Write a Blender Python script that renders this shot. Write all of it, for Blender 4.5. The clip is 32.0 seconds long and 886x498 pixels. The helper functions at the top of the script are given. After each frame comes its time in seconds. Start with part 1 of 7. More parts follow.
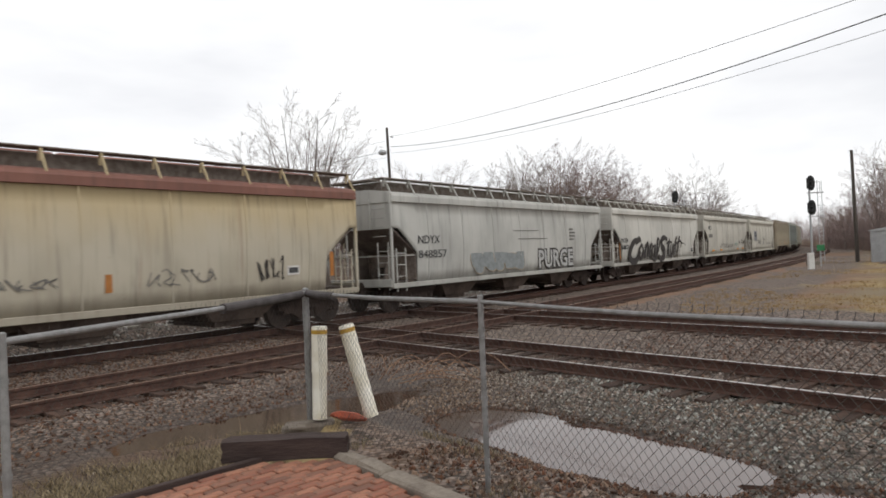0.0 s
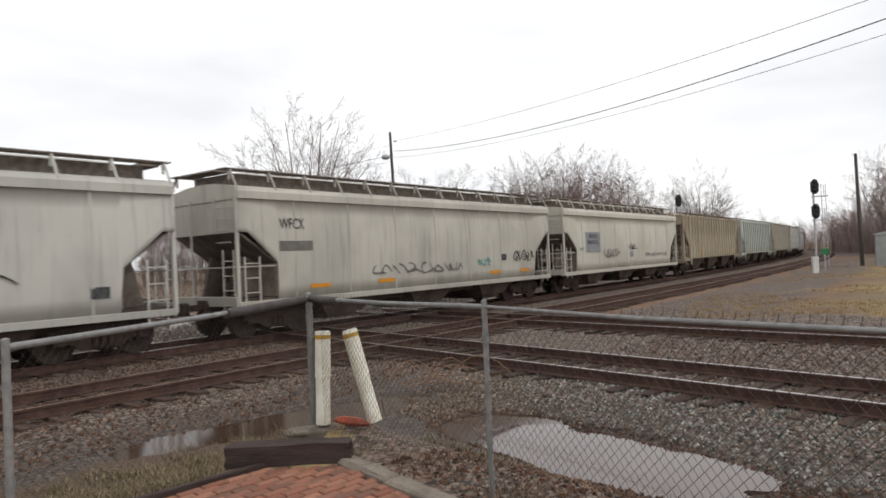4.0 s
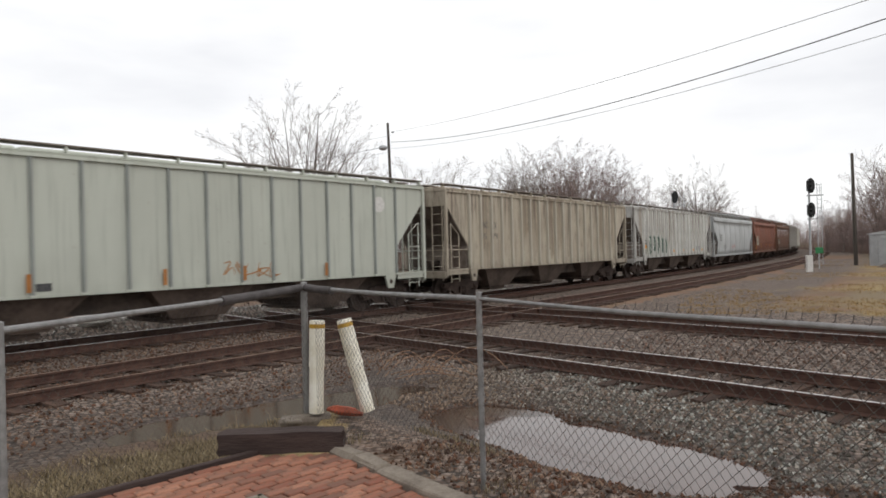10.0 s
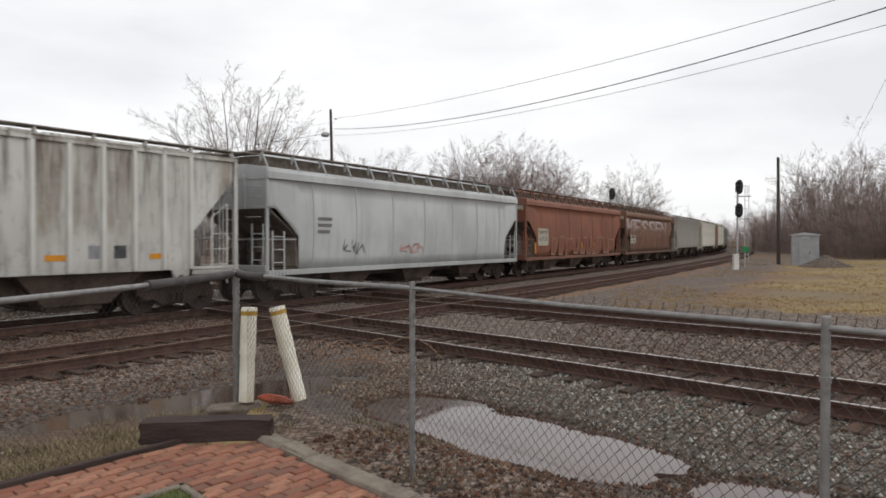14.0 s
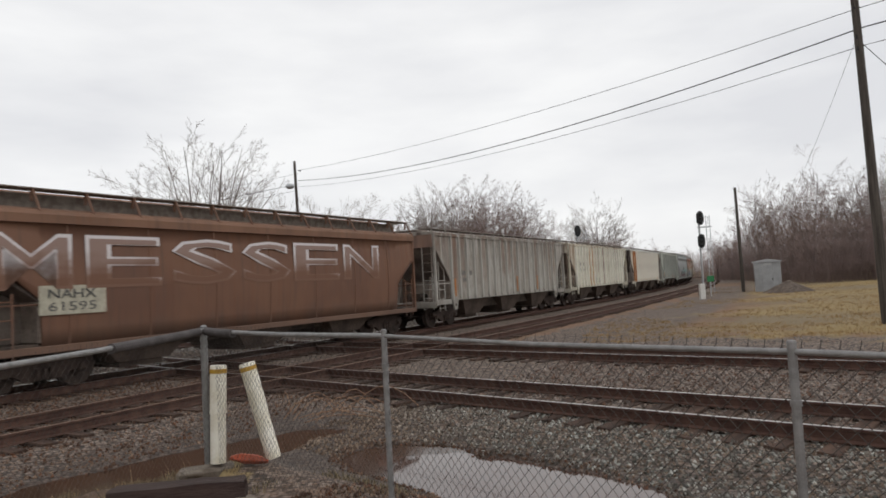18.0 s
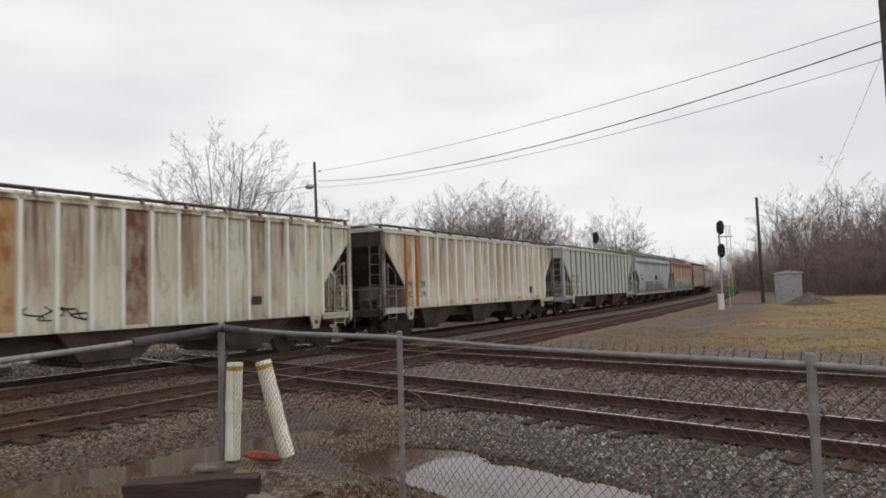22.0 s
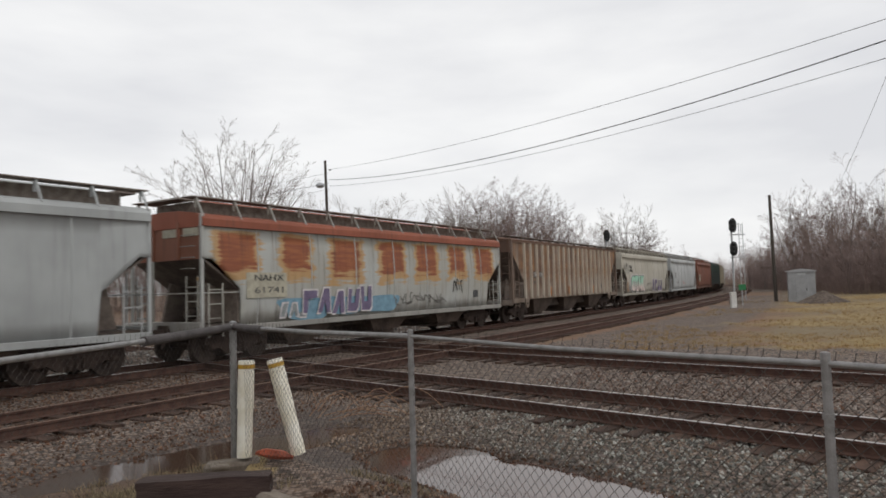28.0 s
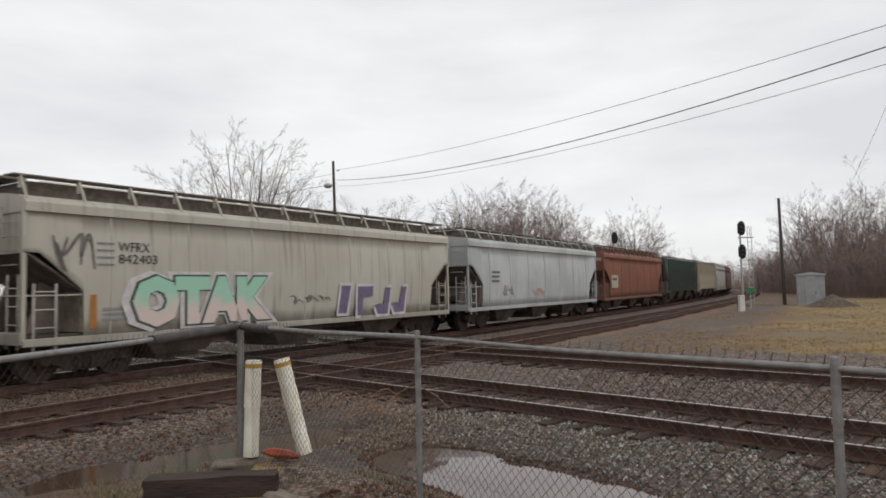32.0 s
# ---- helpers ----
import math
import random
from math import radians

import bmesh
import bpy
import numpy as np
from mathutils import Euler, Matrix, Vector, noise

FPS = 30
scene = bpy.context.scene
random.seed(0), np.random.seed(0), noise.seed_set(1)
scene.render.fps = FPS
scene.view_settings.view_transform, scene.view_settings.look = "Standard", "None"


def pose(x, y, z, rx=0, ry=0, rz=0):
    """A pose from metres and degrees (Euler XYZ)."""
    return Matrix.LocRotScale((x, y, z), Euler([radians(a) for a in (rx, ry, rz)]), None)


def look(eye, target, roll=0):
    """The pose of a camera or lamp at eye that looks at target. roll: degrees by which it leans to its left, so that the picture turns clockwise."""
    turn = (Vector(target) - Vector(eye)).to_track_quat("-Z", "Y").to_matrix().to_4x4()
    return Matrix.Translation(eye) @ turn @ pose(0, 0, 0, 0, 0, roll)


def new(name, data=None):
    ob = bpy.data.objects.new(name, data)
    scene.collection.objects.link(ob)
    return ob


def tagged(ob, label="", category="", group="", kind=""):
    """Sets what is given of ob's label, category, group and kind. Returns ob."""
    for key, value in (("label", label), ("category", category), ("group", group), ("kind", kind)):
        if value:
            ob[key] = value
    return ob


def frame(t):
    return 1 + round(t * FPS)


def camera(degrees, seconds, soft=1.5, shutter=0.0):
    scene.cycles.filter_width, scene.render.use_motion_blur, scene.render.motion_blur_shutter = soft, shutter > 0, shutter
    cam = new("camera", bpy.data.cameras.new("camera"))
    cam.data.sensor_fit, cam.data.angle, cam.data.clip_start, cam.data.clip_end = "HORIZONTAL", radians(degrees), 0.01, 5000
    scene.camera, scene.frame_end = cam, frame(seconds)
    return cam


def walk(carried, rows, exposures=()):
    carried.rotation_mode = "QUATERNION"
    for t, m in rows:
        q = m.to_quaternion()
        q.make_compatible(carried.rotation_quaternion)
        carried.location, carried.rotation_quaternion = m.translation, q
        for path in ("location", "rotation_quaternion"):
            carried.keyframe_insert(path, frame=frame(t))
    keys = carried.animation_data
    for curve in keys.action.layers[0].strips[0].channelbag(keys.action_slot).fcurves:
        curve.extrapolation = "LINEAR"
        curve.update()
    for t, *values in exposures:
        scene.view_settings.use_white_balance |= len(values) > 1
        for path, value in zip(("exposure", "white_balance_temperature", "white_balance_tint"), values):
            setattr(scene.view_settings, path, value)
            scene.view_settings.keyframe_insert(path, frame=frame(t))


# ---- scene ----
from collections import defaultdict

cam = camera(66.0, 32.0, soft=1.7, shutter=0.2)
PATH = [
    (0.0, -0.000, 0.000, 1.520, 90.453, 2.446, -0.000),
    (0.5, -0.003, 0.007, 1.528, 90.459, 2.391, 0.070),
    (1.0, -0.002, 0.009, 1.529, 90.460, 2.314, 0.099),
    (1.5, -0.002, 0.010, 1.528, 90.521, 2.467, 0.139),
    (2.0, 0.002, 0.009, 1.528, 90.639, 2.632, 0.220),
    (2.5, 0.002, 0.007, 1.520, 90.707, 2.640, 0.265),
    (3.0, 0.002, 0.008, 1.520, 90.779, 2.634, 0.285),
    (3.5, -0.002, 0.010, 1.525, 90.798, 2.549, 0.274),
    (5.5, -0.003, 0.012, 1.525, 90.898, 2.495, 0.268),
    (6.0, -0.005, 0.014, 1.523, 90.908, 2.483, 0.264),
    (6.5, 0.000, 0.011, 1.521, 90.926, 2.540, 0.243),
    (7.0, -0.001, 0.008, 1.525, 90.896, 2.497, 0.220),
    (7.5, -0.000, 0.008, 1.525, 90.901, 2.484, 0.218),
    (8.0, -0.004, 0.010, 1.528, 90.881, 2.422, 0.201),
    (8.5, -0.002, 0.013, 1.529, 90.891, 2.301, 0.187),
    (9.0, -0.009, 0.012, 1.526, 90.728, 1.621, 0.131),
    (9.5, -0.009, 0.006, 1.530, 90.260, 0.495, 0.132),
    (10.0, -0.003, 0.003, 1.520, 90.138, 1.481, -0.098),
    (10.5, -0.018, 0.003, 1.530, 89.906, -0.069, -1.554),
    (11.0, -0.024, -0.000, 1.527, 89.748, 0.639, -1.908),
    (11.5, -0.030, -0.007, 1.524, 91.329, -0.365, -2.594),
    (12.0, -0.044, -0.012, 1.510, 89.469, -2.912, -3.078),
    (12.5, 0.012, -0.003, 1.512, 91.999, -2.694, -3.818),
    (13.0, 0.012, 0.000, 1.515, 89.697, -0.296, -3.308),
    (13.5, 0.037, -0.000, 1.514, 89.273, -0.473, -4.686),
    (15.5, 0.050, -0.013, 1.513, 90.297, 1.903, -6.253),
    (16.0, 0.044, -0.024, 1.514, 92.947, 1.997, -8.128),
    (16.5, 0.047, -0.021, 1.515, 93.753, 2.681, -8.680),
    (17.0, 0.044, -0.018, 1.519, 93.454, 2.200, -8.603),
    (17.5, 0.045, -0.013, 1.517, 93.383, 2.459, -8.829),
    (18.0, 0.051, -0.007, 1.514, 92.959, 3.073, -7.528),
    (18.5, 0.048, -0.008, 1.516, 92.660, 2.032, -7.439),
    (19.0, 0.051, -0.012, 1.514, 92.531, 2.452, -7.204),
    (19.5, 0.050, -0.013, 1.515, 92.615, 2.416, -7.074),
    (20.0, 0.053, -0.013, 1.512, 92.801, 2.404, -6.699),
    (20.5, 0.049, -0.014, 1.515, 92.902, 2.038, -6.502),
    (21.0, 0.053, -0.012, 1.512, 93.049, 1.820, -6.306),
    (21.5, 0.050, -0.015, 1.515, 93.203, 1.640, -6.195),
    (22.0, 0.046, -0.018, 1.514, 93.297, 1.638, -6.165),
    (22.5, 0.048, -0.015, 1.515, 93.317, 1.890, -6.095),
    (23.0, 0.049, -0.016, 1.513, 93.343, 1.898, -6.024),
    (23.5, 0.049, -0.015, 1.515, 93.301, 2.140, -5.905),
    (24.0, 0.046, -0.019, 1.515, 93.295, 1.945, -5.858),
    (24.5, 0.043, -0.018, 1.515, 93.321, 1.851, -5.793),
    (25.0, 0.046, -0.020, 1.514, 93.334, 1.605, -5.709),
    (25.5, 0.046, -0.019, 1.516, 93.362, 1.761, -5.625),
    (27.5, 0.047, -0.016, 1.516, 93.186, 1.689, -5.340),
    (28.0, 0.045, -0.013, 1.514, 93.191, 1.667, -5.283),
    (28.5, 0.046, -0.016, 1.516, 93.212, 1.782, -5.204),
    (29.0, 0.045, -0.019, 1.514, 93.235, 1.591, -5.172),
    (29.5, 0.043, -0.015, 1.516, 93.239, 1.167, -5.053),
    (30.0, 0.044, -0.015, 1.517, 93.215, 1.443, -4.959),
    (30.5, 0.042, -0.016, 1.516, 93.205, 1.389, -4.912),
    (31.0, 0.042, -0.014, 1.516, 93.244, 1.214, -4.859),
    (31.5, 0.042, -0.015, 1.516, 93.262, 1.215, -4.797),
    (32.0, 0.043, -0.013, 1.515, 93.284, 1.240, -4.699),
]
walk(cam, [(r[0], pose(*r[1:])) for r in PATH], exposures=[(0, 0.20), (9, 0.21), (13, 0.12), (16, 0.10), (17.5, -0.03), (32, -0.05)])

# ---- light: a bright overcast sky with a weak, wide sun ----
world = bpy.data.worlds.new("overcast")
scene.world = world
world.use_nodes = True
wn, wl = world.node_tree.nodes, world.node_tree.links
sky = wn.new("ShaderNodeTexSky")
sky.sky_type, sky.sun_disc, sky.sun_elevation, sky.sun_rotation = "NISHITA", False, radians(46), radians(132)
geo = wn.new("ShaderNodeTexCoord")
cl = wn.new("ShaderNodeTexNoise")
cl.inputs["Scale"].default_value, cl.inputs["Detail"].default_value = 2.2, 5
mp = wn.new("ShaderNodeMapping")
mp.inputs["Scale"].default_value = (1, 1, 3.5)
ramp = wn.new("ShaderNodeValToRGB")
ramp.color_ramp.elements[0].position, ramp.color_ramp.elements[0].color = 0.33, (7.9, 7.95, 8.2, 1)
ramp.color_ramp.elements[1].position, ramp.color_ramp.elements[1].color = 0.62, (9.95, 9.95, 9.95, 1)
mixer = wn.new("ShaderNodeMix")
mixer.data_type, mixer.inputs["Factor"].default_value = "RGBA", 0.95
wl.new(geo.outputs["Generated"], mp.inputs["Vector"])
wl.new(mp.outputs["Vector"], cl.inputs["Vector"])
wl.new(cl.outputs["Fac"], ramp.inputs["Fac"])
wl.new(sky.outputs["Color"], mixer.inputs["A"])
wl.new(ramp.outputs["Color"], mixer.inputs["B"])
wl.new(mixer.outputs["Result"], wn["Background"].inputs["Color"])
wn["Background"].inputs["Strength"].default_value = 0.1
sun = new("sun", bpy.data.lights.new("sun", "SUN"))
sun.data.energy, sun.data.angle, sun.data.color = 0.62, radians(40), (1, 0.97, 0.93)
sun.matrix_world = look((43, -39, 60), (0, 0, 0))

# ---- plan ----
ZR = -0.36                      # rail head
R, H0, PX, PY = 795.4, radians(51.89), -7.558, 17.0   # curve of the main line
CX, CY = PX - R * math.sin(H0), PY + R * math.cos(H0)
GAP = 4.85                      # between the two curved tracks
SPEED = 10.417


def arc(s, off=0.0, z=0.0):
    """A place on the main line s metres along it, off metres towards the platform."""
    a = H0 - math.pi / 2 + s / R
    return Vector((CX + (R + off) * math.cos(a), CY + (R + off) * math.sin(a), z))


def arc_heading(s):
    return H0 + s / R


# ---- materials ----
class Nodes:
    def __init__(self, name, rough=0.8, metal=0.0, spec=0.3):
        self.m = bpy.data.materials.new(name)
        self.m.use_nodes = True
        self.t = self.m.node_tree
        self.b = self.t.nodes["Principled BSDF"]
        self.b.inputs["Roughness"].default_value = rough
        self.b.inputs["Metallic"].default_value = metal
        self.b.inputs["Specular IOR Level"].default_value = spec
        self.c = self.t.nodes.new("ShaderNodeTexCoord")

    def put(self, sock, v):
        if isinstance(v, (int, float)):
            sock.default_value = v
        elif isinstance(v, (tuple, list)):
            sock.default_value = (*v, 1) if len(v) == 3 and sock.type == "RGBA" else v
        else:
            self.t.links.new(v, sock)

    def math(self, op, a, b=0.0, c=0.0, clamp=False):
        n = self.t.nodes.new("ShaderNodeMath")
        n.operation, n.use_clamp = op, clamp
        for i, v in enumerate((a, b, c)):
            self.put(n.inputs[i], v)
        return n.outputs[0]

    def xyz(self, source="Object"):
        n = self.t.nodes.new("ShaderNodeSeparateXYZ")
        self.t.links.new(self.c.outputs[source], n.inputs[0])
        return n.outputs

    def vec(self, x, y, z):
        n = self.t.nodes.new("ShaderNodeCombineXYZ")
        for i, v in enumerate((x, y, z)):
            self.put(n.inputs[i], v)
        return n.outputs[0]

    def noise(self, scale, detail=4, stretch=(1, 1, 1), source="Object", rough=0.55, seed=0.0):
        mp = self.t.nodes.new("ShaderNodeMapping")
        mp.inputs["Scale"].default_value = stretch
        mp.inputs["Location"].default_value = (seed * 3.1, seed * 1.7, seed * 2.3)
        n = self.t.nodes.new("ShaderNodeTexNoise")
        n.inputs["Scale"].default_value, n.inputs["Detail"].default_value = scale, detail
        n.inputs["Roughness"].default_value = rough
        self.t.links.new(self.c.outputs[source] if isinstance(source, str) else source, mp.inputs[0])
        self.t.links.new(mp.outputs[0], n.inputs["Vector"])
        return n.outputs["Fac"]

    def ramp(self, v, lo, hi):
        n = self.t.nodes.new("ShaderNodeMapRange")
        n.interpolation_type = "SMOOTHSTEP"
        self.put(n.inputs["Value"], v)
        n.inputs["From Min"].default_value, n.inputs["From Max"].default_value = lo, hi
        return n.outputs[0]

    def mix(self, f, a, b, mode="MIX"):
        n = self.t.nodes.new("ShaderNodeMix")
        n.data_type, n.blend_type = "RGBA", mode
        self.put(n.inputs["Factor"], f)
        self.put(n.inputs["A"], a)
        self.put(n.inputs["B"], b)
        return n.outputs["Result"]

    def random(self):
        return self.t.nodes.new("ShaderNodeObjectInfo").outputs["Random"]

    def island(self):
        return self.t.nodes.new("ShaderNodeNewGeometry").outputs["Random Per Island"]

    def white(self, v):
        n = self.t.nodes.new("ShaderNodeTexWhiteNoise")
        n.noise_dimensions = "1D"
        self.put(n.inputs["W"], v)
        return n.outputs["Value"]

    def attr(self, name):
        n = self.t.nodes.new("ShaderNodeAttribute")
        n.attribute_name = name
        s = self.t.nodes.new("ShaderNodeSeparateColor")
        self.t.links.new(n.outputs["Color"], s.inputs[0])
        return s.outputs

    def bump(self, h, strength=0.3, dist=0.01):
        n = self.t.nodes.new("ShaderNodeBump")
        n.inputs["Strength"].default_value, n.inputs["Distance"].default_value = strength, dist
        self.t.links.new(h, n.inputs["Height"])
        self.t.links.new(n.outputs[0], self.b.inputs["Normal"])

    def out(self, colour, rough=None):
        self.put(self.b.inputs["Base Color"], colour)
        if rough is not None:
            self.put(self.b.inputs["Roughness"], rough)
        return self.m


def plain(name, a, b, scale=4.0, rough=0.8, metal=0.0, stretch=(1, 1, 1), bump=0.2, jitter=0.0):
    """Two tones at two scales, with fine relief."""
    n = Nodes(name, rough, metal)
    f = n.noise(scale, 5, stretch)
    g = n.noise(scale * 9, 3, stretch, seed=2)
    c = n.mix(n.ramp(n.math("ADD", n.math("MULTIPLY", f, 0.7), n.math("MULTIPLY", g, 0.3)), 0.35, 0.65), a, b)
    if jitter:
        c = n.mix(n.math("MULTIPLY", n.random(), jitter), c, tuple(v * 0.35 for v in a))
    n.bump(g, bump, 0.01)
    return n.out(c)


RUST = (0.16, 0.055, 0.022)
ORANGE_RUST = (0.36, 0.11, 0.03)
GRIME = (0.055, 0.045, 0.038)


def paint(name, base, second=None, rust=RUST, amount=0.2, panel=0.771, first=1.46, panels=0.0, top=None, patches=0.0, dirt=0.35, seed=0.0, stain=None):
    """Weathered car paint: faded tone, stained panels, streaks that run down from the roof, rust and a dirty lower edge."""
    n = Nodes(name, 0.62, 0.0, 0.35)
    x, y, z = n.xyz()
    second = second or tuple(v * 0.8 for v in base)
    soft = n.noise(0.55, 3, (1, 1, 0.8), seed=seed)
    c = n.mix(n.ramp(soft, 0.35, 0.65), base, second)
    if top:
        c = n.mix(n.ramp(n.math("ADD", z, n.math("MULTIPLY", soft, 1.2)), 2.6, 4.2), c, top)
    if panels:
        k = n.white(n.math("FLOOR", n.math("ADD", n.math("DIVIDE", n.math("SUBTRACT", x, first), panel), 40 + seed)))
        wobble = n.noise(1.4, 3, (1, 1, 0.5), seed=seed + 5)
        c = n.mix(n.math("MULTIPLY", n.ramp(n.math("ADD", k, n.math("MULTIPLY", wobble, 0.5)), 0.95, 1.25), panels, clamp=True), c, rust)
    if stain:                                   # a worn patch in the middle of each panel between two ribs
        share, tone_a, tone_b, foot = stain
        u = n.math("DIVIDE", n.math("SUBTRACT", x, first), panel)
        k = n.math("ADD", n.math("FLOOR", u), 60 + seed)
        ka, kb, kc = n.white(k), n.white(n.math("ADD", k, 0.37)), n.white(n.math("ADD", k, 0.71))
        f = n.math("FRACT", u)
        rag = n.noise(2.2, 5, (1.4, 1, 0.55), seed=seed + 13, rough=0.6)
        inset = n.ramp(n.math("ADD", n.math("MINIMUM", f, n.math("SUBTRACT", 1.0, f)), n.math("MULTIPLY", n.math("SUBTRACT", rag, 0.5), 0.5)), 0.03, 0.26)
        rise = n.math("ADD", n.math("SUBTRACT", z, n.math("MULTIPLY", kb, 0.9)), n.math("MULTIPLY", n.math("SUBTRACT", rag, 0.5), 2.2))
        body = n.math("MULTIPLY", inset, n.ramp(rise, foot, foot + 0.9))
        run = n.ramp(n.noise(3.0, 5, (2.4, 1, 0.10), seed=seed + 37, rough=0.65), 0.34, 0.64)
        f = n.math("MULTIPLY", n.math("MULTIPLY", body, n.ramp(ka, 1 - share, 1.15 - share * 0.6)), n.math("ADD", 0.5, n.math("MULTIPLY", run, 0.5)), clamp=True)
        c = n.mix(f, c, n.mix(n.math("ADD", n.math("MULTIPLY", kc, 0.5), n.math("MULTIPLY", n.ramp(n.noise(1.6, 5, (0.6, 1, 1.5), seed=seed + 23), 0.35, 0.65), 0.5)), tone_a, tone_b))
    if patches:                                 # worn rust squares under the roof, with ochre fringes
        wave = n.math("SINE", n.math("MULTIPLY", n.math("ADD", n.math("SUBTRACT", x, 1.16), n.math("MULTIPLY", n.noise(0.32, 2, (1, 0.1, 0.1), seed=seed + 29), 1.2)), 2 * math.pi / 2.36))
        edge = n.noise(3.0, 5, (0.3, 1, 2.6), seed=seed + 3)
        rag = n.math("SUBTRACT", edge, 0.5)
        foot = n.math("ADD", n.math("ADD", z, n.math("MULTIPLY", rag, 1.0)), n.math("MULTIPLY", n.noise(0.7, 2, (1, 0.2, 0.2), seed=seed + 11), 0.8))

        def field(a, b, lo):
            side = n.ramp(n.math("ADD", wave, n.math("MULTIPLY", rag, 2.2)), a, a + 0.4)
            return n.math("MULTIPLY", n.math("MULTIPLY", side, n.ramp(foot, lo, lo + 0.18)), n.ramp(n.math("ADD", z, n.math("MULTIPLY", rag, 0.4)), b, b - 0.12))
        c = n.mix(n.math("MULTIPLY", field(-0.75, 3.66, 2.45), 0.8), c, (0.46, 0.26, 0.085))
        c = n.mix(n.math("MULTIPLY", field(-0.25, 3.58, 2.78), patches), c, n.mix(n.ramp(edge, 0.4, 0.6), (0.30, 0.095, 0.04), (0.22, 0.060, 0.032)))
    if stain:
        blot = n.noise(2.8, 6, (1.2, 1, 0.5), seed=seed + 17, rough=0.72)
        c = n.mix(n.math("MULTIPLY", n.ramp(blot, 0.50, 0.66), 0.42, clamp=True), c, tuple(v * 0.45 for v in second))
        flake = n.noise(7.5, 5, (1, 1, 0.35), seed=seed + 19, rough=0.75)
        c = n.mix(n.math("MULTIPLY", n.ramp(flake, 0.56, 0.68), 0.45, clamp=True), c, rust)
        c = n.mix(n.math("MULTIPLY", n.ramp(flake, 0.40, 0.30), 0.4, clamp=True), c, tuple(min(0.8, v * 1.25) for v in base))
    streak = n.noise(2.6, 5, (2.2, 1, 0.09), seed=seed + 1, rough=0.65)
    c = n.mix(n.math("MULTIPLY", n.ramp(streak, 0.56, 0.74), amount, clamp=True), c, rust)
    dark = n.noise(3.4, 4, (2.0, 1, 0.12), seed=seed + 7)
    c = n.mix(n.math("MULTIPLY", n.ramp(dark, 0.5, 0.75), dirt, clamp=True), c, GRIME)
    if stain:
        drip = n.math("MULTIPLY", n.ramp(n.noise(2.4, 5, (2.6, 1, 0.16), seed=seed + 27, rough=0.6), 0.48, 0.64), n.ramp(n.math("ADD", z, n.math("MULTIPLY", soft, 1.2)), 2.7, 4.3))
        c = n.mix(n.math("MULTIPLY", drip, 0.75, clamp=True), c, (0.085, 0.055, 0.042))
    spots = n.noise(9.0, 5, (1, 1, 0.7), seed=seed + 9, rough=0.7)
    c = n.mix(n.math("MULTIPLY", n.ramp(spots, 0.64, 0.74), 0.25 + amount, clamp=True), c, rust)
    low = n.math("ADD", z, n.math("MULTIPLY", n.noise(1.8, 4, (1, 1, 0.4), seed=seed + 4), 1.3))
    c = n.mix(n.math("MULTIPLY", n.ramp(low, 2.2, 1.55), dirt, clamp=True), c, (0.10, 0.085, 0.07))
    n.bump(n.math("ADD", n.noise(0.9, 2, (1, 1, 0.6), seed=seed), n.math("MULTIPLY", spots, 0.12)), 0.35, 0.03)
    return n.out(c, n.math("ADD", 0.5, n.math("MULTIPLY", streak, 0.3)))


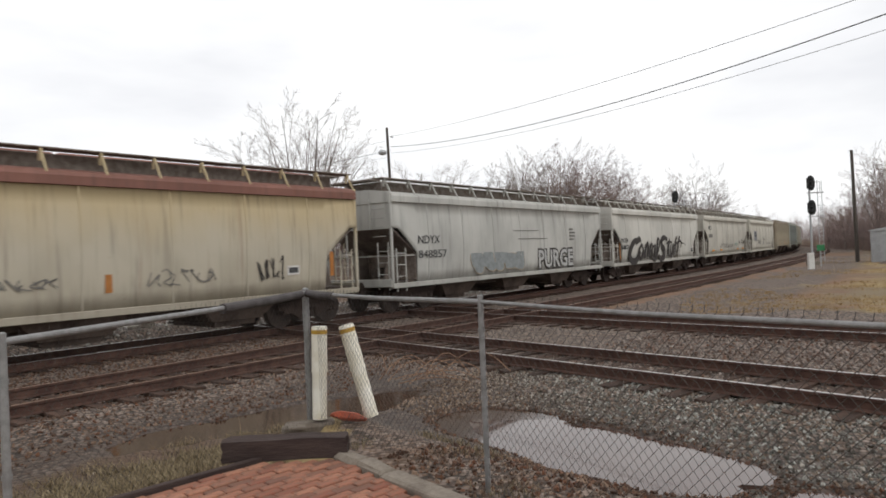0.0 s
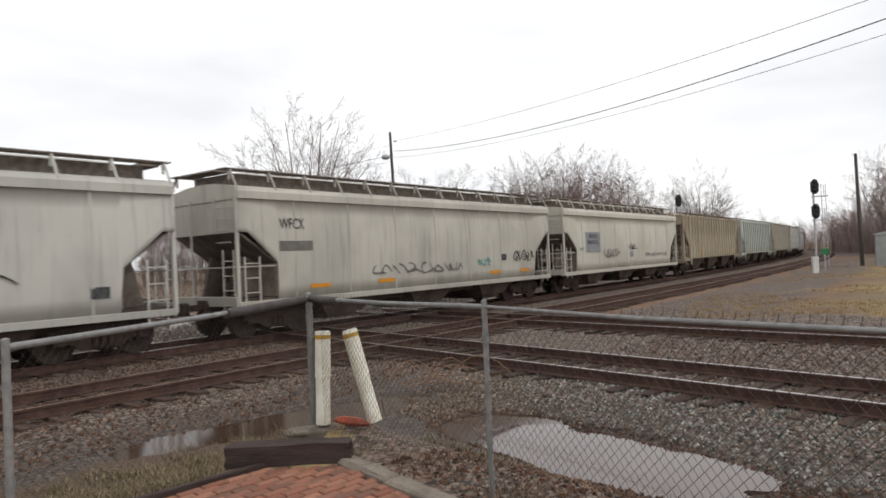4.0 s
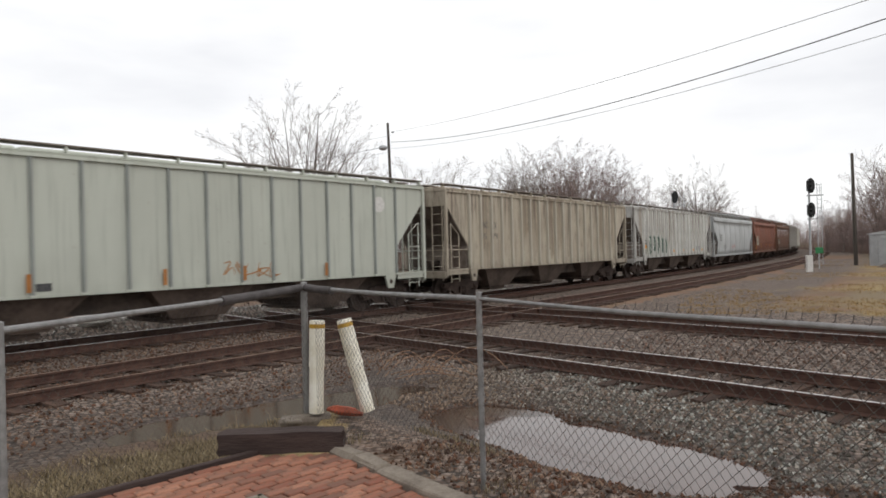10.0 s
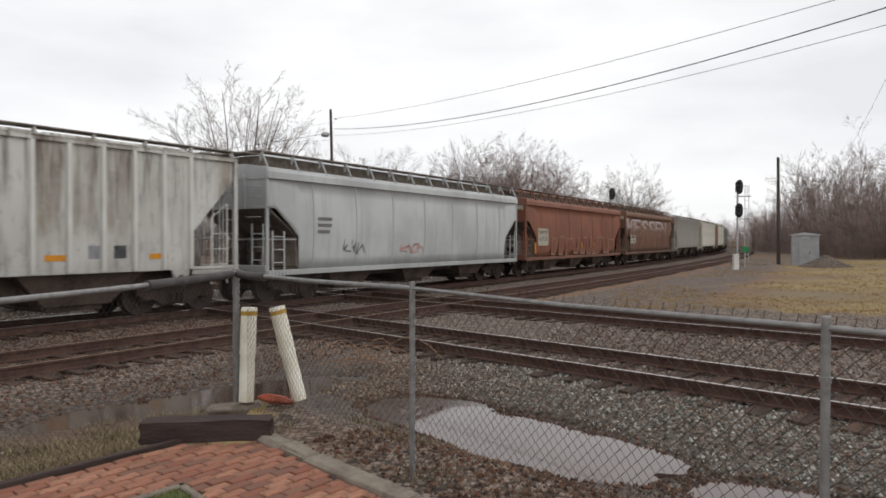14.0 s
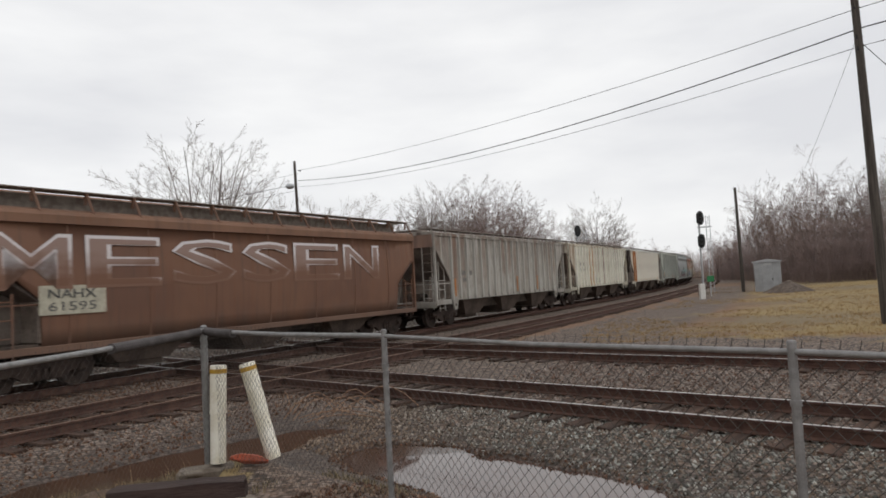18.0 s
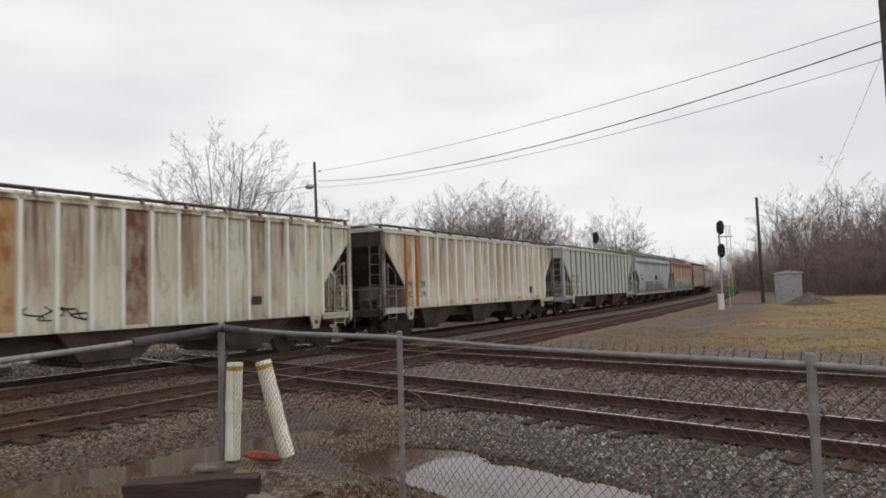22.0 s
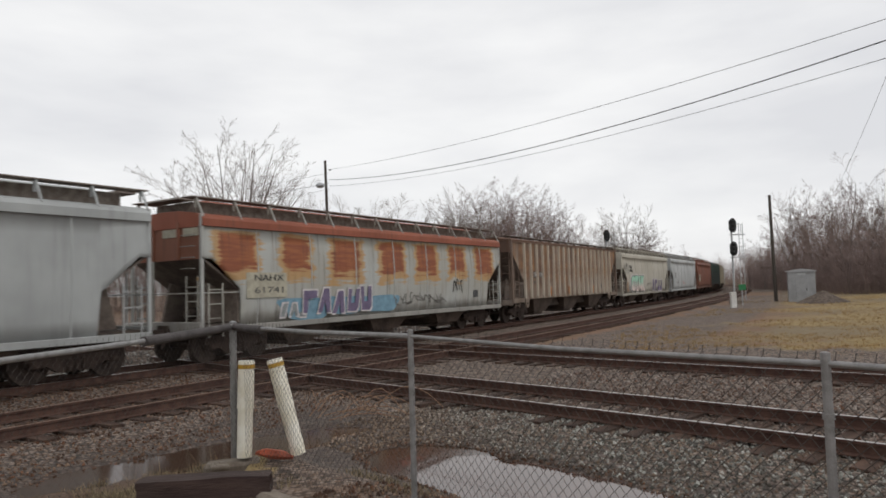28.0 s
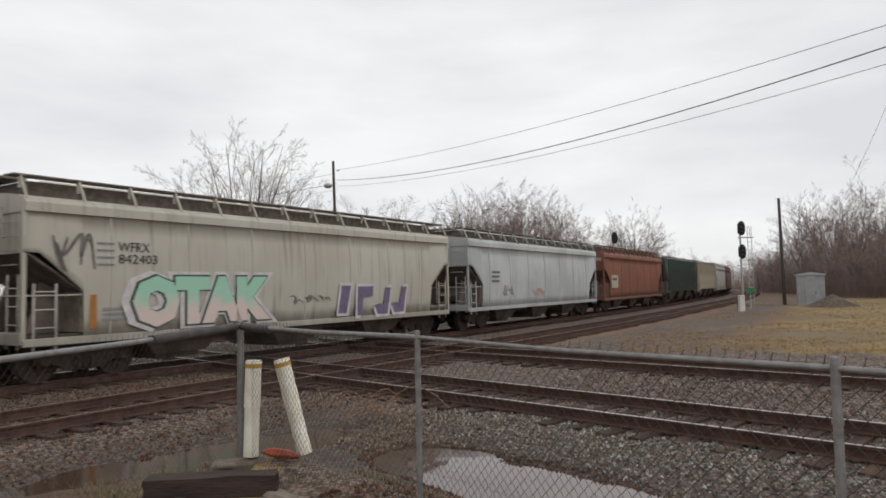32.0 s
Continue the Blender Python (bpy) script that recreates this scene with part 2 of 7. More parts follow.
def sheet_ground():
    """Gravel, dirt and dead grass laid by the zones of the ground, darker where it is wet."""
    n = Nodes("ground_soil", 0.9)
    zone = n.attr("zone")
    big, fine = n.noise(0.35, 4, source="Object"), n.noise(9.0, 5, source="Object")
    vor = n.t.nodes.new("ShaderNodeTexVoronoi")
    vor.inputs["Scale"].default_value = 17
    n.t.links.new(n.c.outputs["Object"], vor.inputs["Vector"])
    cell = n.t.nodes.new("ShaderNodeSeparateColor")
    n.t.links.new(vor.outputs["Color"], cell.inputs[0])
    stone = n.mix(cell.outputs[0], (0.080, 0.055, 0.043), (0.30, 0.24, 0.20))
    stone = n.mix(n.math("MULTIPLY", n.ramp(cell.outputs[1], 0.55, 1.0), 0.6), stone, (0.17, 0.10, 0.06))
    stone = n.mix(n.ramp(vor.outputs["Distance"], 0.35, 0.8), stone, (0.035, 0.03, 0.026))
    dirt = n.mix(n.ramp(fine, 0.35, 0.65), (0.13, 0.070, 0.044), (0.24, 0.145, 0.095))
    dirt = n.mix(n.ramp(big, 0.35, 0.65), dirt, (0.15, 0.098, 0.062))
    grass = n.mix(n.ramp(fine, 0.3, 0.7), (0.20, 0.135, 0.055), (0.31, 0.235, 0.115))
    grass = n.mix(n.math("MULTIPLY", n.ramp(n.noise(0.11, 5, source="Object", seed=4), 0.42, 0.62), 0.8), grass, (0.17, 0.13, 0.085))
    grass = n.mix(n.math("MULTIPLY", n.ramp(n.noise(0.6, 4, source="Object", seed=8), 0.5, 0.7), 0.5), grass, (0.21, 0.155, 0.072))
    worn = n.math("ADD", n.math("MULTIPLY", n.noise(0.9, 5, source="Object", seed=6), 0.5), n.math("MULTIPLY", n.noise(0.17, 4, (0.6, 1.6, 1), source="Object", seed=16), 0.5))
    c = n.mix(n.ramp(n.math("ADD", zone[0], n.math("MULTIPLY", n.math("SUBTRACT", worn, 0.5), 0.7)), 0.4, 0.6), dirt, stone)
    c = n.mix(n.ramp(n.math("ADD", zone[1], n.math("MULTIPLY", n.math("SUBTRACT", worn, 0.5), 2.2)), 0.3, 0.75), c, grass)
    c = n.mix(n.math("MULTIPLY", zone[2], 0.8), c, n.mix(0.7, c, (0.03, 0.017, 0.011)))
    n.bump(n.math("ADD", n.math("MULTIPLY", vor.outputs["Distance"], -1.0), fine), 0.6, 0.03)
    return n.out(c, n.math("SUBTRACT", 0.95, n.math("MULTIPLY", zone[2], 0.35)))


def stones_material(name, dark, light, brown, soil=0.6, west=None):
    """Broken stone, tone by tone, with soil between; west names a stretch over which brown stone gives way to clean stone."""
    n = Nodes(name, 0.85)
    r = n.island()
    c = n.mix(n.math("POWER", r, 1.8), dark, light)
    c = n.mix(n.math("MULTIPLY", n.ramp(n.white(n.math("MULTIPLY", r, 91.7)), 0.6, 0.95), 0.8), c, brown)
    patch = n.math("ADD", n.math("MULTIPLY", n.noise(0.45, 4, source="Object", seed=3), 0.6), n.math("MULTIPLY", n.noise(2.2, 3, source="Object", seed=7), 0.4))
    c = n.mix(n.math("MULTIPLY", n.ramp(patch, 0.46, 0.58), soil), c, (0.080, 0.040, 0.024))
    if west:
        x = n.math("ADD", n.xyz()[0], n.math("MULTIPLY", n.math("SUBTRACT", patch, 0.5), 6.0))
        c = n.mix(n.math("MULTIPLY", n.ramp(x, west[1], west[0]), 0.75), c, n.mix(r, (0.065, 0.033, 0.020), (0.36, 0.235, 0.15)))
    f = n.noise(30, 3, source="Object")
    c = n.mix(n.math("MULTIPLY", f, 0.4), c, tuple(v * 0.6 for v in dark))
    n.bump(f, 0.3, 0.004)
    return n.out(c)


M = {}
M["ground"] = sheet_ground()
M["stone"] = stones_material("ballast_stone", (0.060, 0.058, 0.049), (0.56, 0.56, 0.51), (0.23, 0.15, 0.10), 0.25, (-0.6, 2.6))
M["pale_stone"] = stones_material("pale_grey_stone", (0.16, 0.15, 0.135), (0.66, 0.64, 0.60), (0.34, 0.29, 0.24), 0.1)
M["brown_stone"] = stones_material("dirty_brown_stone", (0.056, 0.028, 0.018), (0.34, 0.235, 0.165), (0.18, 0.072, 0.036), 0.8)
M["rail"] = plain("rail_steel", (0.058, 0.030, 0.023), (0.105, 0.057, 0.042), 5, 0.75, 0.2)
M["mixed_stone"] = stones_material("mixed_ballast", (0.066, 0.046, 0.037), (0.45, 0.39, 0.345), (0.21, 0.105, 0.064), 0.55)
M["rail_dull"] = plain("brown_rail_head", (0.19, 0.115, 0.08), (0.32, 0.21, 0.15), 2, 0.5, 0.5, bump=0.1)
M["rail_top"] = plain("polished_rail_head", (0.42, 0.40, 0.385), (0.58, 0.56, 0.54), 3, 0.33, 1.0, bump=0.05)
M["tie"] = plain("creosoted_tie", (0.042, 0.025, 0.019), (0.105, 0.062, 0.043), 3, 0.9, 0, (0.3, 3, 3), 0.6, 0.6)
M["galv"] = plain("galvanised_pipe", (0.20, 0.195, 0.19), (0.29, 0.285, 0.28), 14, 0.55, 0.35, bump=0.08)
M["wire"] = plain("dull_galvanised_wire", (0.050, 0.042, 0.038), (0.09, 0.078, 0.07), 30, 0.9, 0.0, bump=0.02)
M["foam"] = plain("dark_rubber_sleeve", (0.05, 0.043, 0.042), (0.085, 0.075, 0.073), 8, 0.75, bump=0.15)
M["truck"] = plain("grimy_cast_steel", (0.030, 0.021, 0.018), (0.058, 0.040, 0.032), 5, 0.85, 0.1)
M["wheel"] = plain("wheel_steel", (0.030, 0.022, 0.019), (0.058, 0.041, 0.033), 6, 0.75, 0.2)
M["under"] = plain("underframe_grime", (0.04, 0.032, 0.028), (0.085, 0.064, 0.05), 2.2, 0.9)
M["black"] = plain("black_paint", (0.012, 0.012, 0.013), (0.03, 0.03, 0.03), 5, 0.6)
M["pole"] = plain("weathered_pole_wood", (0.045, 0.038, 0.033), (0.10, 0.085, 0.072), 3, 0.9, 0, (6, 6, 0.3), 0.5)
M["cable"] = plain("dark_cable", (0.02, 0.02, 0.02), (0.045, 0.045, 0.045), 9, 0.6)
M["pvc"] = plain("dirty_white_plastic", (0.86, 0.83, 0.74), (0.70, 0.65, 0.52), 5, 0.45, bump=0.05)
M["yellow"] = plain("yellow_tape", (0.50, 0.30, 0.04), (0.42, 0.24, 0.04), 9, 0.5)
M["orange"] = plain("orange_plastic", (0.40, 0.075, 0.03), (0.22, 0.05, 0.025), 9, 0.5)
M["beam"] = plain("old_dark_timber", (0.026, 0.016, 0.014), (0.065, 0.044, 0.038), 3, 0.85, 0, (0.5, 5, 5), 0.7)
M["concrete"] = plain("old_concrete", (0.24, 0.205, 0.165), (0.125, 0.10, 0.08), 4, 0.9, bump=0.4)
M["silver"] = plain("aluminium_paint", (0.45, 0.46, 0.47), (0.36, 0.37, 0.38), 6, 0.5, 0.5)
M["shed"] = plain("grey_sheet_metal", (0.34, 0.345, 0.35), (0.27, 0.275, 0.28), 2, 0.55, 0.2)
M["bark"] = plain("winter_bark", (0.16, 0.13, 0.115), (0.26, 0.225, 0.205), 2.5, 0.95, 0, (3, 3, 0.5), 0.5)
M["twig_grey"] = plain("grey_twigs", (0.18, 0.148, 0.132), (0.28, 0.24, 0.215), 1.2, 0.95)
M["twig_brown"] = plain("reddish_brown_twigs", (0.17, 0.122, 0.108), (0.26, 0.195, 0.175), 0.8, 0.95)
M["twig_dark"] = plain("dark_scrub", (0.12, 0.085, 0.07), (0.19, 0.14, 0.12), 0.8, 0.95)
M["lettering"] = plain("faded_dark_lettering", (0.035, 0.035, 0.037), (0.09, 0.09, 0.09), 12, 0.7, bump=0.02)
M["white_mark"] = plain("white_marking", (0.66, 0.65, 0.62), (0.52, 0.5, 0.47), 8, 0.6, bump=0.02)
M["reflector"] = plain("yellow_reflector", (0.62, 0.27, 0.02), (0.52, 0.2, 0.02), 10, 0.45, bump=0.02)
M["green_sign"] = plain("green_sign", (0.02, 0.14, 0.05), (0.03, 0.18, 0.07), 6, 0.5)


def water(name, a, b, spec=0.55, rough=0.04):
    n = Nodes(name, rough, 0.0, spec)
    f = n.noise(7, 3)
    n.bump(f, 0.03, 0.004)
    return n.out(n.mix(n.noise(1.1, 3, seed=3), a, b))


M["water"] = water("muddy_puddle", (0.065, 0.038, 0.030), (0.105, 0.066, 0.054))
M["mud_water"] = water("brown_ditch_water", (0.042, 0.022, 0.014), (0.068, 0.038, 0.024), 0.22, 0.10)



def brick_paver():
    n = Nodes("red_brick_paver", 0.85)
    r = n.random()
    c = n.mix(r, (0.22, 0.080, 0.050), (0.37, 0.175, 0.11))
    c = n.mix(n.ramp(n.white(n.math("MULTIPLY", r, 37.0)), 0.65, 0.95), c, (0.17, 0.08, 0.055))
    f = n.noise(22, 4)
    c = n.mix(n.math("MULTIPLY", n.ramp(f, 0.42, 0.70), 0.65), c, (0.15, 0.095, 0.07))
    n.bump(f, 0.4, 0.005)
    return n.out(c)


M["brick"] = brick_paver()


# ---- mesh helpers ----
def part(name, data, material, parent=None, label="", at=None):
    """Links a bmesh or a mesh as one object under a thing or a part."""
    if isinstance(data, bmesh.types.BMesh):
        me = bpy.data.meshes.new(name)
        data.to_mesh(me)
        data.free()
    else:
        me = data
    if not me.materials:
        me.materials.append(material)
    ob = new(name, me)
    if me.materials[0] != material:
        ob.material_slots[0].link = "OBJECT"
        ob.material_slots[0].material = material
    ob.parent = parent
    if at is not None:
        ob.matrix_basis = at
    if label:
        tagged(ob, label)
    return ob


def mesh(name, verts, faces, smooth=False):
    me = bpy.data.meshes.new(name)
    me.from_pydata([tuple(v) for v in verts], [], faces)
    me.update()
    if smooth:
        me.shade_smooth()
    return me


def box(bm, x0, x1, y0, y1, z0, z1, bevel=0.0):
    m = Matrix.LocRotScale(((x0 + x1) / 2, (y0 + y1) / 2, (z0 + z1) / 2), None, (x1 - x0, y1 - y0, z1 - z0))
    r = bmesh.ops.create_cube(bm, size=1, matrix=m)
    if bevel:
        es = list({e for v in r["verts"] for e in v.link_edges})
        bmesh.ops.bevel(bm, geom=es, offset=bevel, segments=1, affect="EDGES", profile=0.5)
    return bm


def boxed(*a, bevel=0.0):
    return box(bmesh.new(), *a, bevel=bevel)


def rod(bm, a, b, r, r2=None, n=8):
    a, b = Vector(a), Vector(b)
    d = b - a
    m = Matrix.Translation((a + b) / 2) @ d.to_track_quat("Z", "Y").to_matrix().to_4x4()
    bmesh.ops.create_cone(bm, cap_ends=True, segments=n, radius1=r, radius2=r if r2 is None else r2, depth=d.length, matrix=m)
    return bm


def path_tube(bm, pts, r, n=6):
    for a, b in zip(pts, pts[1:]):
        rod(bm, a, b, r, n=n)
    return bm


def prism(bm, poly, axis, a, b):
    """A polygon pushed from a to b along an axis; poly gives the two other coordinates in order."""
    def at(p, t):
        return {"x": (t, p[0], p[1]), "y": (p[0], t, p[1]), "z": (p[0], p[1], t)}[axis]
    lo = [bm.verts.new(at(p, a)) for p in poly]
    hi = [bm.verts.new(at(p, b)) for p in poly]
    bm.faces.new(lo)
    bm.faces.new(hi[::-1])
    for i in range(len(poly)):
        j = (i + 1) % len(poly)
        bm.faces.new((lo[j], lo[i], hi[i], hi[j]))
    bmesh.ops.recalc_face_normals(bm, faces=bm.faces)
    return bm


def empty(name, label, category, group="", kind="", at=None):
    ob = new(name)
    ob.empty_display_size = 0.2
    if at is not None:
        ob.matrix_basis = at
    return tagged(ob, label, category, group, kind)


LETTERS = {}


def letters(text, size, bold=0.0):
    """A flat mesh of the words, 1 cm thick, standing in the x-z plane and read from -y."""
    key = (text, size, bold)
    if key not in LETTERS:
        cu = bpy.data.curves.new("lettering", "FONT")
        cu.body, cu.size, cu.offset, cu.extrude, cu.resolution_u = text, size, bold, 0.004, 2
        ob = bpy.data.objects.new("lettering", cu)
        scene.collection.objects.link(ob)
        bpy.context.view_layer.update()
        me = bpy.data.meshes.new_from_object(ob.evaluated_get(bpy.context.evaluated_depsgraph_get()))
        bpy.data.objects.remove(ob)
        me.transform(pose(0, 0, 0, 90))
        LETTERS[key] = me
    return LETTERS[key]


# ---- ground ----
C1_HEAD, C1_OFF = radians(-49.6), 9.66      # the two straight tracks that cross the main line
C2_HEAD, C2_OFF = radians(-47.6), 15.87


def straight(head, off, u, side=0.0, z=0.0):
    """A place on a straight track: u metres along it, side metres towards the platform."""
    d = Vector((math.cos(head), math.sin(head), 0))
    nrm = Vector((-math.sin(head), math.cos(head), 0))
    return nrm * (off - side) + d * u + Vector((0, 0, z))


def smooth(a, b, v):
    t = min(1, max(0, (v - a) / (b - a)))
    return t * t * (3 - 2 * t)


def beyond_c1(x, y):
    return C1_OFF - 0.75 - (-math.sin(C1_HEAD) * x + math.cos(C1_HEAD) * y)


def beyond_n(x, y):
    return math.hypot(x - CX, y - CY) - (R + GAP + 0.75)


def ground_height(x, y):
    d1, dn = beyond_c1(x, y), beyond_n(x, y)
    n = noise.noise(Vector((x * 0.7, y * 0.7, 0))) * 0.05 + noise.noise(Vector((x * 2.3, y * 2.3, 5))) * 0.025
    d = min(d1, dn)
    if d1 > 0 and dn > 0:                       # the corner with the platform
        z = -0.572 - 0.088 * smooth(0.5, 2.4, d) + 0.42 * smooth(3.6, 5.0, d)
        if dn < d1:
            z = -0.572 - 0.118 * smooth(0.5, 2.2, d) + 0.28 * smooth(3.5, 5.6, d)
        n *= 0.2 if d > 5.4 else 1 - 0.7 * smooth(1.6, 2.4, d)
        return z + n
    z = -0.572 + 0.26 * smooth(-7.6, -8.6, dn) * (1 - smooth(-9.2, -12.0, dn))     # a low bank of gravel behind the line
    if dn > 0.8 and d1 < -9:                    # the grass field
        z += 0.25 * smooth(0, 40, min(dn, -9 - d1)) + n
    return z + n * 0.6


POOLS = ((-4.55, 3.62, 1.72, 0.80), (-1.15, 3.72, 1.55, 0.62), (-6.30, 3.45, 0.95, 0.74))      # along the straight track, beside it, half length, half width
DITCH, DITCH_TURN, DITCH_LEVEL = (-2.22, 9.66), radians(35.5), -0.68


def dug(x, y):
    """How far a long hollow lowers the ground by the fence, where water stands."""
    dx, dy = x - DITCH[0], y - DITCH[1]
    a = dx * math.cos(DITCH_TURN) + dy * math.sin(DITCH_TURN)
    b = -dx * math.sin(DITCH_TURN) + dy * math.cos(DITCH_TURN)
    r = math.hypot(a / 2.35, b / 0.66) + 0.22 * noise.noise(Vector((x * 1.7, y * 1.7, 4))) + 0.10 * noise.noise(Vector((x * 5, y * 5, 1)))
    if r > 1.7:
        deep = 0.0
        for u, side, half, wide in POOLS:
            p = straight(C1_HEAD, C1_OFF, u, side)
            du = (x - p.x) * math.cos(C1_HEAD) + (y - p.y) * math.sin(C1_HEAD)
            dv = -(x - p.x) * math.sin(C1_HEAD) + (y - p.y) * math.cos(C1_HEAD)
            rag = 0.16 * noise.noise(Vector((x * 1.3, y * 1.3, 7))) + 0.08 * noise.noise(Vector((x * 3.7, y * 3.7, 2)))
            deep = max(deep, 0.09 * (1 - smooth(0.82, 1.18, math.hypot(du / half, dv / wide) + rag)))
        return deep
    floor = DITCH_LEVEL - 0.06 + 0.10 * smooth(0.7, 1.25, r)
    return (ground_height(x, y) - floor) * (1 - smooth(1.15, 1.7, r))


def ground_zone(x, y):
    d1, dn = beyond_c1(x, y), beyond_n(x, y)
    gravel, grass, wet = 0.0, 0.0, 0.0
    if d1 > 0 and dn > 0:
        d = min(d1, dn)
        gravel = 1 - smooth(2.2, 4.6, d1) * 0.45 if d1 < dn + 1.5 else 1 - smooth(2.2, 3.6, dn)
        wet = 1 - smooth(0.8, 2.2, abs(d - 2.9))
        grass = 0.75 * smooth(2.6, 3.6, dn) if dn < d1 + 0.5 else 0.0
    elif -10 < d1 <= 0 or -9 < dn <= 0:
        gravel = 0.9
    if dn > 1.2 and d1 < -8.6:
        edge = min(dn - 1.2, -8.6 - d1)
        grass, gravel = 0.85 * smooth(0.0, 9.0, edge), 0.95 - smooth(1.5, 8.0, edge)
    if dn < -7.4:                               # gravel bank, then scrub behind the line
        k = smooth(-11, -15, dn)
        grass, gravel, wet = 0.3 * k, 1 - 0.75 * k, 0.5 * k
    return gravel, grass, wet


def axis_steps(lo, hi, fine_lo, fine_hi, fine, grow):
    out, v = [], fine_lo
    while v < fine_hi:
        out.append(v)
        v += fine
    step = fine
    while v < hi:
        out.append(v)
        step *= grow
        v += step
    out.append(hi)
    v, step = fine_lo, fine
    while v > lo:
        step *= grow
        v -= step
        out.insert(0, max(v, lo))
    return out


def build_ground():
    xs = axis_steps(-1500, 1500, -9, 13, 0.13, 1.16)
    ys = axis_steps(-300, 2500, 2.5, 22, 0.13, 1.16)
    nx = len(xs)
    verts = [(x, y, ground_height(x, y) - dug(x, y)) for y in ys for x in xs]
    faces = [(j * nx + i, j * nx + i + 1, (j + 1) * nx + i + 1, (j + 1) * nx + i) for j in range(len(ys) - 1) for i in range(nx - 1)]
    me = mesh("ground", verts, faces, True)
    layer = me.color_attributes.new("zone", "FLOAT_COLOR", "POINT")
    flat = []
    for v in verts:
        flat += [*ground_zone(v[0], v[1]), 1.0]
    layer.data.foreach_set("color", flat)
    tagged(part("ground", me, M["ground"]), "wet gravel, dirt and dead grass beside the tracks", "ground", kind="structure")


build_ground()


def puddle(label, centre, along, half, wide, z, seed, liquid="water"):
    rnd = random.Random(seed)
    ph = [rnd.uniform(0, 6.28) for _ in range(4)]
    d = Vector((math.cos(along), math.sin(along), 0))
    nrm = Vector((-d.y, d.x, 0))
    ring = []
    for i in range(72):
        a = i / 72 * 2 * math.pi
        k = 1 + 0.10 * math.sin(3 * a + ph[0]) + 0.07 * math.sin(5 * a + ph[1]) + 0.05 * math.sin(9 * a + ph[2]) + 0.03 * math.sin(17 * a + ph[3])
        ring.append(Vector(centre) + d * (half * k * math.cos(a)) + nrm * (wide * k * math.sin(a)))
    bm = bmesh.new()
    prism(bm, [(v.x, v.y) for v in ring], "z", z - 0.12, z)
    tagged(part("puddle", bm, M[liquid]), label, "puddle", kind="structure")


for (_u, _o, _h, _w), _l, _z, _q in zip(POOLS, ("shallow muddy puddle that mirrors the grey sky", "second grey puddle in the gravel beside the track", "brown muddy end of the puddle beside the fence"),
                                      (-0.690, -0.690, -0.694), ("water", "water", "mud_water")):
    _p = straight(C1_HEAD, C1_OFF, _u, _o)
    puddle(_l, (_p.x, _p.y, 0), C1_HEAD, _h * 1.08, _w * 1.3, _z, 3 + int(10 * _h), _q)
puddle("long brown puddle in the ditch by the fence", (*DITCH, 0), DITCH_TURN, 2.85, 0.80, DITCH_LEVEL, 5, "mud_water")


# ---- tracks ----
RAIL = [(-0.075, -0.172), (0.075, -0.172), (0.075, -0.16), (0.012, -0.14), (0.009, -0.045), (0.037, -0.035), (0.037, -0.004), (0.03, 0.0),
        (-0.03, 0.0), (-0.037, -0.004), (-0.037, -0.035), (-0.009, -0.045), (-0.012, -0.14), (-0.075, -0.16)]


def rail_mesh(place, stations, top):
    """A rail's section carried along; the second material is the worn running face."""
    verts, faces, k = [], [], len(RAIL)
    for s in stations:
        for off, z in RAIL:
            verts.append(place(s, off, z))
    for i in range(len(stations) - 1):
        for j in range(k):
            a, b = i * k + j, i * k + (j + 1) % k
            faces.append((a, b, b + k, a + k))
    me = mesh("rail", verts, faces)
    me.materials.append(M["rail"])
    me.materials.append(M[top])
    for i, f in enumerate(me.polygons):
        if i % k == 7:
            f.material_index = 1
    return me


def tie_mesh(seed):
    rnd = random.Random(seed)
    bm = boxed(-1.3, 1.3, -0.115, 0.115, -0.17, 0.0, bevel=0.012)
    for v in bm.verts:
        v.co += Vector((rnd.uniform(-0.03, 0.03), rnd.uniform(-0.012, 0.012), rnd.uniform(-0.012, 0.012)))
    me = bpy.data.meshes.new("tie")
    bm.to_mesh(me)
    bm.free()
    me.materials.append(M["tie"])
    return me


TIES = [tie_mesh(i) for i in range(4)]


def track(label, place, heading, lo, hi, near_lo, near_hi, drop, seed, top="rail_top"):
    rnd = random.Random(seed)
    t = empty("railway_track", label, "railway track", "tracks", "structure")
    st = [lo + (hi - lo) * i / max(1, int((hi - lo) / 2.0)) for i in range(int((hi - lo) / 2.0) + 1)]
    for side in (-0.7535, 0.7535):
        part("rail", rail_mesh(lambda s, o, z: place(s, side + o, ZR - drop + z), st, top), M["rail"], t)
    far_v, far_f = [], []
    s = lo
    while s < hi:
        m = Matrix.Translation(place(s, rnd.uniform(-0.05, 0.05), ZR - 0.172 - drop)) @ pose(0, 0, rnd.uniform(-0.015, 0.005), 0, 0, math.degrees(heading(s)) + 90 + rnd.uniform(-1.5, 1.5))
        me = TIES[rnd.randrange(4)]
        if near_lo < s < near_hi:
            part("tie", me, M["tie"], t, at=m)
        else:
            n = len(far_v)
            far_v += [m @ v.co for v in me.vertices]
            far_f += [tuple(n + i for i in f.vertices) for f in me.polygons]
        s += rnd.uniform(0.50, 0.56)
    if far_v:
        tagged(part("far_ties", mesh("far_ties", far_v, far_f), M["tie"], t), kind="stuff")
    return t


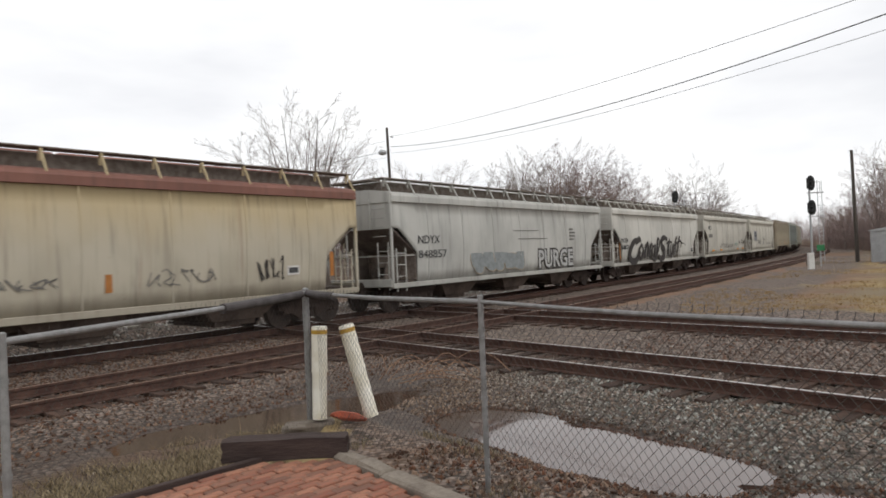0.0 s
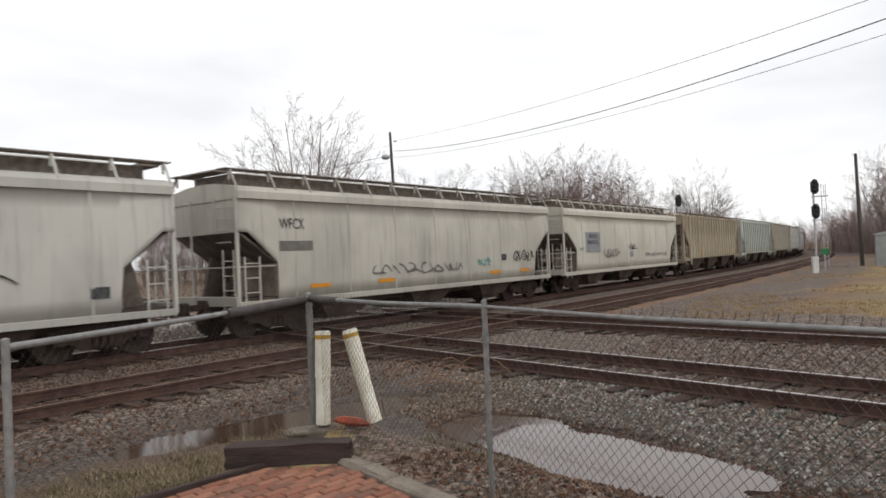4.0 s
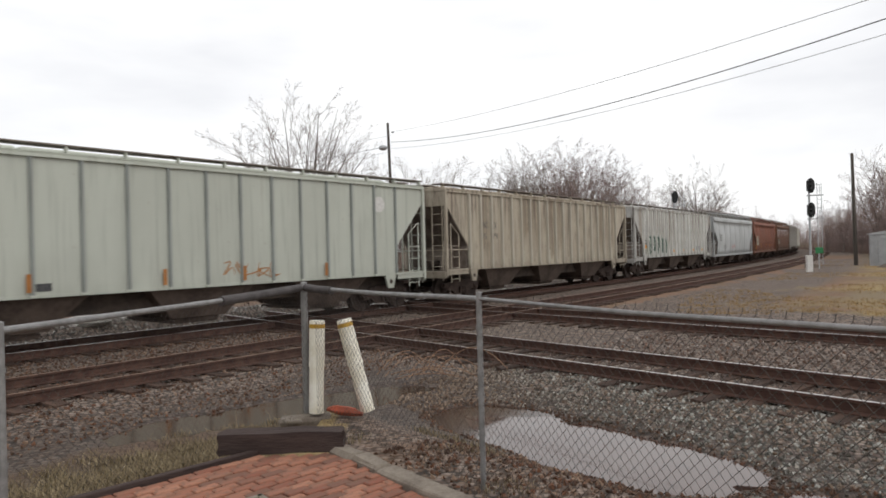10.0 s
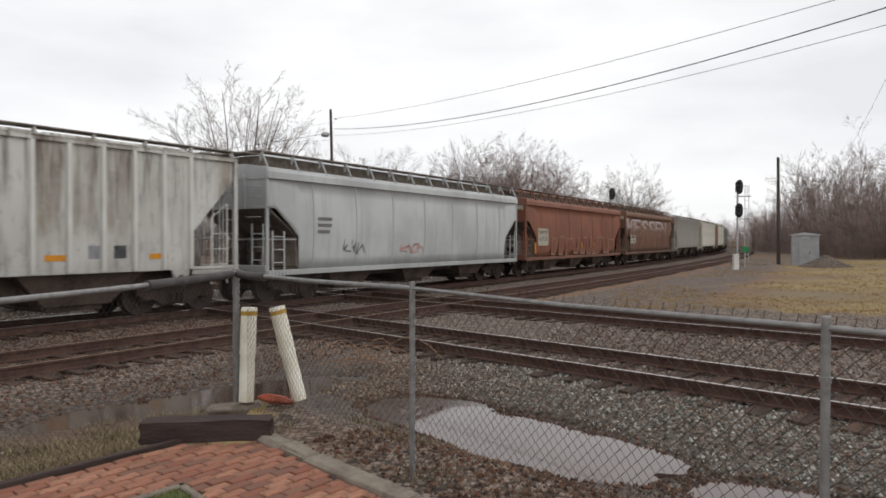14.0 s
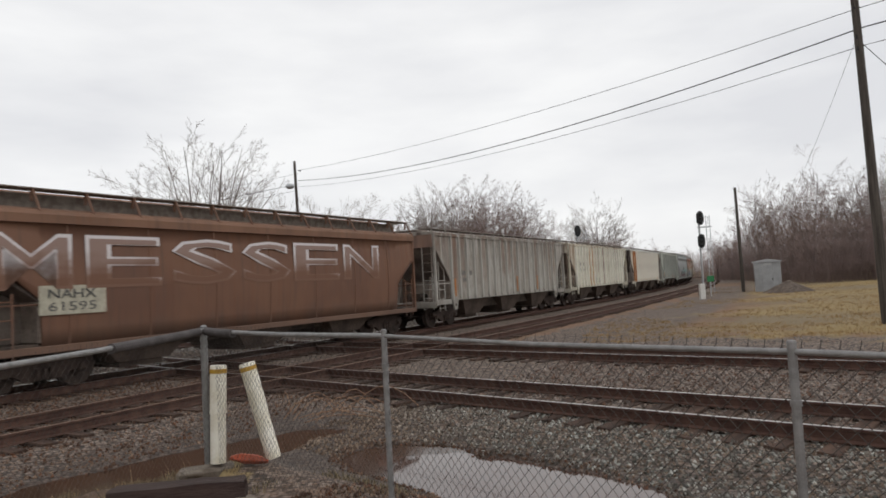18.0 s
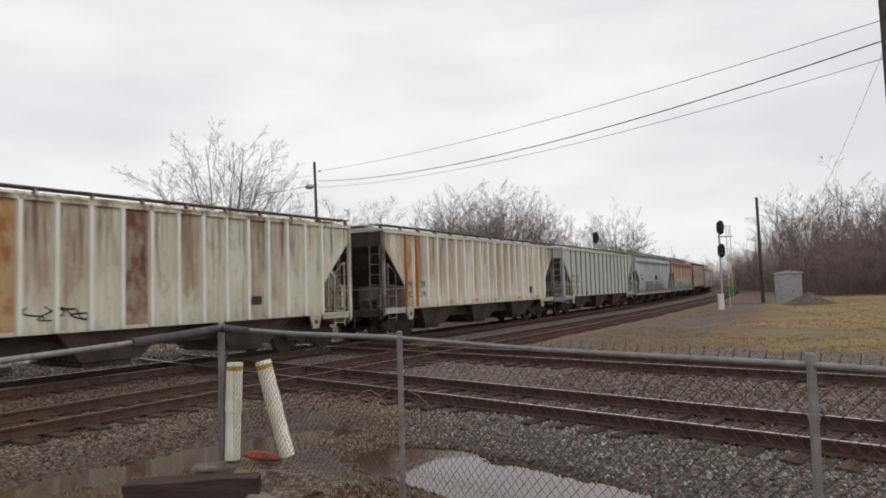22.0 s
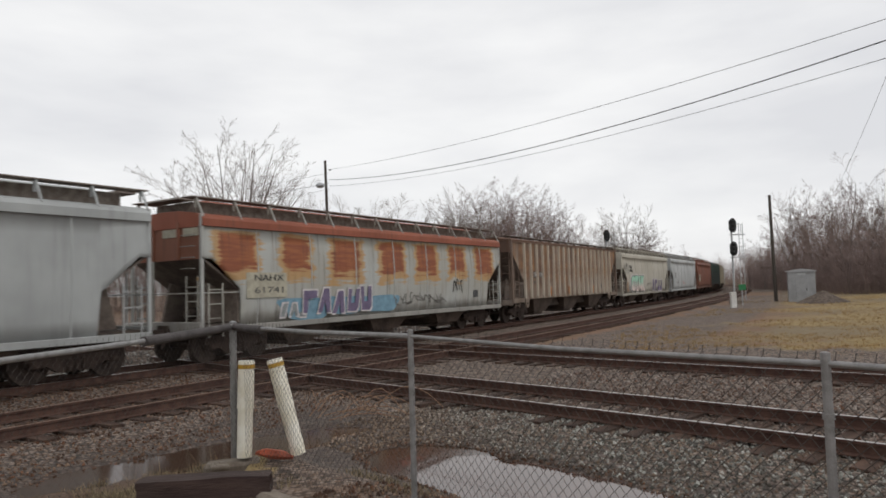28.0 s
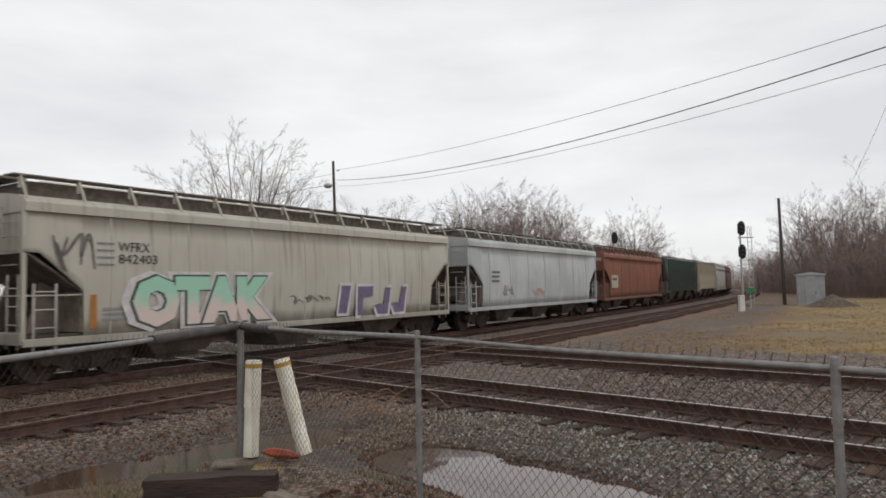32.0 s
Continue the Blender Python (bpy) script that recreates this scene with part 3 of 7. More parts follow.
track("curved main track that carries the train", lambda s, o, z: arc(s, o, z), arc_heading, -34, 220, -12, 34, 0.0, 1)
track("empty curved track beside the train", lambda s, o, z: arc(s, GAP + o, z), arc_heading, -34, 220, -12, 42, 0.0, 2, "rail_dull")
track("straight track that crosses the main line", lambda s, o, z: straight(C1_HEAD, C1_OFF, s, o, z), lambda s: C1_HEAD, -70, 60, -14, 10, 0.005, 3)
track("second straight track across the main line", lambda s, o, z: straight(C2_HEAD, C2_OFF, s, o, z), lambda s: C2_HEAD, -70, 60, -16, 12, 0.005, 4)


# ---- loose stones ----
def stones(name, label, count, where, size, material, seed):
    """Broken stones strewn over a stretch: squashed, twisted eight-faced lumps in one mesh."""
    rnd = np.random.RandomState(seed)
    base = np.array([(1, 0, 0), (-1, 0, 0), (0, 1, 0), (0, -1, 0), (0, 0, 1), (0, 0, -1)], float)
    tri = np.array([(0, 2, 4), (2, 1, 4), (1, 3, 4), (3, 0, 4), (2, 0, 5), (1, 2, 5), (3, 1, 5), (0, 3, 5)])
    verts, faces, n = [], [], 0
    while n < count:
        p = where(rnd)
        if p is None:
            continue
        r = size[0] + (size[1] - size[0]) * rnd.rand() ** 2
        q = Euler(rnd.uniform(0, 6.28, 3)).to_matrix()
        shape = base * (r * np.array((1.0, rnd.uniform(0.6, 1), rnd.uniform(0.5, 0.9)))) + rnd.uniform(-0.28, 0.28, (6, 3)) * r
        verts.append(shape @ np.array(q).T + np.array((p[0], p[1], p[2] + r * 0.2)))
        faces.append(tri + 6 * n)
        n += 1
    me = mesh(name, np.concatenate(verts).tolist(), np.concatenate(faces).tolist())
    return tagged(part(name, me, material), label, "gravel", kind="stuff")


def on_ground(x, y):
    h = dug(x, y)
    z = ground_height(x, y) - h
    return None if h > 0.02 and z < DITCH_LEVEL + 0.01 else (x, y, z)


def shoulder(rnd):
    """Between the nearer straight track and the ditch."""
    u, d = rnd.uniform(-9, 4.5), rnd.uniform(-0.3, 3.2)
    p = straight(C1_HEAD, C1_OFF, u, 0.75 + d)
    return on_ground(p.x, p.y) if beyond_n(p.x, p.y) > 0.2 else None


def between(rnd):
    u, d = rnd.uniform(-9, 6.5), rnd.uniform(-6.3, -0.1)
    p = straight(C1_HEAD, C1_OFF, u, 0.75 + d)
    return on_ground(p.x, p.y) if beyond_n(p.x, p.y) > 0.2 else None


def inner(rnd):
    p = arc(rnd.uniform(-10, 12), GAP + 0.75 + rnd.uniform(-7.0, 2.4))
    return on_ground(p.x, p.y) if beyond_c1(p.x, p.y) > -1 else None


def fence_side(rnd):
    u, d = rnd.uniform(-5, 4), rnd.uniform(3.0, 5.6)
    p = straight(C1_HEAD, C1_OFF, u, 0.75 + d)
    return on_ground(p.x, p.y) if beyond_n(p.x, p.y) > 2.0 else None




def shore(rnd):
    """Round the rims of the puddles."""
    u, side, half, wide = POOLS[rnd.randint(3)]
    a, k = rnd.uniform(0, 6.28), rnd.uniform(0.93, 1.22)
    p = straight(C1_HEAD, C1_OFF, u + half * k * math.cos(a), side + wide * k * math.sin(a))
    if dug(p.x, p.y) > 0.05:                    # under water
        return None
    return (p.x, p.y, ground_height(p.x, p.y) - dug(p.x, p.y))


stones("puddle_rim_gravel", "wet brown gravel at the rims of the puddles", 1800, shore, (0.010, 0.030), M["brown_stone"], 8)
stones("ballast_shoulder", "grey crushed stone beside the track", 19000, shoulder, (0.014, 0.036), M["stone"], 1)
stones("ballast_between_tracks", "brownish crushed stone between the tracks", 12000, between, (0.020, 0.046), M["mixed_stone"], 2)
stones("ballast_main_line", "dirty crushed stone along the curved tracks", 13000, inner, (0.018, 0.042), M["brown_stone"], 3)


def behind(rnd):
    p = arc(rnd.uniform(-16, 34), rnd.uniform(-6.6, -2.2))
    return (p.x, p.y, ground_height(p.x, p.y))


stones("gravel_bank", "pale grey gravel bank behind the main line", 8000, behind, (0.03, 0.075), M["pale_stone"], 6)
stones("fence_gravel", "brown gravel along the wire fence", 7000, fence_side, (0.012, 0.035), M["brown_stone"], 4)

# ---- brick platform ----
ZB = 0.07
EDGE_FAR = Vector((-0.86, 4.97, 0))          # where kerb and timber edging nearly meet
KERB = Vector((0.88, -1.17, 0)).normalized()
LEFT = Vector((-0.95, -0.99, 0)).normalized()
LEFT_FAR = Vector((-1.43, 4.92, 0))


def in_bed(q):
    w = q - Vector((-1.12, 4.06, 0))
    return LEFT.x * w.y - LEFT.y * w.x > -0.02 and KERB.x * w.y - KERB.y * w.x < 0.02


def platform():
    base = bmesh.new()
    a, b = EDGE_FAR, LEFT_FAR
    poly = [(b.x, b.y), (b.x + LEFT.x * 9, b.y + LEFT.y * 9), (-7, -6), (7, -6), (a.x + KERB.x * 9, a.y + KERB.y * 9), (a.x, a.y)]
    prism(base, poly, "z", -0.6, ZB - 0.055)
    p = tagged(part("pavement", base, plain("bedding_sand", (0.16, 0.10, 0.07), (0.22, 0.15, 0.11), 12, 0.95)), "red brick platform paving laid in a running bond", "pavement", kind="structure")
    brick = boxed(-0.083, 0.083, -0.037, 0.037, -0.06, 0.0, bevel=0.006)
    me = bpy.data.meshes.new("brick")
    brick.to_mesh(me)
    brick.free()
    me.materials.append(M["brick"])
    rnd = random.Random(5)
    d, nrm = LEFT, Vector((-LEFT.y, LEFT.x, 0))
    turn = math.degrees(math.atan2(d.y, d.x))
    corners = [(-0.08, -0.034, 0), (0.08, -0.034, 0), (0.08, 0.034, 0), (-0.08, 0.034, 0), (-0.083, -0.037, -0.05), (0.083, -0.037, -0.05), (0.083, 0.037, -0.05), (-0.083, 0.037, -0.05)]
    count, far_v, far_f = 0, [], []
    for j in range(0, 150):
        for i in range(-70, 60):
            q = LEFT_FAR + d * (0.173 * (i + 0.5 * (j % 2))) + nrm * (0.05 + 0.081 * j)
            w = q - LEFT_FAR
            k = q - EDGE_FAR
            if LEFT.x * w.y - LEFT.y * w.x < -0.03 or KERB.x * k.y - KERB.y * k.x > 0.06 or q.y < -4 or abs(q.x) > 6.2 or q.y > 4.95 or in_bed(q):
                continue
            m = pose(q.x, q.y, ZB + rnd.uniform(-0.006, 0.006), rnd.uniform(-1.2, 1.2), rnd.uniform(-1.2, 1.2), turn + rnd.uniform(-1, 1))
            if count < 300 and q.y > 3.6:
                part("brick", me, M["brick"], p, at=m)
                count += 1
            else:
                n = len(far_v)
                far_v += [m @ Vector(c) for c in corners]
                far_f += [(n, n + 1, n + 2, n + 3), (n, n + 4, n + 5, n + 1), (n + 1, n + 5, n + 6, n + 2), (n + 2, n + 6, n + 7, n + 3), (n + 3, n + 7, n + 4, n)]
    if far_v:
        tagged(part("brick_rest", mesh("brick_rest", far_v, far_f), M["brick"], p), kind="stuff")


platform()


def kerb():
    k = empty("kerb", "worn pale concrete kerb along the brick paving", "kerb", kind="structure")
    nrm = Vector((-KERB.y, KERB.x, 0))
    rnd = random.Random(9)
    s = -0.05
    while s < 7:
        ln = rnd.uniform(0.75, 1.1) if s > 0.3 else 0.33
        bm = boxed(0, ln - 0.016, 0.02, 0.175, -0.4, 0.0, bevel=0.022)
        for v in bm.verts:
            v.co += Vector((rnd.uniform(-0.012, 0.012), rnd.uniform(-0.01, 0.01), rnd.uniform(-0.01, 0.01)))
        o = EDGE_FAR + KERB * s + nrm * 0.0
        part("kerb_stone", bm, M["concrete"], k, at=pose(o.x, o.y, ZB + 0.03 + rnd.uniform(-0.008, 0.008), 0, 0, math.degrees(math.atan2(KERB.y, KERB.x))))
        s += ln


kerb()


def edging():
    nrm = Vector((-LEFT.y, LEFT.x, 0))
    bm = boxed(-0.1, 8, -0.055, 0.0, -0.3, 0.03, bevel=0.006)
    tagged(part("edging_board", bm, M["beam"], at=pose(LEFT_FAR.x, LEFT_FAR.y, ZB, 0, 0, math.degrees(math.atan2(LEFT.y, LEFT.x)))), "dark timber edging along the bricks", "edging", kind="structure")


edging()


def old_beam():
    bm = bmesh.new()
    box(bm, -0.45, 0.45, -0.1, 0.1, 0, 0.15)
    bmesh.ops.subdivide_edges(bm, edges=bm.edges[:], cuts=5, use_grid_fill=True)
    for v in bm.verts:
        v.co += noise.noise_vector(v.co * 5) * 0.014
        if abs(v.co.x) > 0.43:
            v.co.x += noise.noise(v.co * 19) * 0.03
    tagged(part("timber_beam", bm, M["beam"], at=pose(-1.22, 5.08, ZB, 0, 0, 1.5)), "weathered dark timber beam lying on the brick edge", "beam")


old_beam()


# ---- wire fence ----
CORNER, MID, THIRD = Vector((-1.53, 7.5, 0)), Vector((0.26, 5.03, 0)), Vector((1.83, 2.61, 0))
FOURTH, LEFTP = Vector((3.6, 0.1, 0)), Vector((-2.33, 3.58, 0))
TOP = 1.19


def chain_link(a, b, z0, z1, r, pitch=0.072):
    """Bent wires hooked through each other, as one mesh."""
    d = (b - a)
    ln = d.length
    d = d / ln
    nrm = Vector((-d.y, d.x, 0))
    verts, faces = [], []
    rows = int((z1 - z0) / (pitch / 2))
    cell = pitch / 2
    for w in range(int(ln / cell)):
        for k in range(rows):
            flip = (k + w) % 2
            x0, x1 = (w + (0.0 if flip else 1.0)) * cell, (w + (1.0 if flip else 0.0)) * cell
            p = a + d * (x0 + 0.0) + nrm * (0.003 if flip else -0.003) + Vector((0, 0, z1 - k * pitch / 2))
            q = a + d * (x1 + 0.0) + nrm * (-0.003 if flip else 0.003) + Vector((0, 0, z1 - (k + 1) * pitch / 2))
            n = len(verts)
            for c in (p, q):
                verts += [c + nrm * r, c + d * r * 1.2, c - nrm * r, c - d * r * 1.2]
            faces += [(n + i, n + (i + 1) % 4, n + 4 + (i + 1) % 4, n + 4 + i) for i in range(4)]
        if w % 2:
            continue
        n = len(verts)
        c = a + d * ((w + 1.0) * cell) + Vector((0, 0, z1))
        e = c + Vector((0, 0, 0.032)) + d * 0.006
        for cc in (c, e):
            verts += [cc + nrm * r, cc + d * r, cc - nrm * r, cc - d * r]
        faces += [(n + i, n + (i + 1) % 4, n + 4 + (i + 1) % 4, n + 4 + i) for i in range(4)]
    return mesh("wire_mesh", verts, faces)


def fence():
    f = empty("wire_fence", "galvanised chain-link fence with pipe rails round the platform", "fence")
    for p, r in ((CORNER, 0.036), (MID, 0.0215), (THIRD, 0.0185), (FOURTH, 0.024), (LEFTP, 0.0215)):
        zg = -0.5
        post = part("post", rod(bmesh.new(), (p.x, p.y, zg), (p.x, p.y, TOP + 0.015), r, n=14), M["galv"], f)
        cap = bmesh.new()
        bmesh.ops.create_uvsphere(cap, u_segments=12, v_segments=6, radius=r * 1.06, matrix=Matrix.Translation((p.x, p.y, TOP + 0.008)) @ Matrix.Diagonal((1, 1, 0.6, 1)))
        part("cap", cap, M["galv"], post, "domed metal post cap")
        for z in (0.95, 0.45):
            part("band", rod(bmesh.new(), (p.x, p.y, z - 0.012), (p.x, p.y, z + 0.012), r + 0.005, n=14), M["galv"], post)
    for a, b in ((LEFTP, CORNER), (CORNER, MID), (MID, THIRD), (THIRD, FOURTH)):
        z = Vector((0, 0, TOP - 0.03))
        sag = Vector((0, 0, -0.015))
        bm = path_tube(bmesh.new(), [a + z, (a + b) / 2 + z + sag, b + z], 0.0205 if a is LEFTP or a is CORNER else 0.0138, 12)
        part("top_rail", bm, M["galv"], f)
        part("rail_sleeve", rod(bmesh.new(), a * 0.55 + b * 0.45 + z + sag * 0.9, a * 0.5 + b * 0.5 + z + sag, 0.0222 if a is LEFTP or a is CORNER else 0.0150, n=12), M["galv"], f)
        part("wire_mesh", chain_link(a, b, -0.42, TOP - 0.012, 0.0013 if a is LEFTP else 0.0020), M["wire"], f, "diamond wire mesh")
    part("bracket", boxed(CORNER.x - 0.07, CORNER.x + 0.07, CORNER.y - 0.05, CORNER.y + 0.05, TOP - 0.055, TOP - 0.005, bevel=0.01), M["galv"], f)
    # rubber sleeves on the rails at the corner
    for a, b, t0, t1 in ((CORNER, LEFTP, 0.03, 0.44), (CORNER, MID, 0.02, 0.22)):
        z = Vector((0, 0, TOP - 0.035))
        p, q = a.lerp(b, t0) + z, a.lerp(b, t1) + z + Vector((0, 0, -0.014))
        part("foam_sleeve", path_tube(bmesh.new(), [p, p.lerp(q, 0.5) + Vector((0, 0, -0.004)), q], 0.042, 12), M["foam"], f, "dark rubber sleeve over the top rail")


fence()


# ---- platform clutter ----
def pipe_stub(label, base, top, r):
    base, top = Vector(base), Vector(top)
    p = empty("marker_pipe", label, "pipe", "marker pipes by the fence", at=Matrix.Translation(base))
    ax = (top - base)
    mid = ax * 0.52
    tube = part("tube", rod(bmesh.new(), (0, 0, 0), mid, r, r, n=20), M["pvc"], p)
    part("upper_tube", rod(bmesh.new(), mid, ax * 0.985, r * 1.07, r * 1.07, n=20), M["pvc"], p)
    part("collar", rod(bmesh.new(), mid - ax.normalized() * 0.012, mid + ax.normalized() * 0.01, r * 1.12, n=20), M["pvc"], p)
    part("tape_band", rod(bmesh.new(), ax * 0.92, ax * 0.965, r * 1.10, n=20), M["yellow"], p, "yellow tape band")
    part("cap", rod(bmesh.new(), ax * 0.965, ax, r * 1.11, r * 1.02, n=20), M["pvc"], p)


pipe_stub("upright white plastic pipe with a yellow band", (-1.40, 7.36, -0.19), (-1.37, 7.38, 0.80), 0.078)
pipe_stub("leaning white plastic pipe with a yellow band", (-0.85, 7.42, -0.2), (-1.09, 7.43, 0.80), 0.078)


def rubble():
    bm = bmesh.new()
    bmesh.ops.create_icosphere(bm, subdivisions=2, radius=1)
    for v in bm.verts:
        v.co = Vector((v.co.x * 0.2, v.co.y * 0.07, v.co.z * 0.05)) * (1 + 0.35 * noise.noise(v.co * 3))
    tagged(part("cone_scrap", bm, M["orange"], at=pose(-1.09, 7.33, -0.17, 0, 8, -5)), "crushed scrap of orange plastic on the gravel", "scrap")
    bm = boxed(-0.28, 0.28, -0.14, 0.14, -0.3, 0.03, bevel=0.03)
    for v in bm.verts:
        v.co += noise.noise_vector(v.co * 4) * 0.03
    tagged(part("concrete_footing", bm, M["concrete"], at=pose(-1.52, 7.35, -0.25, 0, 0, 12)), "cracked concrete footing at the fence corner", "footing")
    bm = boxed(-0.09, 0.09, -0.07, 0.07, 0, 0.03, bevel=0.006)
    tagged(part("stone_slab", bm, M["concrete"], at=pose(-1.60, 7.12, -0.235, 0, 5, 20)), "small pale broken slab beside the post", "slab")


rubble()


def pale_lump(s, off, r, seed):
    """A broken white block on the gravel bank."""
    p = arc(s, off)
    bm = bmesh.new()
    bmesh.ops.create_icosphere(bm, subdivisions=2, radius=1)
    for v in bm.verts:
        v.co = Vector((v.co.x * r * 1.4, v.co.y * r, v.co.z * r * 0.6)) * (1 + 0.4 * noise.noise(v.co * 2.2 + Vector((seed, 0, 0))))
    tagged(part("white_block", bm, M["pale_block"], at=pose(p.x, p.y, ground_height(p.x, p.y) + 0.2 * r, 0, 0, 40 * seed)), "broken whitish block lying on the gravel bank", "rubble", "white blocks behind the line")


M["pale_block"] = plain("whitish_broken_stone", (0.68, 0.66, 0.62), (0.42, 0.40, 0.37), 5, 0.9, bump=0.5)
for _i, (_s, _o, _r) in enumerate(((0.2, -3.2, 0.42), (1.7, -3.6, 0.36), (3.0, -3.5, 0.30), (11.4, -3.3, 0.46), (12.7, -3.6, 0.30), (15.9, -3.2, 0.42), (20.5, -3.3, 0.40))):
    pale_lump(_s, _o, _r, _i)


# ---- grass and weeds ----
def blades(name, label, spots, tall, wide, material, seed, each=6, slack=0.75):
    """Tufts of bent blades in one mesh."""
    rnd = np.random.RandomState(seed)
    vs, fs = [], []
    for x, y, z in spots:
        for _ in range(each):
            a, h = rnd.uniform(0, 6.28), tall * rnd.uniform(0.35, 1.0)
            lean = rnd.uniform(0.1, slack) * h
            bx, by = x + rnd.normal(0, 0.05), y + rnd.normal(0, 0.05)
            c, s_ = math.cos(a), math.sin(a)
            n = len(vs)
            vs += [(bx - s_ * wide, by + c * wide, z - 0.02), (bx + s_ * wide, by - c * wide, z - 0.02),
                   (bx + c * lean * 0.4 - s_ * wide * 0.7, by + s_ * lean * 0.4 + c * wide * 0.7, z + h * 0.6), (bx + c * lean * 0.4 + s_ * wide * 0.7, by + s_ * lean * 0.4 - c * wide * 0.7, z + h * 0.6),
                   (bx + c * lean, by + s_ * lean, z + h)]
            fs += [(n, n + 1, n + 3, n + 2), (n + 2, n + 3, n + 4)]
    return tagged(part(name, mesh(name, vs, fs), material), label, "grass", kind="stuff")


def straw(name, a, b, c):
    n = Nodes(name, 0.9)
    r = n.island()
    return n.out(n.mix(n.ramp(n.white(n.math("MULTIPLY", r, 53.0)), 0.6, 0.9), n.mix(r, a, b), c))


M["straw"] = straw("straw_and_weeds", (0.10, 0.066, 0.036), (0.36, 0.29, 0.175), (0.085, 0.066, 0.032))
M["litter"] = straw("bleached_litter", (0.40, 0.33, 0.23), (0.62, 0.56, 0.45), (0.12, 0.085, 0.05))
M["field"] = straw("dry_field_grass", (0.27, 0.17, 0.070), (0.40, 0.272, 0.125), (0.19, 0.125, 0.062))
M["lawn"] = straw("green_lawn", (0.06, 0.095, 0.02), (0.12, 0.15, 0.045), (0.16, 0.15, 0.06))


def grow_grass():
    rnd = random.Random(31)
    spots = []
    while len(spots) < 4200:
        x, y = rnd.uniform(-6.5, -1.6), rnd.uniform(4.6, 9.0)
        w = Vector((x, y, 0)) - LEFT_FAR
        dn = beyond_n(x, y)
        if LEFT.x * w.y - LEFT.y * w.x > -0.08 or dn < 2.9 + rnd.uniform(0, 1.0) or dug(x, y) > 0.02:
            continue
        if noise.noise(Vector((x * 2.6, y * 2.6, 3))) < 0.02 and rnd.random() < 0.85:
            continue
        spots.append((x, y, ground_height(x, y)))
    blades("bank_grass", "pale dry grass and weeds along the fence", spots, 0.11, 0.0034, M["straw"], 1, 8, 1.7)
    blades("bank_litter", "pale flattened leaves and straw on the bank", [p for p in spots if rnd.random() < 0.16], 0.03, 0.009, M["litter"], 6, 3, 3.0)
    spots = [(p[0], p[1], p[2]) for p in spots if rnd.random() < 0.03]
    blades("bank_stalks", "tall dead stalks among the grass", spots, 0.30, 0.0025, M["straw"], 4, 2)
    spots = []
    while len(spots) < 700:
        u, d = rnd.uniform(-6.5, 2), rnd.uniform(4.0, 5.6)
        p = straight(C1_HEAD, C1_OFF, u, 0.75 + d)
        if noise.noise(Vector((p.x * 1.2, p.y * 1.2, 9))) < 0.1 or beyond_n(p.x, p.y) < 3.5:
            continue
        spots.append((p.x, p.y, ground_height(p.x, p.y)))
    blades("fence_weeds", "thin dead weeds in the gravel at the fence", spots, 0.09, 0.003, M["straw"], 2, 5)
    spots = []
    while len(spots) < 8000:
        p = at_az(rnd.uniform(19, 47), 16 + 62 * rnd.random() ** 1.3)
        d1, dn = beyond_c1(p.x, p.y), beyond_n(p.x, p.y)
        if d1 > -9.5 or dn < 2.0 or noise.noise(Vector((p.x * 0.16, p.y * 0.16, 1))) + 0.03 * min(dn, -9 - d1) < 0.0:
            continue
        spots.append((p.x, p.y, ground_height(p.x, p.y)))
    blades("field_grass", "short yellow-brown winter grass on the field", spots, 0.08, 0.007, M["field"], 3, 5)


def at_az(az, d, z=0.0):
    return Vector((d * math.sin(radians(az)), d * math.cos(radians(az)), z))


grow_grass()


def dead_stems():
    rnd = random.Random(12)
    t = empty("dead_bush", "bare arching stems of a dead weed on the gravel", "dead plant", at=Matrix.Translation((-0.62, 11.3, -0.62)))
    for i in range(15):
        a, ln, h = rnd.uniform(-0.5, 2.2), rnd.uniform(0.5, 1.4), rnd.uniform(0.12, 0.55)
        x0, y0 = rnd.uniform(-0.5, 0.6), rnd.uniform(-0.4, 0.5)
        pts = [Vector((x0 + math.cos(a) * ln * k / 5, y0 + math.sin(a) * ln * k / 5, h * math.sin(math.pi * min(1, 0.12 + 0.75 * k / 5)))) for k in range(6)]
        part("stem", path_tube(bmesh.new(), pts, 0.008, 4), M["straw_stem"], t)


M["straw_stem"] = plain("dead_stem", (0.18, 0.10, 0.062), (0.31, 0.195, 0.125), 9, 0.9)
dead_stems()


def lawn_bed():
    apex = Vector((-1.12, 4.06, 0))
    a, b = apex + LEFT * 3, apex + KERB * 3
    poly = [(apex.x, apex.y), (a.x, a.y), ((a + b).x / 2, (a + b).y / 2 - 1), (b.x, b.y)]
    base = tagged(part("lawn", prism(bmesh.new(), poly, "z", -0.1, ZB + 0.012), M["ground_green"]), "green grass bed let into the brick paving", "lawn", kind="structure")
    for d, sgn in ((KERB, 1), (LEFT, -1)):
        part("border", boxed(-0.02, 3, -0.025, 0.025, -0.1, 0.03, bevel=0.008), M["concrete"], base, "pale stone border", at=pose(apex.x, apex.y, ZB, 0, 0, math.degrees(math.atan2(d.y, d.x))))
    rnd = random.Random(3)
    spots = []
    for _ in range(900):
        u, v = rnd.uniform(0.03, 1.1), rnd.uniform(0.03, 1.1)
        p = apex + LEFT * u + KERB * v
        spots.append((p.x, p.y, ZB))
    blades("lawn_grass", "short green grass in the bed", spots, 0.05, 0.003, M["lawn"], 8, 9)


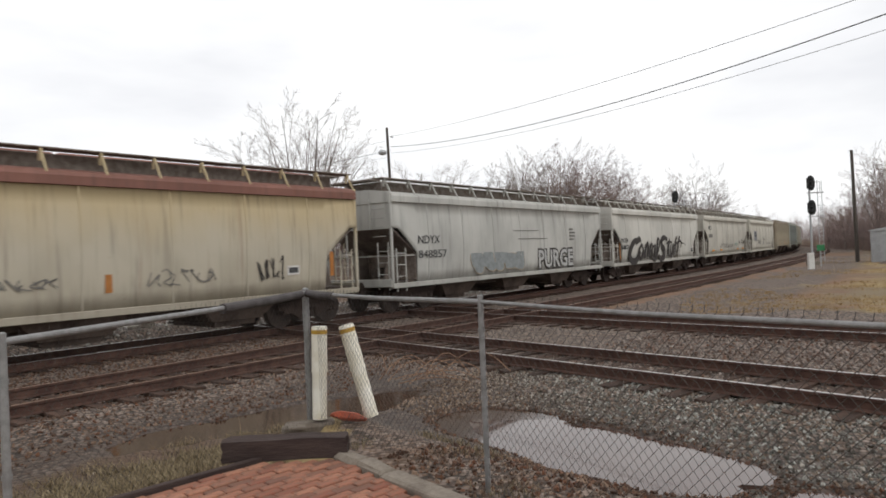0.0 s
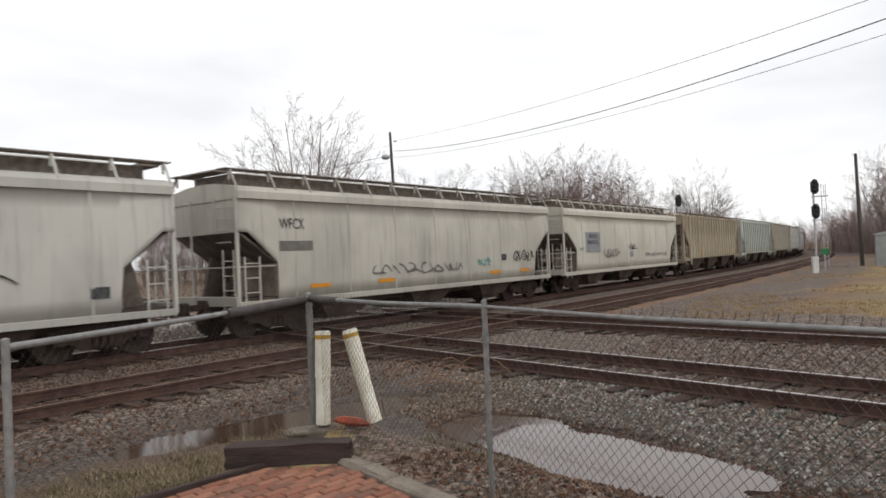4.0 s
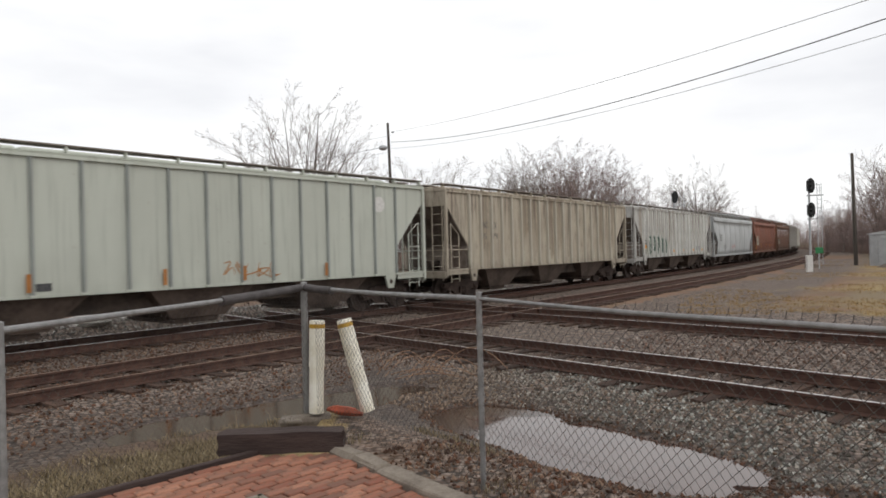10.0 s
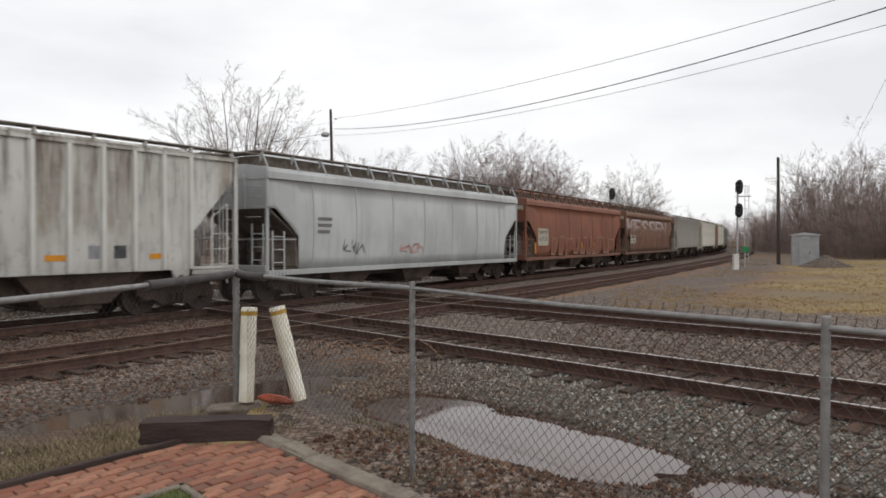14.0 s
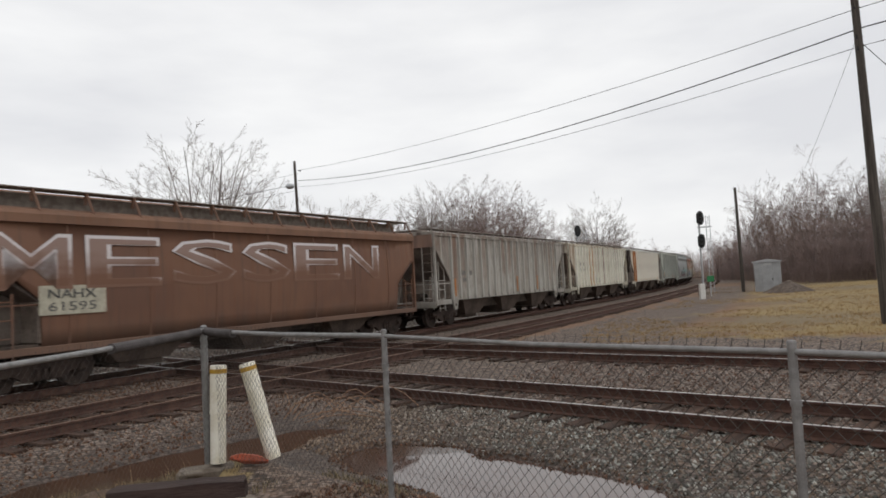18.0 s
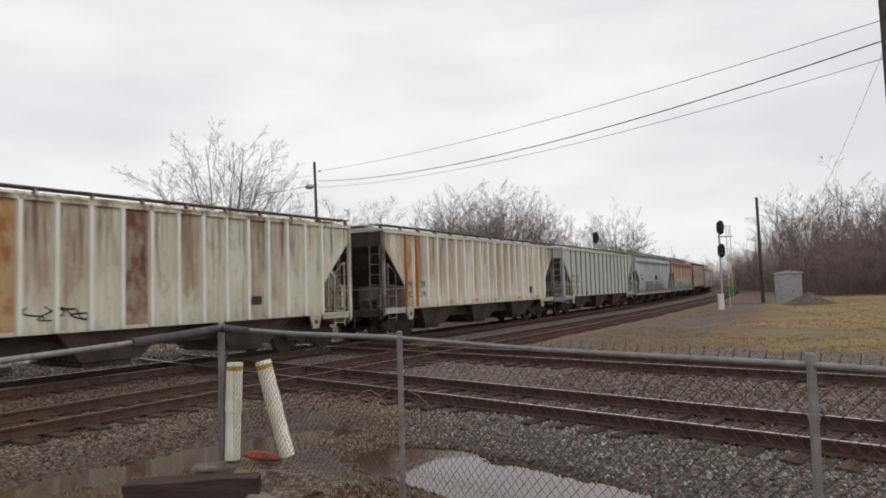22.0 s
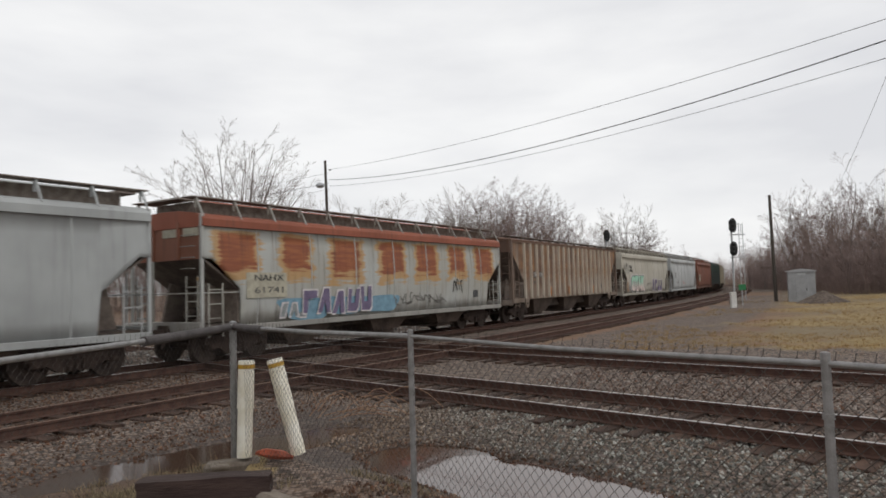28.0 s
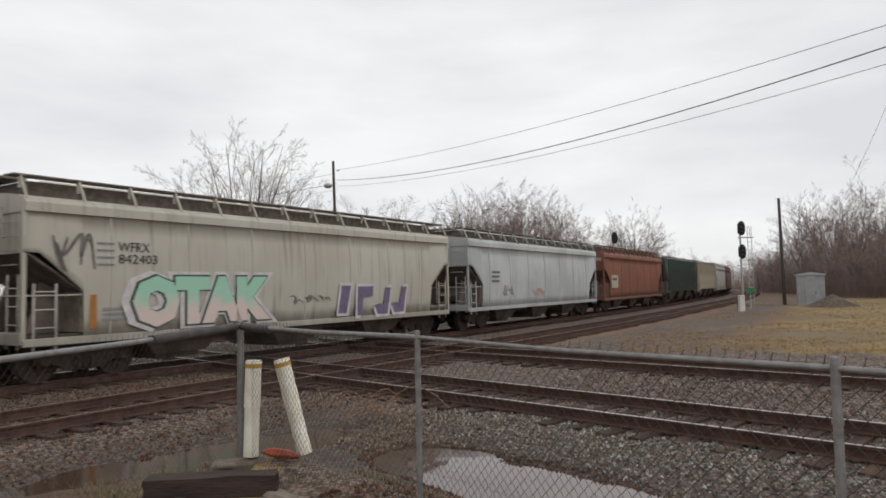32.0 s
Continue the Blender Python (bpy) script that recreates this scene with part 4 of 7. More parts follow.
M["ground_green"] = plain("grassy_soil", (0.06, 0.075, 0.02), (0.11, 0.115, 0.04), 8, 0.95, bump=0.6)
lawn_bed()


# ---- poles, wires, signals ----
def gz(p):
    return ground_height(p.x, p.y)


POLE_L, POLE_R, POLE_BIG = at_az(-4.0, 60), at_az(31.26, 65), at_az(40.45, 26.5)


def utility_pole(label, base, top, r0, r1, lean):
    p = empty("utility_pole", label, "utility pole", at=Matrix.Translation((base.x, base.y, gz(base) - 0.1)))
    h = top - gz(base) + 0.1
    bm = bmesh.new()
    prev = None
    for i in range(6):
        t = i / 5
        c = Vector((lean.x * t, lean.y * t, h * t))
        if prev is not None:
            rod(bm, prev, c, r0 + (r1 - r0) * (t - 0.2), r0 + (r1 - r0) * t, n=12)
        prev = c
    part("shaft", bm, M["pole"], p)
    return p, h


def insulator(parent, z, x):
    bm = rod(bmesh.new(), (0, 0, z), (x, 0, z), 0.025)
    rod(bm, (x, 0, z - 0.08), (x, 0, z + 0.08), 0.05, 0.035)
    part("insulator", bm, M["black"], parent)


pl, _h = utility_pole("leaning wooden utility pole with a round lamp", POLE_L, 12.85, 0.15, 0.11, Vector((-0.28, 0, 0)))
lamp = bmesh.new()
bmesh.ops.create_uvsphere(lamp, u_segments=12, v_segments=8, radius=0.32, matrix=Matrix.Translation((-0.75, 0, 11.35)) @ Matrix.Diagonal((1.2, 1, 0.75, 1)))
rod(lamp, (-0.2, 0, 11.3), (-0.6, 0, 11.45), 0.04)
part("lamp_head", lamp, M["silver"], pl, "round grey lamp head on a short arm")
insulator(pl, 12.7, 0.18)
utility_pole("slim dark wooden pole with no wires", POLE_R, 8.6, 0.16, 0.11, Vector((-0.1, 0, 0)))
pb, _h = utility_pole("tall grey weathered wooden utility pole", POLE_BIG, 10.75, 0.17, 0.115, Vector((-0.16, 0.05, 0)))
for _z in (10.6, 9.6, 9.2):
    insulator(pb, _z, -0.22)


def wire(label, a, b, sag, r):
    cu = bpy.data.curves.new("wire", "CURVE")
    cu.dimensions, cu.bevel_depth, cu.bevel_resolution = "3D", r, 1
    sp = cu.splines.new("POLY")
    n = 28
    sp.points.add(n)
    for i in range(n + 1):
        t = i / n
        p = a.lerp(b, t) - Vector((0, 0, 4 * sag * t * (1 - t)))
        sp.points[i].co = (*p, 1)
    ob = new("overhead_wire", cu)
    cu.materials.append(M["cable"])
    tagged(ob, label, "wire", "overhead wires")


def up(p, z):
    return Vector((p.x, p.y, z))


EAST, WEST = POLE_BIG + (POLE_BIG - POLE_L) * 0.9, POLE_L + Vector((-60, 26, 0))
for _a, _b, _c, _s, _r, _l in ((12.06, 9.95, 10.6, 0.61, 0.012, "thin black wire between the wooden poles"),
                               (11.16, 9.27, 9.7, 1.1, 0.022, "thick black cable between the wooden poles"),
                               (10.61, 8.67, 9.0, 0.87, 0.011, "lowest thin wire between the wooden poles")):
    wire(_l, up(POLE_L, _a), up(POLE_BIG, _b), _s, _r)
    wire(_l, up(POLE_BIG, _b), up(EAST, _c), 0.5, _r)
    wire(_l, up(POLE_L, _a - 0.3), up(WEST, _a - 4.2), 0.6, _r * 0.8)
wire("guy wire that runs down from the tall pole", up(POLE_BIG, 9.4), at_az(34.6, 82, 8.0), 0.5, 0.008)
wire("slack service wire hanging from the tall pole", up(POLE_BIG, 8.7), POLE_BIG + Vector((6.0, -4.0, 4.0)), 1.4, 0.012)


def signal(label, base, z_top, heads, ladder):
    s = empty("railway_signal", label, "railway signal", "signals", at=Matrix.Translation((base.x, base.y, gz(base))))
    g = gz(base)
    h = z_top - g
    part("mast", rod(bmesh.new(), (0, 0, 0), (0, 0, h - 0.6), 0.08, n=12), M["silver"], s)
    part("footing", boxed(-0.35, 0.35, -0.35, 0.35, -0.2, 0.25, bevel=0.04), M["concrete"], s)
    for k in range(heads):
        z = h - 0.75 - 1.95 * k
        bm = bmesh.new()
        ring = []
        for i in range(20):
            a = i / 20 * 2 * math.pi
            ring.append((0.32 * math.cos(a), z + 0.60 * math.copysign(abs(math.sin(a)) ** 0.75, math.sin(a))))
        prism(bm, ring, "y", -0.30, -0.24)
        hd = part("signal_head", bm, M["black"], s, "black oval signal head with hooded lamps")
        for j in (-0.35, 0.0, 0.35):
            part("lens_hood", rod(bmesh.new(), (0, -0.55, z + j), (0, -0.30, z + j), 0.09, 0.10, n=12), M["black"], hd)
        part("head_case", boxed(-0.17, 0.17, -0.24, 0.1, z - 0.42, z + 0.42, bevel=0.03), M["black"], s)
    if ladder:
        bm = bmesh.new()
        for x in (0.75, 1.1):
            rod(bm, (x, 0.2, 0.2), (x, 0.2, h - 0.5), 0.025, n=6)
        for i in range(int((h - 1) / 0.35)):
            rod(bm, (0.75, 0.2, 0.5 + 0.35 * i), (1.1, 0.2, 0.5 + 0.35 * i), 0.015, n=5)
        part("ladder", bm, M["silver"], s, "silver ladder behind the mast")
        for z in (h - 1.5, h - 3.4):
            part("platform", boxed(0.05, 1.15, -0.1, 0.5, z - 0.03, z + 0.03), M["silver"], s)
            part("guard_rail", path_tube(bmesh.new(), [(0.2, 0.5, z), (0.2, 0.5, z + 0.9), (1.12, 0.5, z + 0.9), (1.12, 0.5, z)], 0.02), M["silver"], s)
    return s


SIG = at_az(28.4, 62)
signal("two-headed railway signal on a silver mast with a ladder", SIG, 6.7, 2, True)
signal("railway signal behind the train", at_az(18.9, 72), 7.0, 1, True)


def small_things():
    b = at_az(28.3, 53)
    g = gz(b)
    p = empty("marker_post", "short white marker post beside the track", "post", at=Matrix.Translation((b.x, b.y, g)))
    part("post", boxed(-0.2, 0.2, -0.12, 0.12, -0.1, 1.0, bevel=0.02), M["white_mark"], p)
    part("cap", boxed(-0.22, 0.22, -0.14, 0.14, 1.0, 1.1, bevel=0.03), M["white_mark"], p)
    b = at_az(28.95, 58)
    g = gz(b)
    p = empty("track_sign", "small green sign on a low post", "sign", at=Matrix.Translation((b.x, b.y, g)))
    part("post", rod(bmesh.new(), (0, 0, 0), (0, 0, 1.5), 0.04), M["silver"], p)
    part("panel", boxed(-0.3, 0.3, -0.06, -0.03, 1.2, 1.65, bevel=0.01), M["green_sign"], p)
    b = at_az(33.0, 64)
    g = gz(b)
    s = empty("equipment_shed", "grey sheet-metal equipment shed in the grass", "shed", at=pose(b.x, b.y, g - 0.05, 0, 0, -30))
    part("body", boxed(-1.0, 1.0, -0.8, 0.8, 0, 2.55, bevel=0.02), M["shed"], s)
    part("roof", prism(bmesh.new(), [(-1.12, 2.55), (1.12, 2.55), (1.12, 2.62), (0, 2.8), (-1.12, 2.62)], "y", -0.92, 0.92), M["silver"], s)
    d = part("door", boxed(-0.45, 0.45, -0.84, -0.8, 0.15, 2.2, bevel=0.01), M["shed"], s)
    part("handle", boxed(0.3, 0.36, -0.88, -0.84, 1.0, 1.2), M["black"], d)
    part("vent", boxed(-0.3, 0.3, -0.83, -0.8, 2.28, 2.45), M["silver"], s)
    b = at_az(43.0, 56)
    s = empty("white_cabinet", "white metal cabinet at the edge of the field", "cabinet", at=pose(b.x, b.y, gz(b) - 0.05, 0, 0, -40))
    part("body", boxed(-1.1, 1.1, -0.8, 0.8, 0, 3.2, bevel=0.03), M["white_mark"], s)
    part("roof", boxed(-1.2, 1.2, -0.9, 0.9, 3.2, 3.32, bevel=0.02), M["silver"], s)
    # a low heap of dark gravel
    c = at_az(34.4, 60.5)
    bm = bmesh.new()
    bmesh.ops.create_cone(bm, cap_ends=True, segments=28, radius1=2.1, radius2=0.12, depth=1.25)
    bmesh.ops.subdivide_edges(bm, edges=bm.edges[:], cuts=4, use_grid_fill=True)
    for v in bm.verts:
        v.co = v.co * (1 + 0.16 * noise.noise(v.co * 1.4) + 0.07 * noise.noise(v.co * 5)) + Vector((0, 0, 0.3))
    tagged(part("gravel_mound", bm, plain("dark_heap_gravel", (0.06, 0.045, 0.036), (0.14, 0.11, 0.09), 6, 0.95, bump=0.8), at=pose(c.x, c.y, gz(c)) @ Matrix.Diagonal((1.3, 1, 1, 1))), "low mound of dark gravel beside the shed", "gravel mound")


small_things()


def low_signal():
    b = at_az(-30.56, 29)
    g = gz(b)
    s = empty("low_signal", "low black signal with a red light behind the train", "signal", at=pose(b.x, b.y, g, 0, 0, 28))
    part("mast", rod(bmesh.new(), (0, 0, -0.1), (0, 0, 2.6), 0.07, n=10), M["silver"], s)
    part("foundation", boxed(-0.25, 0.25, -0.25, 0.25, -0.2, 0.2, bevel=0.02), M["concrete"], s)
    head = part("head", boxed(-0.24, 0.24, -0.14, 0.14, 2.3, 3.15, bevel=0.06), M["black"], s)
    for z, lit in ((2.95, False), (2.62, True)):
        part("hood", rod(bmesh.new(), (0, -0.14, z), (0, -0.26, z + 0.01), 0.12, n=14), M["black"], head)
        part("lens", rod(bmesh.new(), (0, -0.255, z), (0, -0.268, z), 0.09, n=14), M["red_lamp"] if lit else M["black"], head, "glowing red lens" if lit else "")


_n = Nodes("red_signal_lamp", 0.4)
_n.b.inputs["Emission Color"].default_value = (1.0, 0.06, 0.03, 1)
_n.b.inputs["Emission Strength"].default_value = 0.7
M["red_lamp"] = _n.out((0.4, 0.03, 0.02))
low_signal()


# ---- winter trees ----
def tree_parts(seed, height, half, limbs=7, kids=(6, 5, 4), fork=0.15, low=-0.1, thin=1.0, wisps=2, girth=0.10, bough=0.60):
    """A bare tree: limbs fan out from a short trunk towards a domed outline, and branch in orders down to fine wisps.
    Trunk and limbs are one mesh, the finer branches and twigs another."""
    rnd = random.Random(seed)
    limb_v, limb_f, twig_v, twig_f = [], [], [], []

    def stick(vs, fs, a, b, r0, r1, n):
        d = (b - a).normalized()
        x = d.cross(Vector((0.31, 0.9, 0.22))).normalized()
        y = d.cross(x)
        k = len(vs)
        for c, r in ((a, r0), (b, r1)):
            for i in range(n):
                t = 2 * math.pi * i / n
                vs.append(c + x * (r * math.cos(t)) + y * (r * math.sin(t)))
        for i in range(n):
            fs.append((k + i, k + (i + 1) % n, k + n + (i + 1) % n, k + n + i))

    def wisp(foot, way, ln, w):
        side = way.cross(Vector((rnd.gauss(0, 1), rnd.gauss(0, 1), rnd.gauss(0, 1)))).normalized() * w
        k = len(twig_v)
        twig_v.extend((foot - side, foot + side, foot + way * ln))
        twig_f.append((k, k + 1, k + 2))

    def turned(d, angle):
        ax = d.cross(Vector((rnd.gauss(0, 1), rnd.gauss(0, 1), rnd.gauss(0, 1)))).normalized()
        return Matrix.Rotation(angle, 3, ax) @ d

    def branch(p, d, ln, r, order):
        last = order == len(kids)
        steps = 6 if order == 0 else 4 if order == 1 else 2
        line, rad = [p], [r]
        for i in range(steps):
            k = 0.055 if order == 0 else 0.10
            d = (d + Vector((rnd.gauss(0, k), rnd.gauss(0, k), rnd.gauss(0.02, 0.06)))).normalized()
            q = p + d * (ln / steps)
            r1 = r * (1 - 0.82 * (i + 1) / steps)
            if order == 0:
                stick(limb_v, limb_f, p, q, rad[-1], r1, 6)
            elif not last:
                stick(twig_v, twig_f, p, q, rad[-1], r1, 3)
            p = q
            line.append(q)
            rad.append(r1)
        if last:
            wisp(line[0], (line[-1] - line[0]).normalized(), ln, 0.012 * thin)
            for _ in range(wisps):
                t = rnd.uniform(0.25, 0.95)
                wisp(line[0].lerp(line[-1], t), turned(d, radians(rnd.uniform(20, 55))), ln * rnd.uniform(0.35, 0.7), 0.009 * thin)
            return
        n = kids[order]
        for k in range(n):
            t = 0.20 + 0.80 * (k + rnd.random()) / n
            at = min(steps - 1, int(t * steps))
            f = t * steps - at
            foot = line[at].lerp(line[at + 1], min(1, f))
            way = turned((line[at + 1] - line[at]).normalized(), radians(rnd.uniform(22, 52)))
            way = (way + Vector((0, 0, 0.07))).normalized()
            branch(foot, way, ln * (bough - 0.30 * t) * rnd.uniform(0.75, 1.15), max(0.6 * (rad[at] + (rad[at + 1] - rad[at]) * f), 0.010 * thin), order + 1)

    top = Vector((0.02 * height * math.sin(seed), 0, fork * height))
    stick(limb_v, limb_f, Vector((0, 0, -0.2)), top * 0.5, girth * 2.6, girth * 2.2, 8)
    stick(limb_v, limb_f, top * 0.5, top, girth * 2.2, girth * 1.9, 8)
    for i in range(limbs):                      # each limb aims at a place on the dome
        a = 2.4 * i + rnd.uniform(-0.3, 0.3)
        k = low + (0.97 - low) * (i + 0.5) / limbs
        flat = math.sqrt(max(0.02, 1 - k * k))
        aim = Vector((half * flat * math.cos(a), half * flat * math.sin(a), height * (0.52 + 0.48 * k)))
        foot = top * rnd.uniform(0.7, 1.0)
        branch(foot, (aim - foot).normalized(), (aim - foot).length * rnd.uniform(0.80, 0.93), girth * rnd.uniform(0.8, 1.15), 0)
    return mesh("trunk", limb_v, limb_f, True), mesh("crown", twig_v, twig_f)


def tree(name, label, meshes, m, limb, twig, group):
    t = empty(name, label, "tree", group, at=m)
    part("trunk", meshes[0], limb, t)
    part("crown", meshes[1], twig, t)
    return t


BIG = tree_parts(5, 20.8, 8.9, 25, (8, 5, 4), 0.15, -0.12, 1.55, 2, 0.13, 0.54)
KINDS = [tree_parts(31 + i, 13.0, 3.0 + 0.5 * i, 7, (6, 5, 4), 0.14, -0.2, 1.3, 3, 0.085) for i in range(4)]
THIN = [tree_parts(51 + i, 12.0, 2.0 + 0.4 * i, 6, (7, 5, 4), 0.2, 0.1, 1.2, 3, 0.08) for i in range(3)]
c = at_az(-11.2, 75)
tree("tree", "large bare tree with a wide grey crown", BIG, pose(c.x, c.y, -0.7, 0, 0, 10), M["bark"], M["twig_grey"], "winter trees")


def woods():
    rnd = random.Random(77)
    spots = []
    for az, d, h in ((-4.6, 86, 14.6), (-2.6, 84, 14.4), (-0.9, 88, 15.2), (0.8, 92, 14.6), (2.4, 96, 13.0), (3.6, 104, 11.5)):
        spots.append((az, d, h, 0, "pale bare tree behind the train"))
    az = -60.0
    while az < -4:
        spots.append((az, rnd.uniform(95, 120), rnd.uniform(8.5, 11.0) if az > -23 else rnd.uniform(3.5, 6.0), 1, "low bare tree far behind the train"))
        az += 1.5
    az = 4.9
    while az < 17.0:
        dome = 1 - 0.30 * (abs(az - 10.0) / 6.2) ** 2.4
        spots.append((az, rnd.uniform(98, 122), rnd.uniform(16.2, 19.4) * dome, 1 if az > 8.5 else 0, "bare reddish tree in the wood behind the line"))
        az += rnd.uniform(0.42, 0.7)
    for az, h in ((18.7, 12.2), (19.4, 14.6), (20.2, 15.4), (21.0, 14.6), (21.8, 12.0)):
        spots.append((az, rnd.uniform(112, 122), h, 0, "bare grey tree beyond the signal"))
    az = 22.0
    while az < 29.8:
        spots.append((az, rnd.uniform(190, 230), rnd.uniform(9, 13) * (1.15 - (az - 22) / 11), 1, "distant bare tree near the horizon"))
        az += 0.6
    az = 29.5
    while az < 53:
        k = min(1, (az - 29.5) / 6)
        spots.append((az, rnd.uniform(88, 112) + 50 * (1 - k), (rnd.uniform(10.5, 16.0) if k > 0.5 else 9.0 + 4 * k), 1 if rnd.random() < 0.75 else 0, "bare brown tree in the dense winter wood"))
        az += rnd.uniform(0.36, 0.6)
    for az, d, h, tone, label in spots:
        p = at_az(az, d)
        kind = rnd.choice(KINDS + KINDS + THIN)
        base = 13.0 if kind in KINDS else 12.0
        s = 1.02 * h / base
        m = pose(p.x, p.y, gz(p) - 0.1, 0, 0, rnd.uniform(0, 360)) @ Matrix.Diagonal((s * 1.05, s * 1.05, s, 1))
        t = tree("tree", label, kind, m, M["bark"], M["twig_brown"] if tone else M["twig_grey"], "winter trees")


woods()


def brush(name, label, spots, height, material, seed):
    """A thicket of thin upright stems."""
    rnd = random.Random(seed)
    vs, fs = [], []
    for x, y, z in spots:
        h = height * rnd.uniform(0.45, 1.0)
        p = Vector((x, y, z))
        d = Vector((rnd.gauss(0, 0.18), rnd.gauss(0, 0.18), 1)).normalized()
        for k in range(3):
            q = p + d * (h / 3)
            r = 0.020 * (1 - 0.25 * k)
            n = len(vs)
            for c, rr in ((p, r), (q, r * 0.75)):
                vs += [c + Vector((rr, 0, 0)), c + Vector((-rr * 0.5, rr * 0.87, 0)), c + Vector((-rr * 0.5, -rr * 0.87, 0))]
            fs += [(n, n + 1, n + 4, n + 3), (n + 1, n + 2, n + 5, n + 4), (n + 2, n, n + 3, n + 5)]
            for _ in range(6):
                e = q + (d * 0.8 + Vector((rnd.gauss(0, 0.6), rnd.gauss(0, 0.6), rnd.gauss(0.1, 0.3)))).normalized() * h * rnd.uniform(0.12, 0.34)
                n = len(vs)
                vs += [q, q + Vector((0.02, 0.02, 0.02)), e]
                fs.append((n, n + 1, n + 2))
            p, d = q, (d + Vector((rnd.gauss(0, 0.2), rnd.gauss(0, 0.2), 0.1))).normalized()
    tagged(part(name, mesh(name, vs, fs), material), label, "undergrowth", kind="stuff")


def thickets():
    rnd = random.Random(5)
    spots = []
    for _ in range(6500):
        az = rnd.uniform(29.3, 53)
        p = at_az(az, rnd.uniform(84, 118) + 55 * max(0, 1 - (az - 29.3) / 6))
        spots.append((p.x, p.y, gz(p) - 0.1))
    brush("wood_undergrowth", "dense brown winter undergrowth at the wood's edge", spots, 7.0, M["twig_brown"], 1)
    spots = []
    for _ in range(4000):
        p = at_az(rnd.uniform(4.0, 22.5), rnd.uniform(100, 126))
        spots.append((p.x, p.y, gz(p) - 0.1))
    brush("line_undergrowth", "brown winter undergrowth behind the line", spots, 7.0, M["twig_brown"], 2)
    spots = []
    for _ in range(1700):
        p = at_az(rnd.uniform(21.5, 31), rnd.uniform(185, 240))
        spots.append((p.x, p.y, gz(p) - 0.1))
    far = []
    for _ in range(1900):
        p = at_az(rnd.uniform(-24, 4), rnd.uniform(92, 120))
        far.append((p.x, p.y, gz(p) - 0.1))
    low = []
    for _ in range(700):
        p = at_az(rnd.uniform(-62, -22), rnd.uniform(92, 120))
        low.append((p.x, p.y, gz(p) - 0.1))
    brush("low_scrub", "low brown scrub far behind the train", low, 3.5, M["twig_dark"], 9)
    brush("back_undergrowth", "low brown scrub far behind the train", far, 10.0, M["twig_dark"], 4)
    near = []
    while len(near) < 1100:
        p = at_az(rnd.uniform(-64, 2), rnd.uniform(26, 92))
        if beyond_n(p.x, p.y) < -11:
            near.append((p.x, p.y, gz(p) - 0.1))
    brush("line_scrub", "knee-high dead scrub on the far side of the line", near, 1.3, M["twig_dark"], 6)
    brush("far_undergrowth", "hazy brown scrub near the horizon", spots, 7.5, M["twig_brown"], 3)


thickets()


# ---- covered hopper cars ----
def skin(columns, bottom, top, profile, thick, rows=7):
    """A side sheet: columns along the car, from bottom(x) up to top, bulging as profile(z) says."""
    vs, fs, n = [], [], len(columns)
    for layer in (0.0, thick):
        for x in columns:
            b = bottom(x)
            for j in range(rows + 1):
                z = b + (top - b) * j / rows
                vs.append((x, -(profile(z) - layer), z))
    k = rows + 1
    for i in range(n - 1):
        for j in range(rows):
            a = i * k + j
            fs.append((a, a + k, a + k + 1, a + 1))
            b = a + n * k
            fs.append((b + 1, b + k + 1, b + k, b))
        for j in (0, rows):
            a, b = i * k + j, i * k + j + n * k
            fs.append((a, b, b + k, a + k))
    for i in (0, n - 1):
        for j in range(rows):
            a, b = i * k + j, i * k + j + n * k
            fs.append((a, a + 1, b + 1, b))
    return vs, fs


def mirrored(vs, fs):
    return [(x, -y, z) for x, y, z in vs], [tuple(reversed(f)) for f in fs]


def bm_mesh(name, bm):
    me = bpy.data.meshes.new(name)
    bm.to_mesh(me)
    bm.free()
    return me


def ladder_mesh(width, z0, z1, step, slant=0.0):
    bm = bmesh.new()
    box(bm, -0.02, 0.02, -0.012, 0.012, z0, z1)
    box(bm, width - 0.02, width + 0.02, -0.012, 0.012, z0, z1 - slant)
    if slant:
        rod(bm, (0, 0, z1), (width, 0, z1 - slant), 0.016, n=6)
    z = z0 + 0.12
    while z < z1 - slant - 0.05:
        rod(bm, (0, 0, z), (width, 0, z), 0.014, n=6)
        z += step
    return bm_mesh("ladder", bm)


def wheelset_mesh():
    bm = rod(bmesh.new(), (0, -0.98, 0), (0, 0.98, 0), 0.075, n=10)
    for s in (-1, 1):
        y = 0.7535 * s
        rod(bm, (0, y - 0.065, 0), (0, y + 0.065, 0), 0.457, n=24)
        rod(bm, (0, y - 0.065 * s - 0.028 * s, 0), (0, y - 0.065 * s, 0), 0.485, n=24)
        rod(bm, (0, y + 0.02 * s, 0), (0, y + 0.09 * s, 0), 0.16, 0.13, n=12)
    return bm_mesh("wheelset", bm)


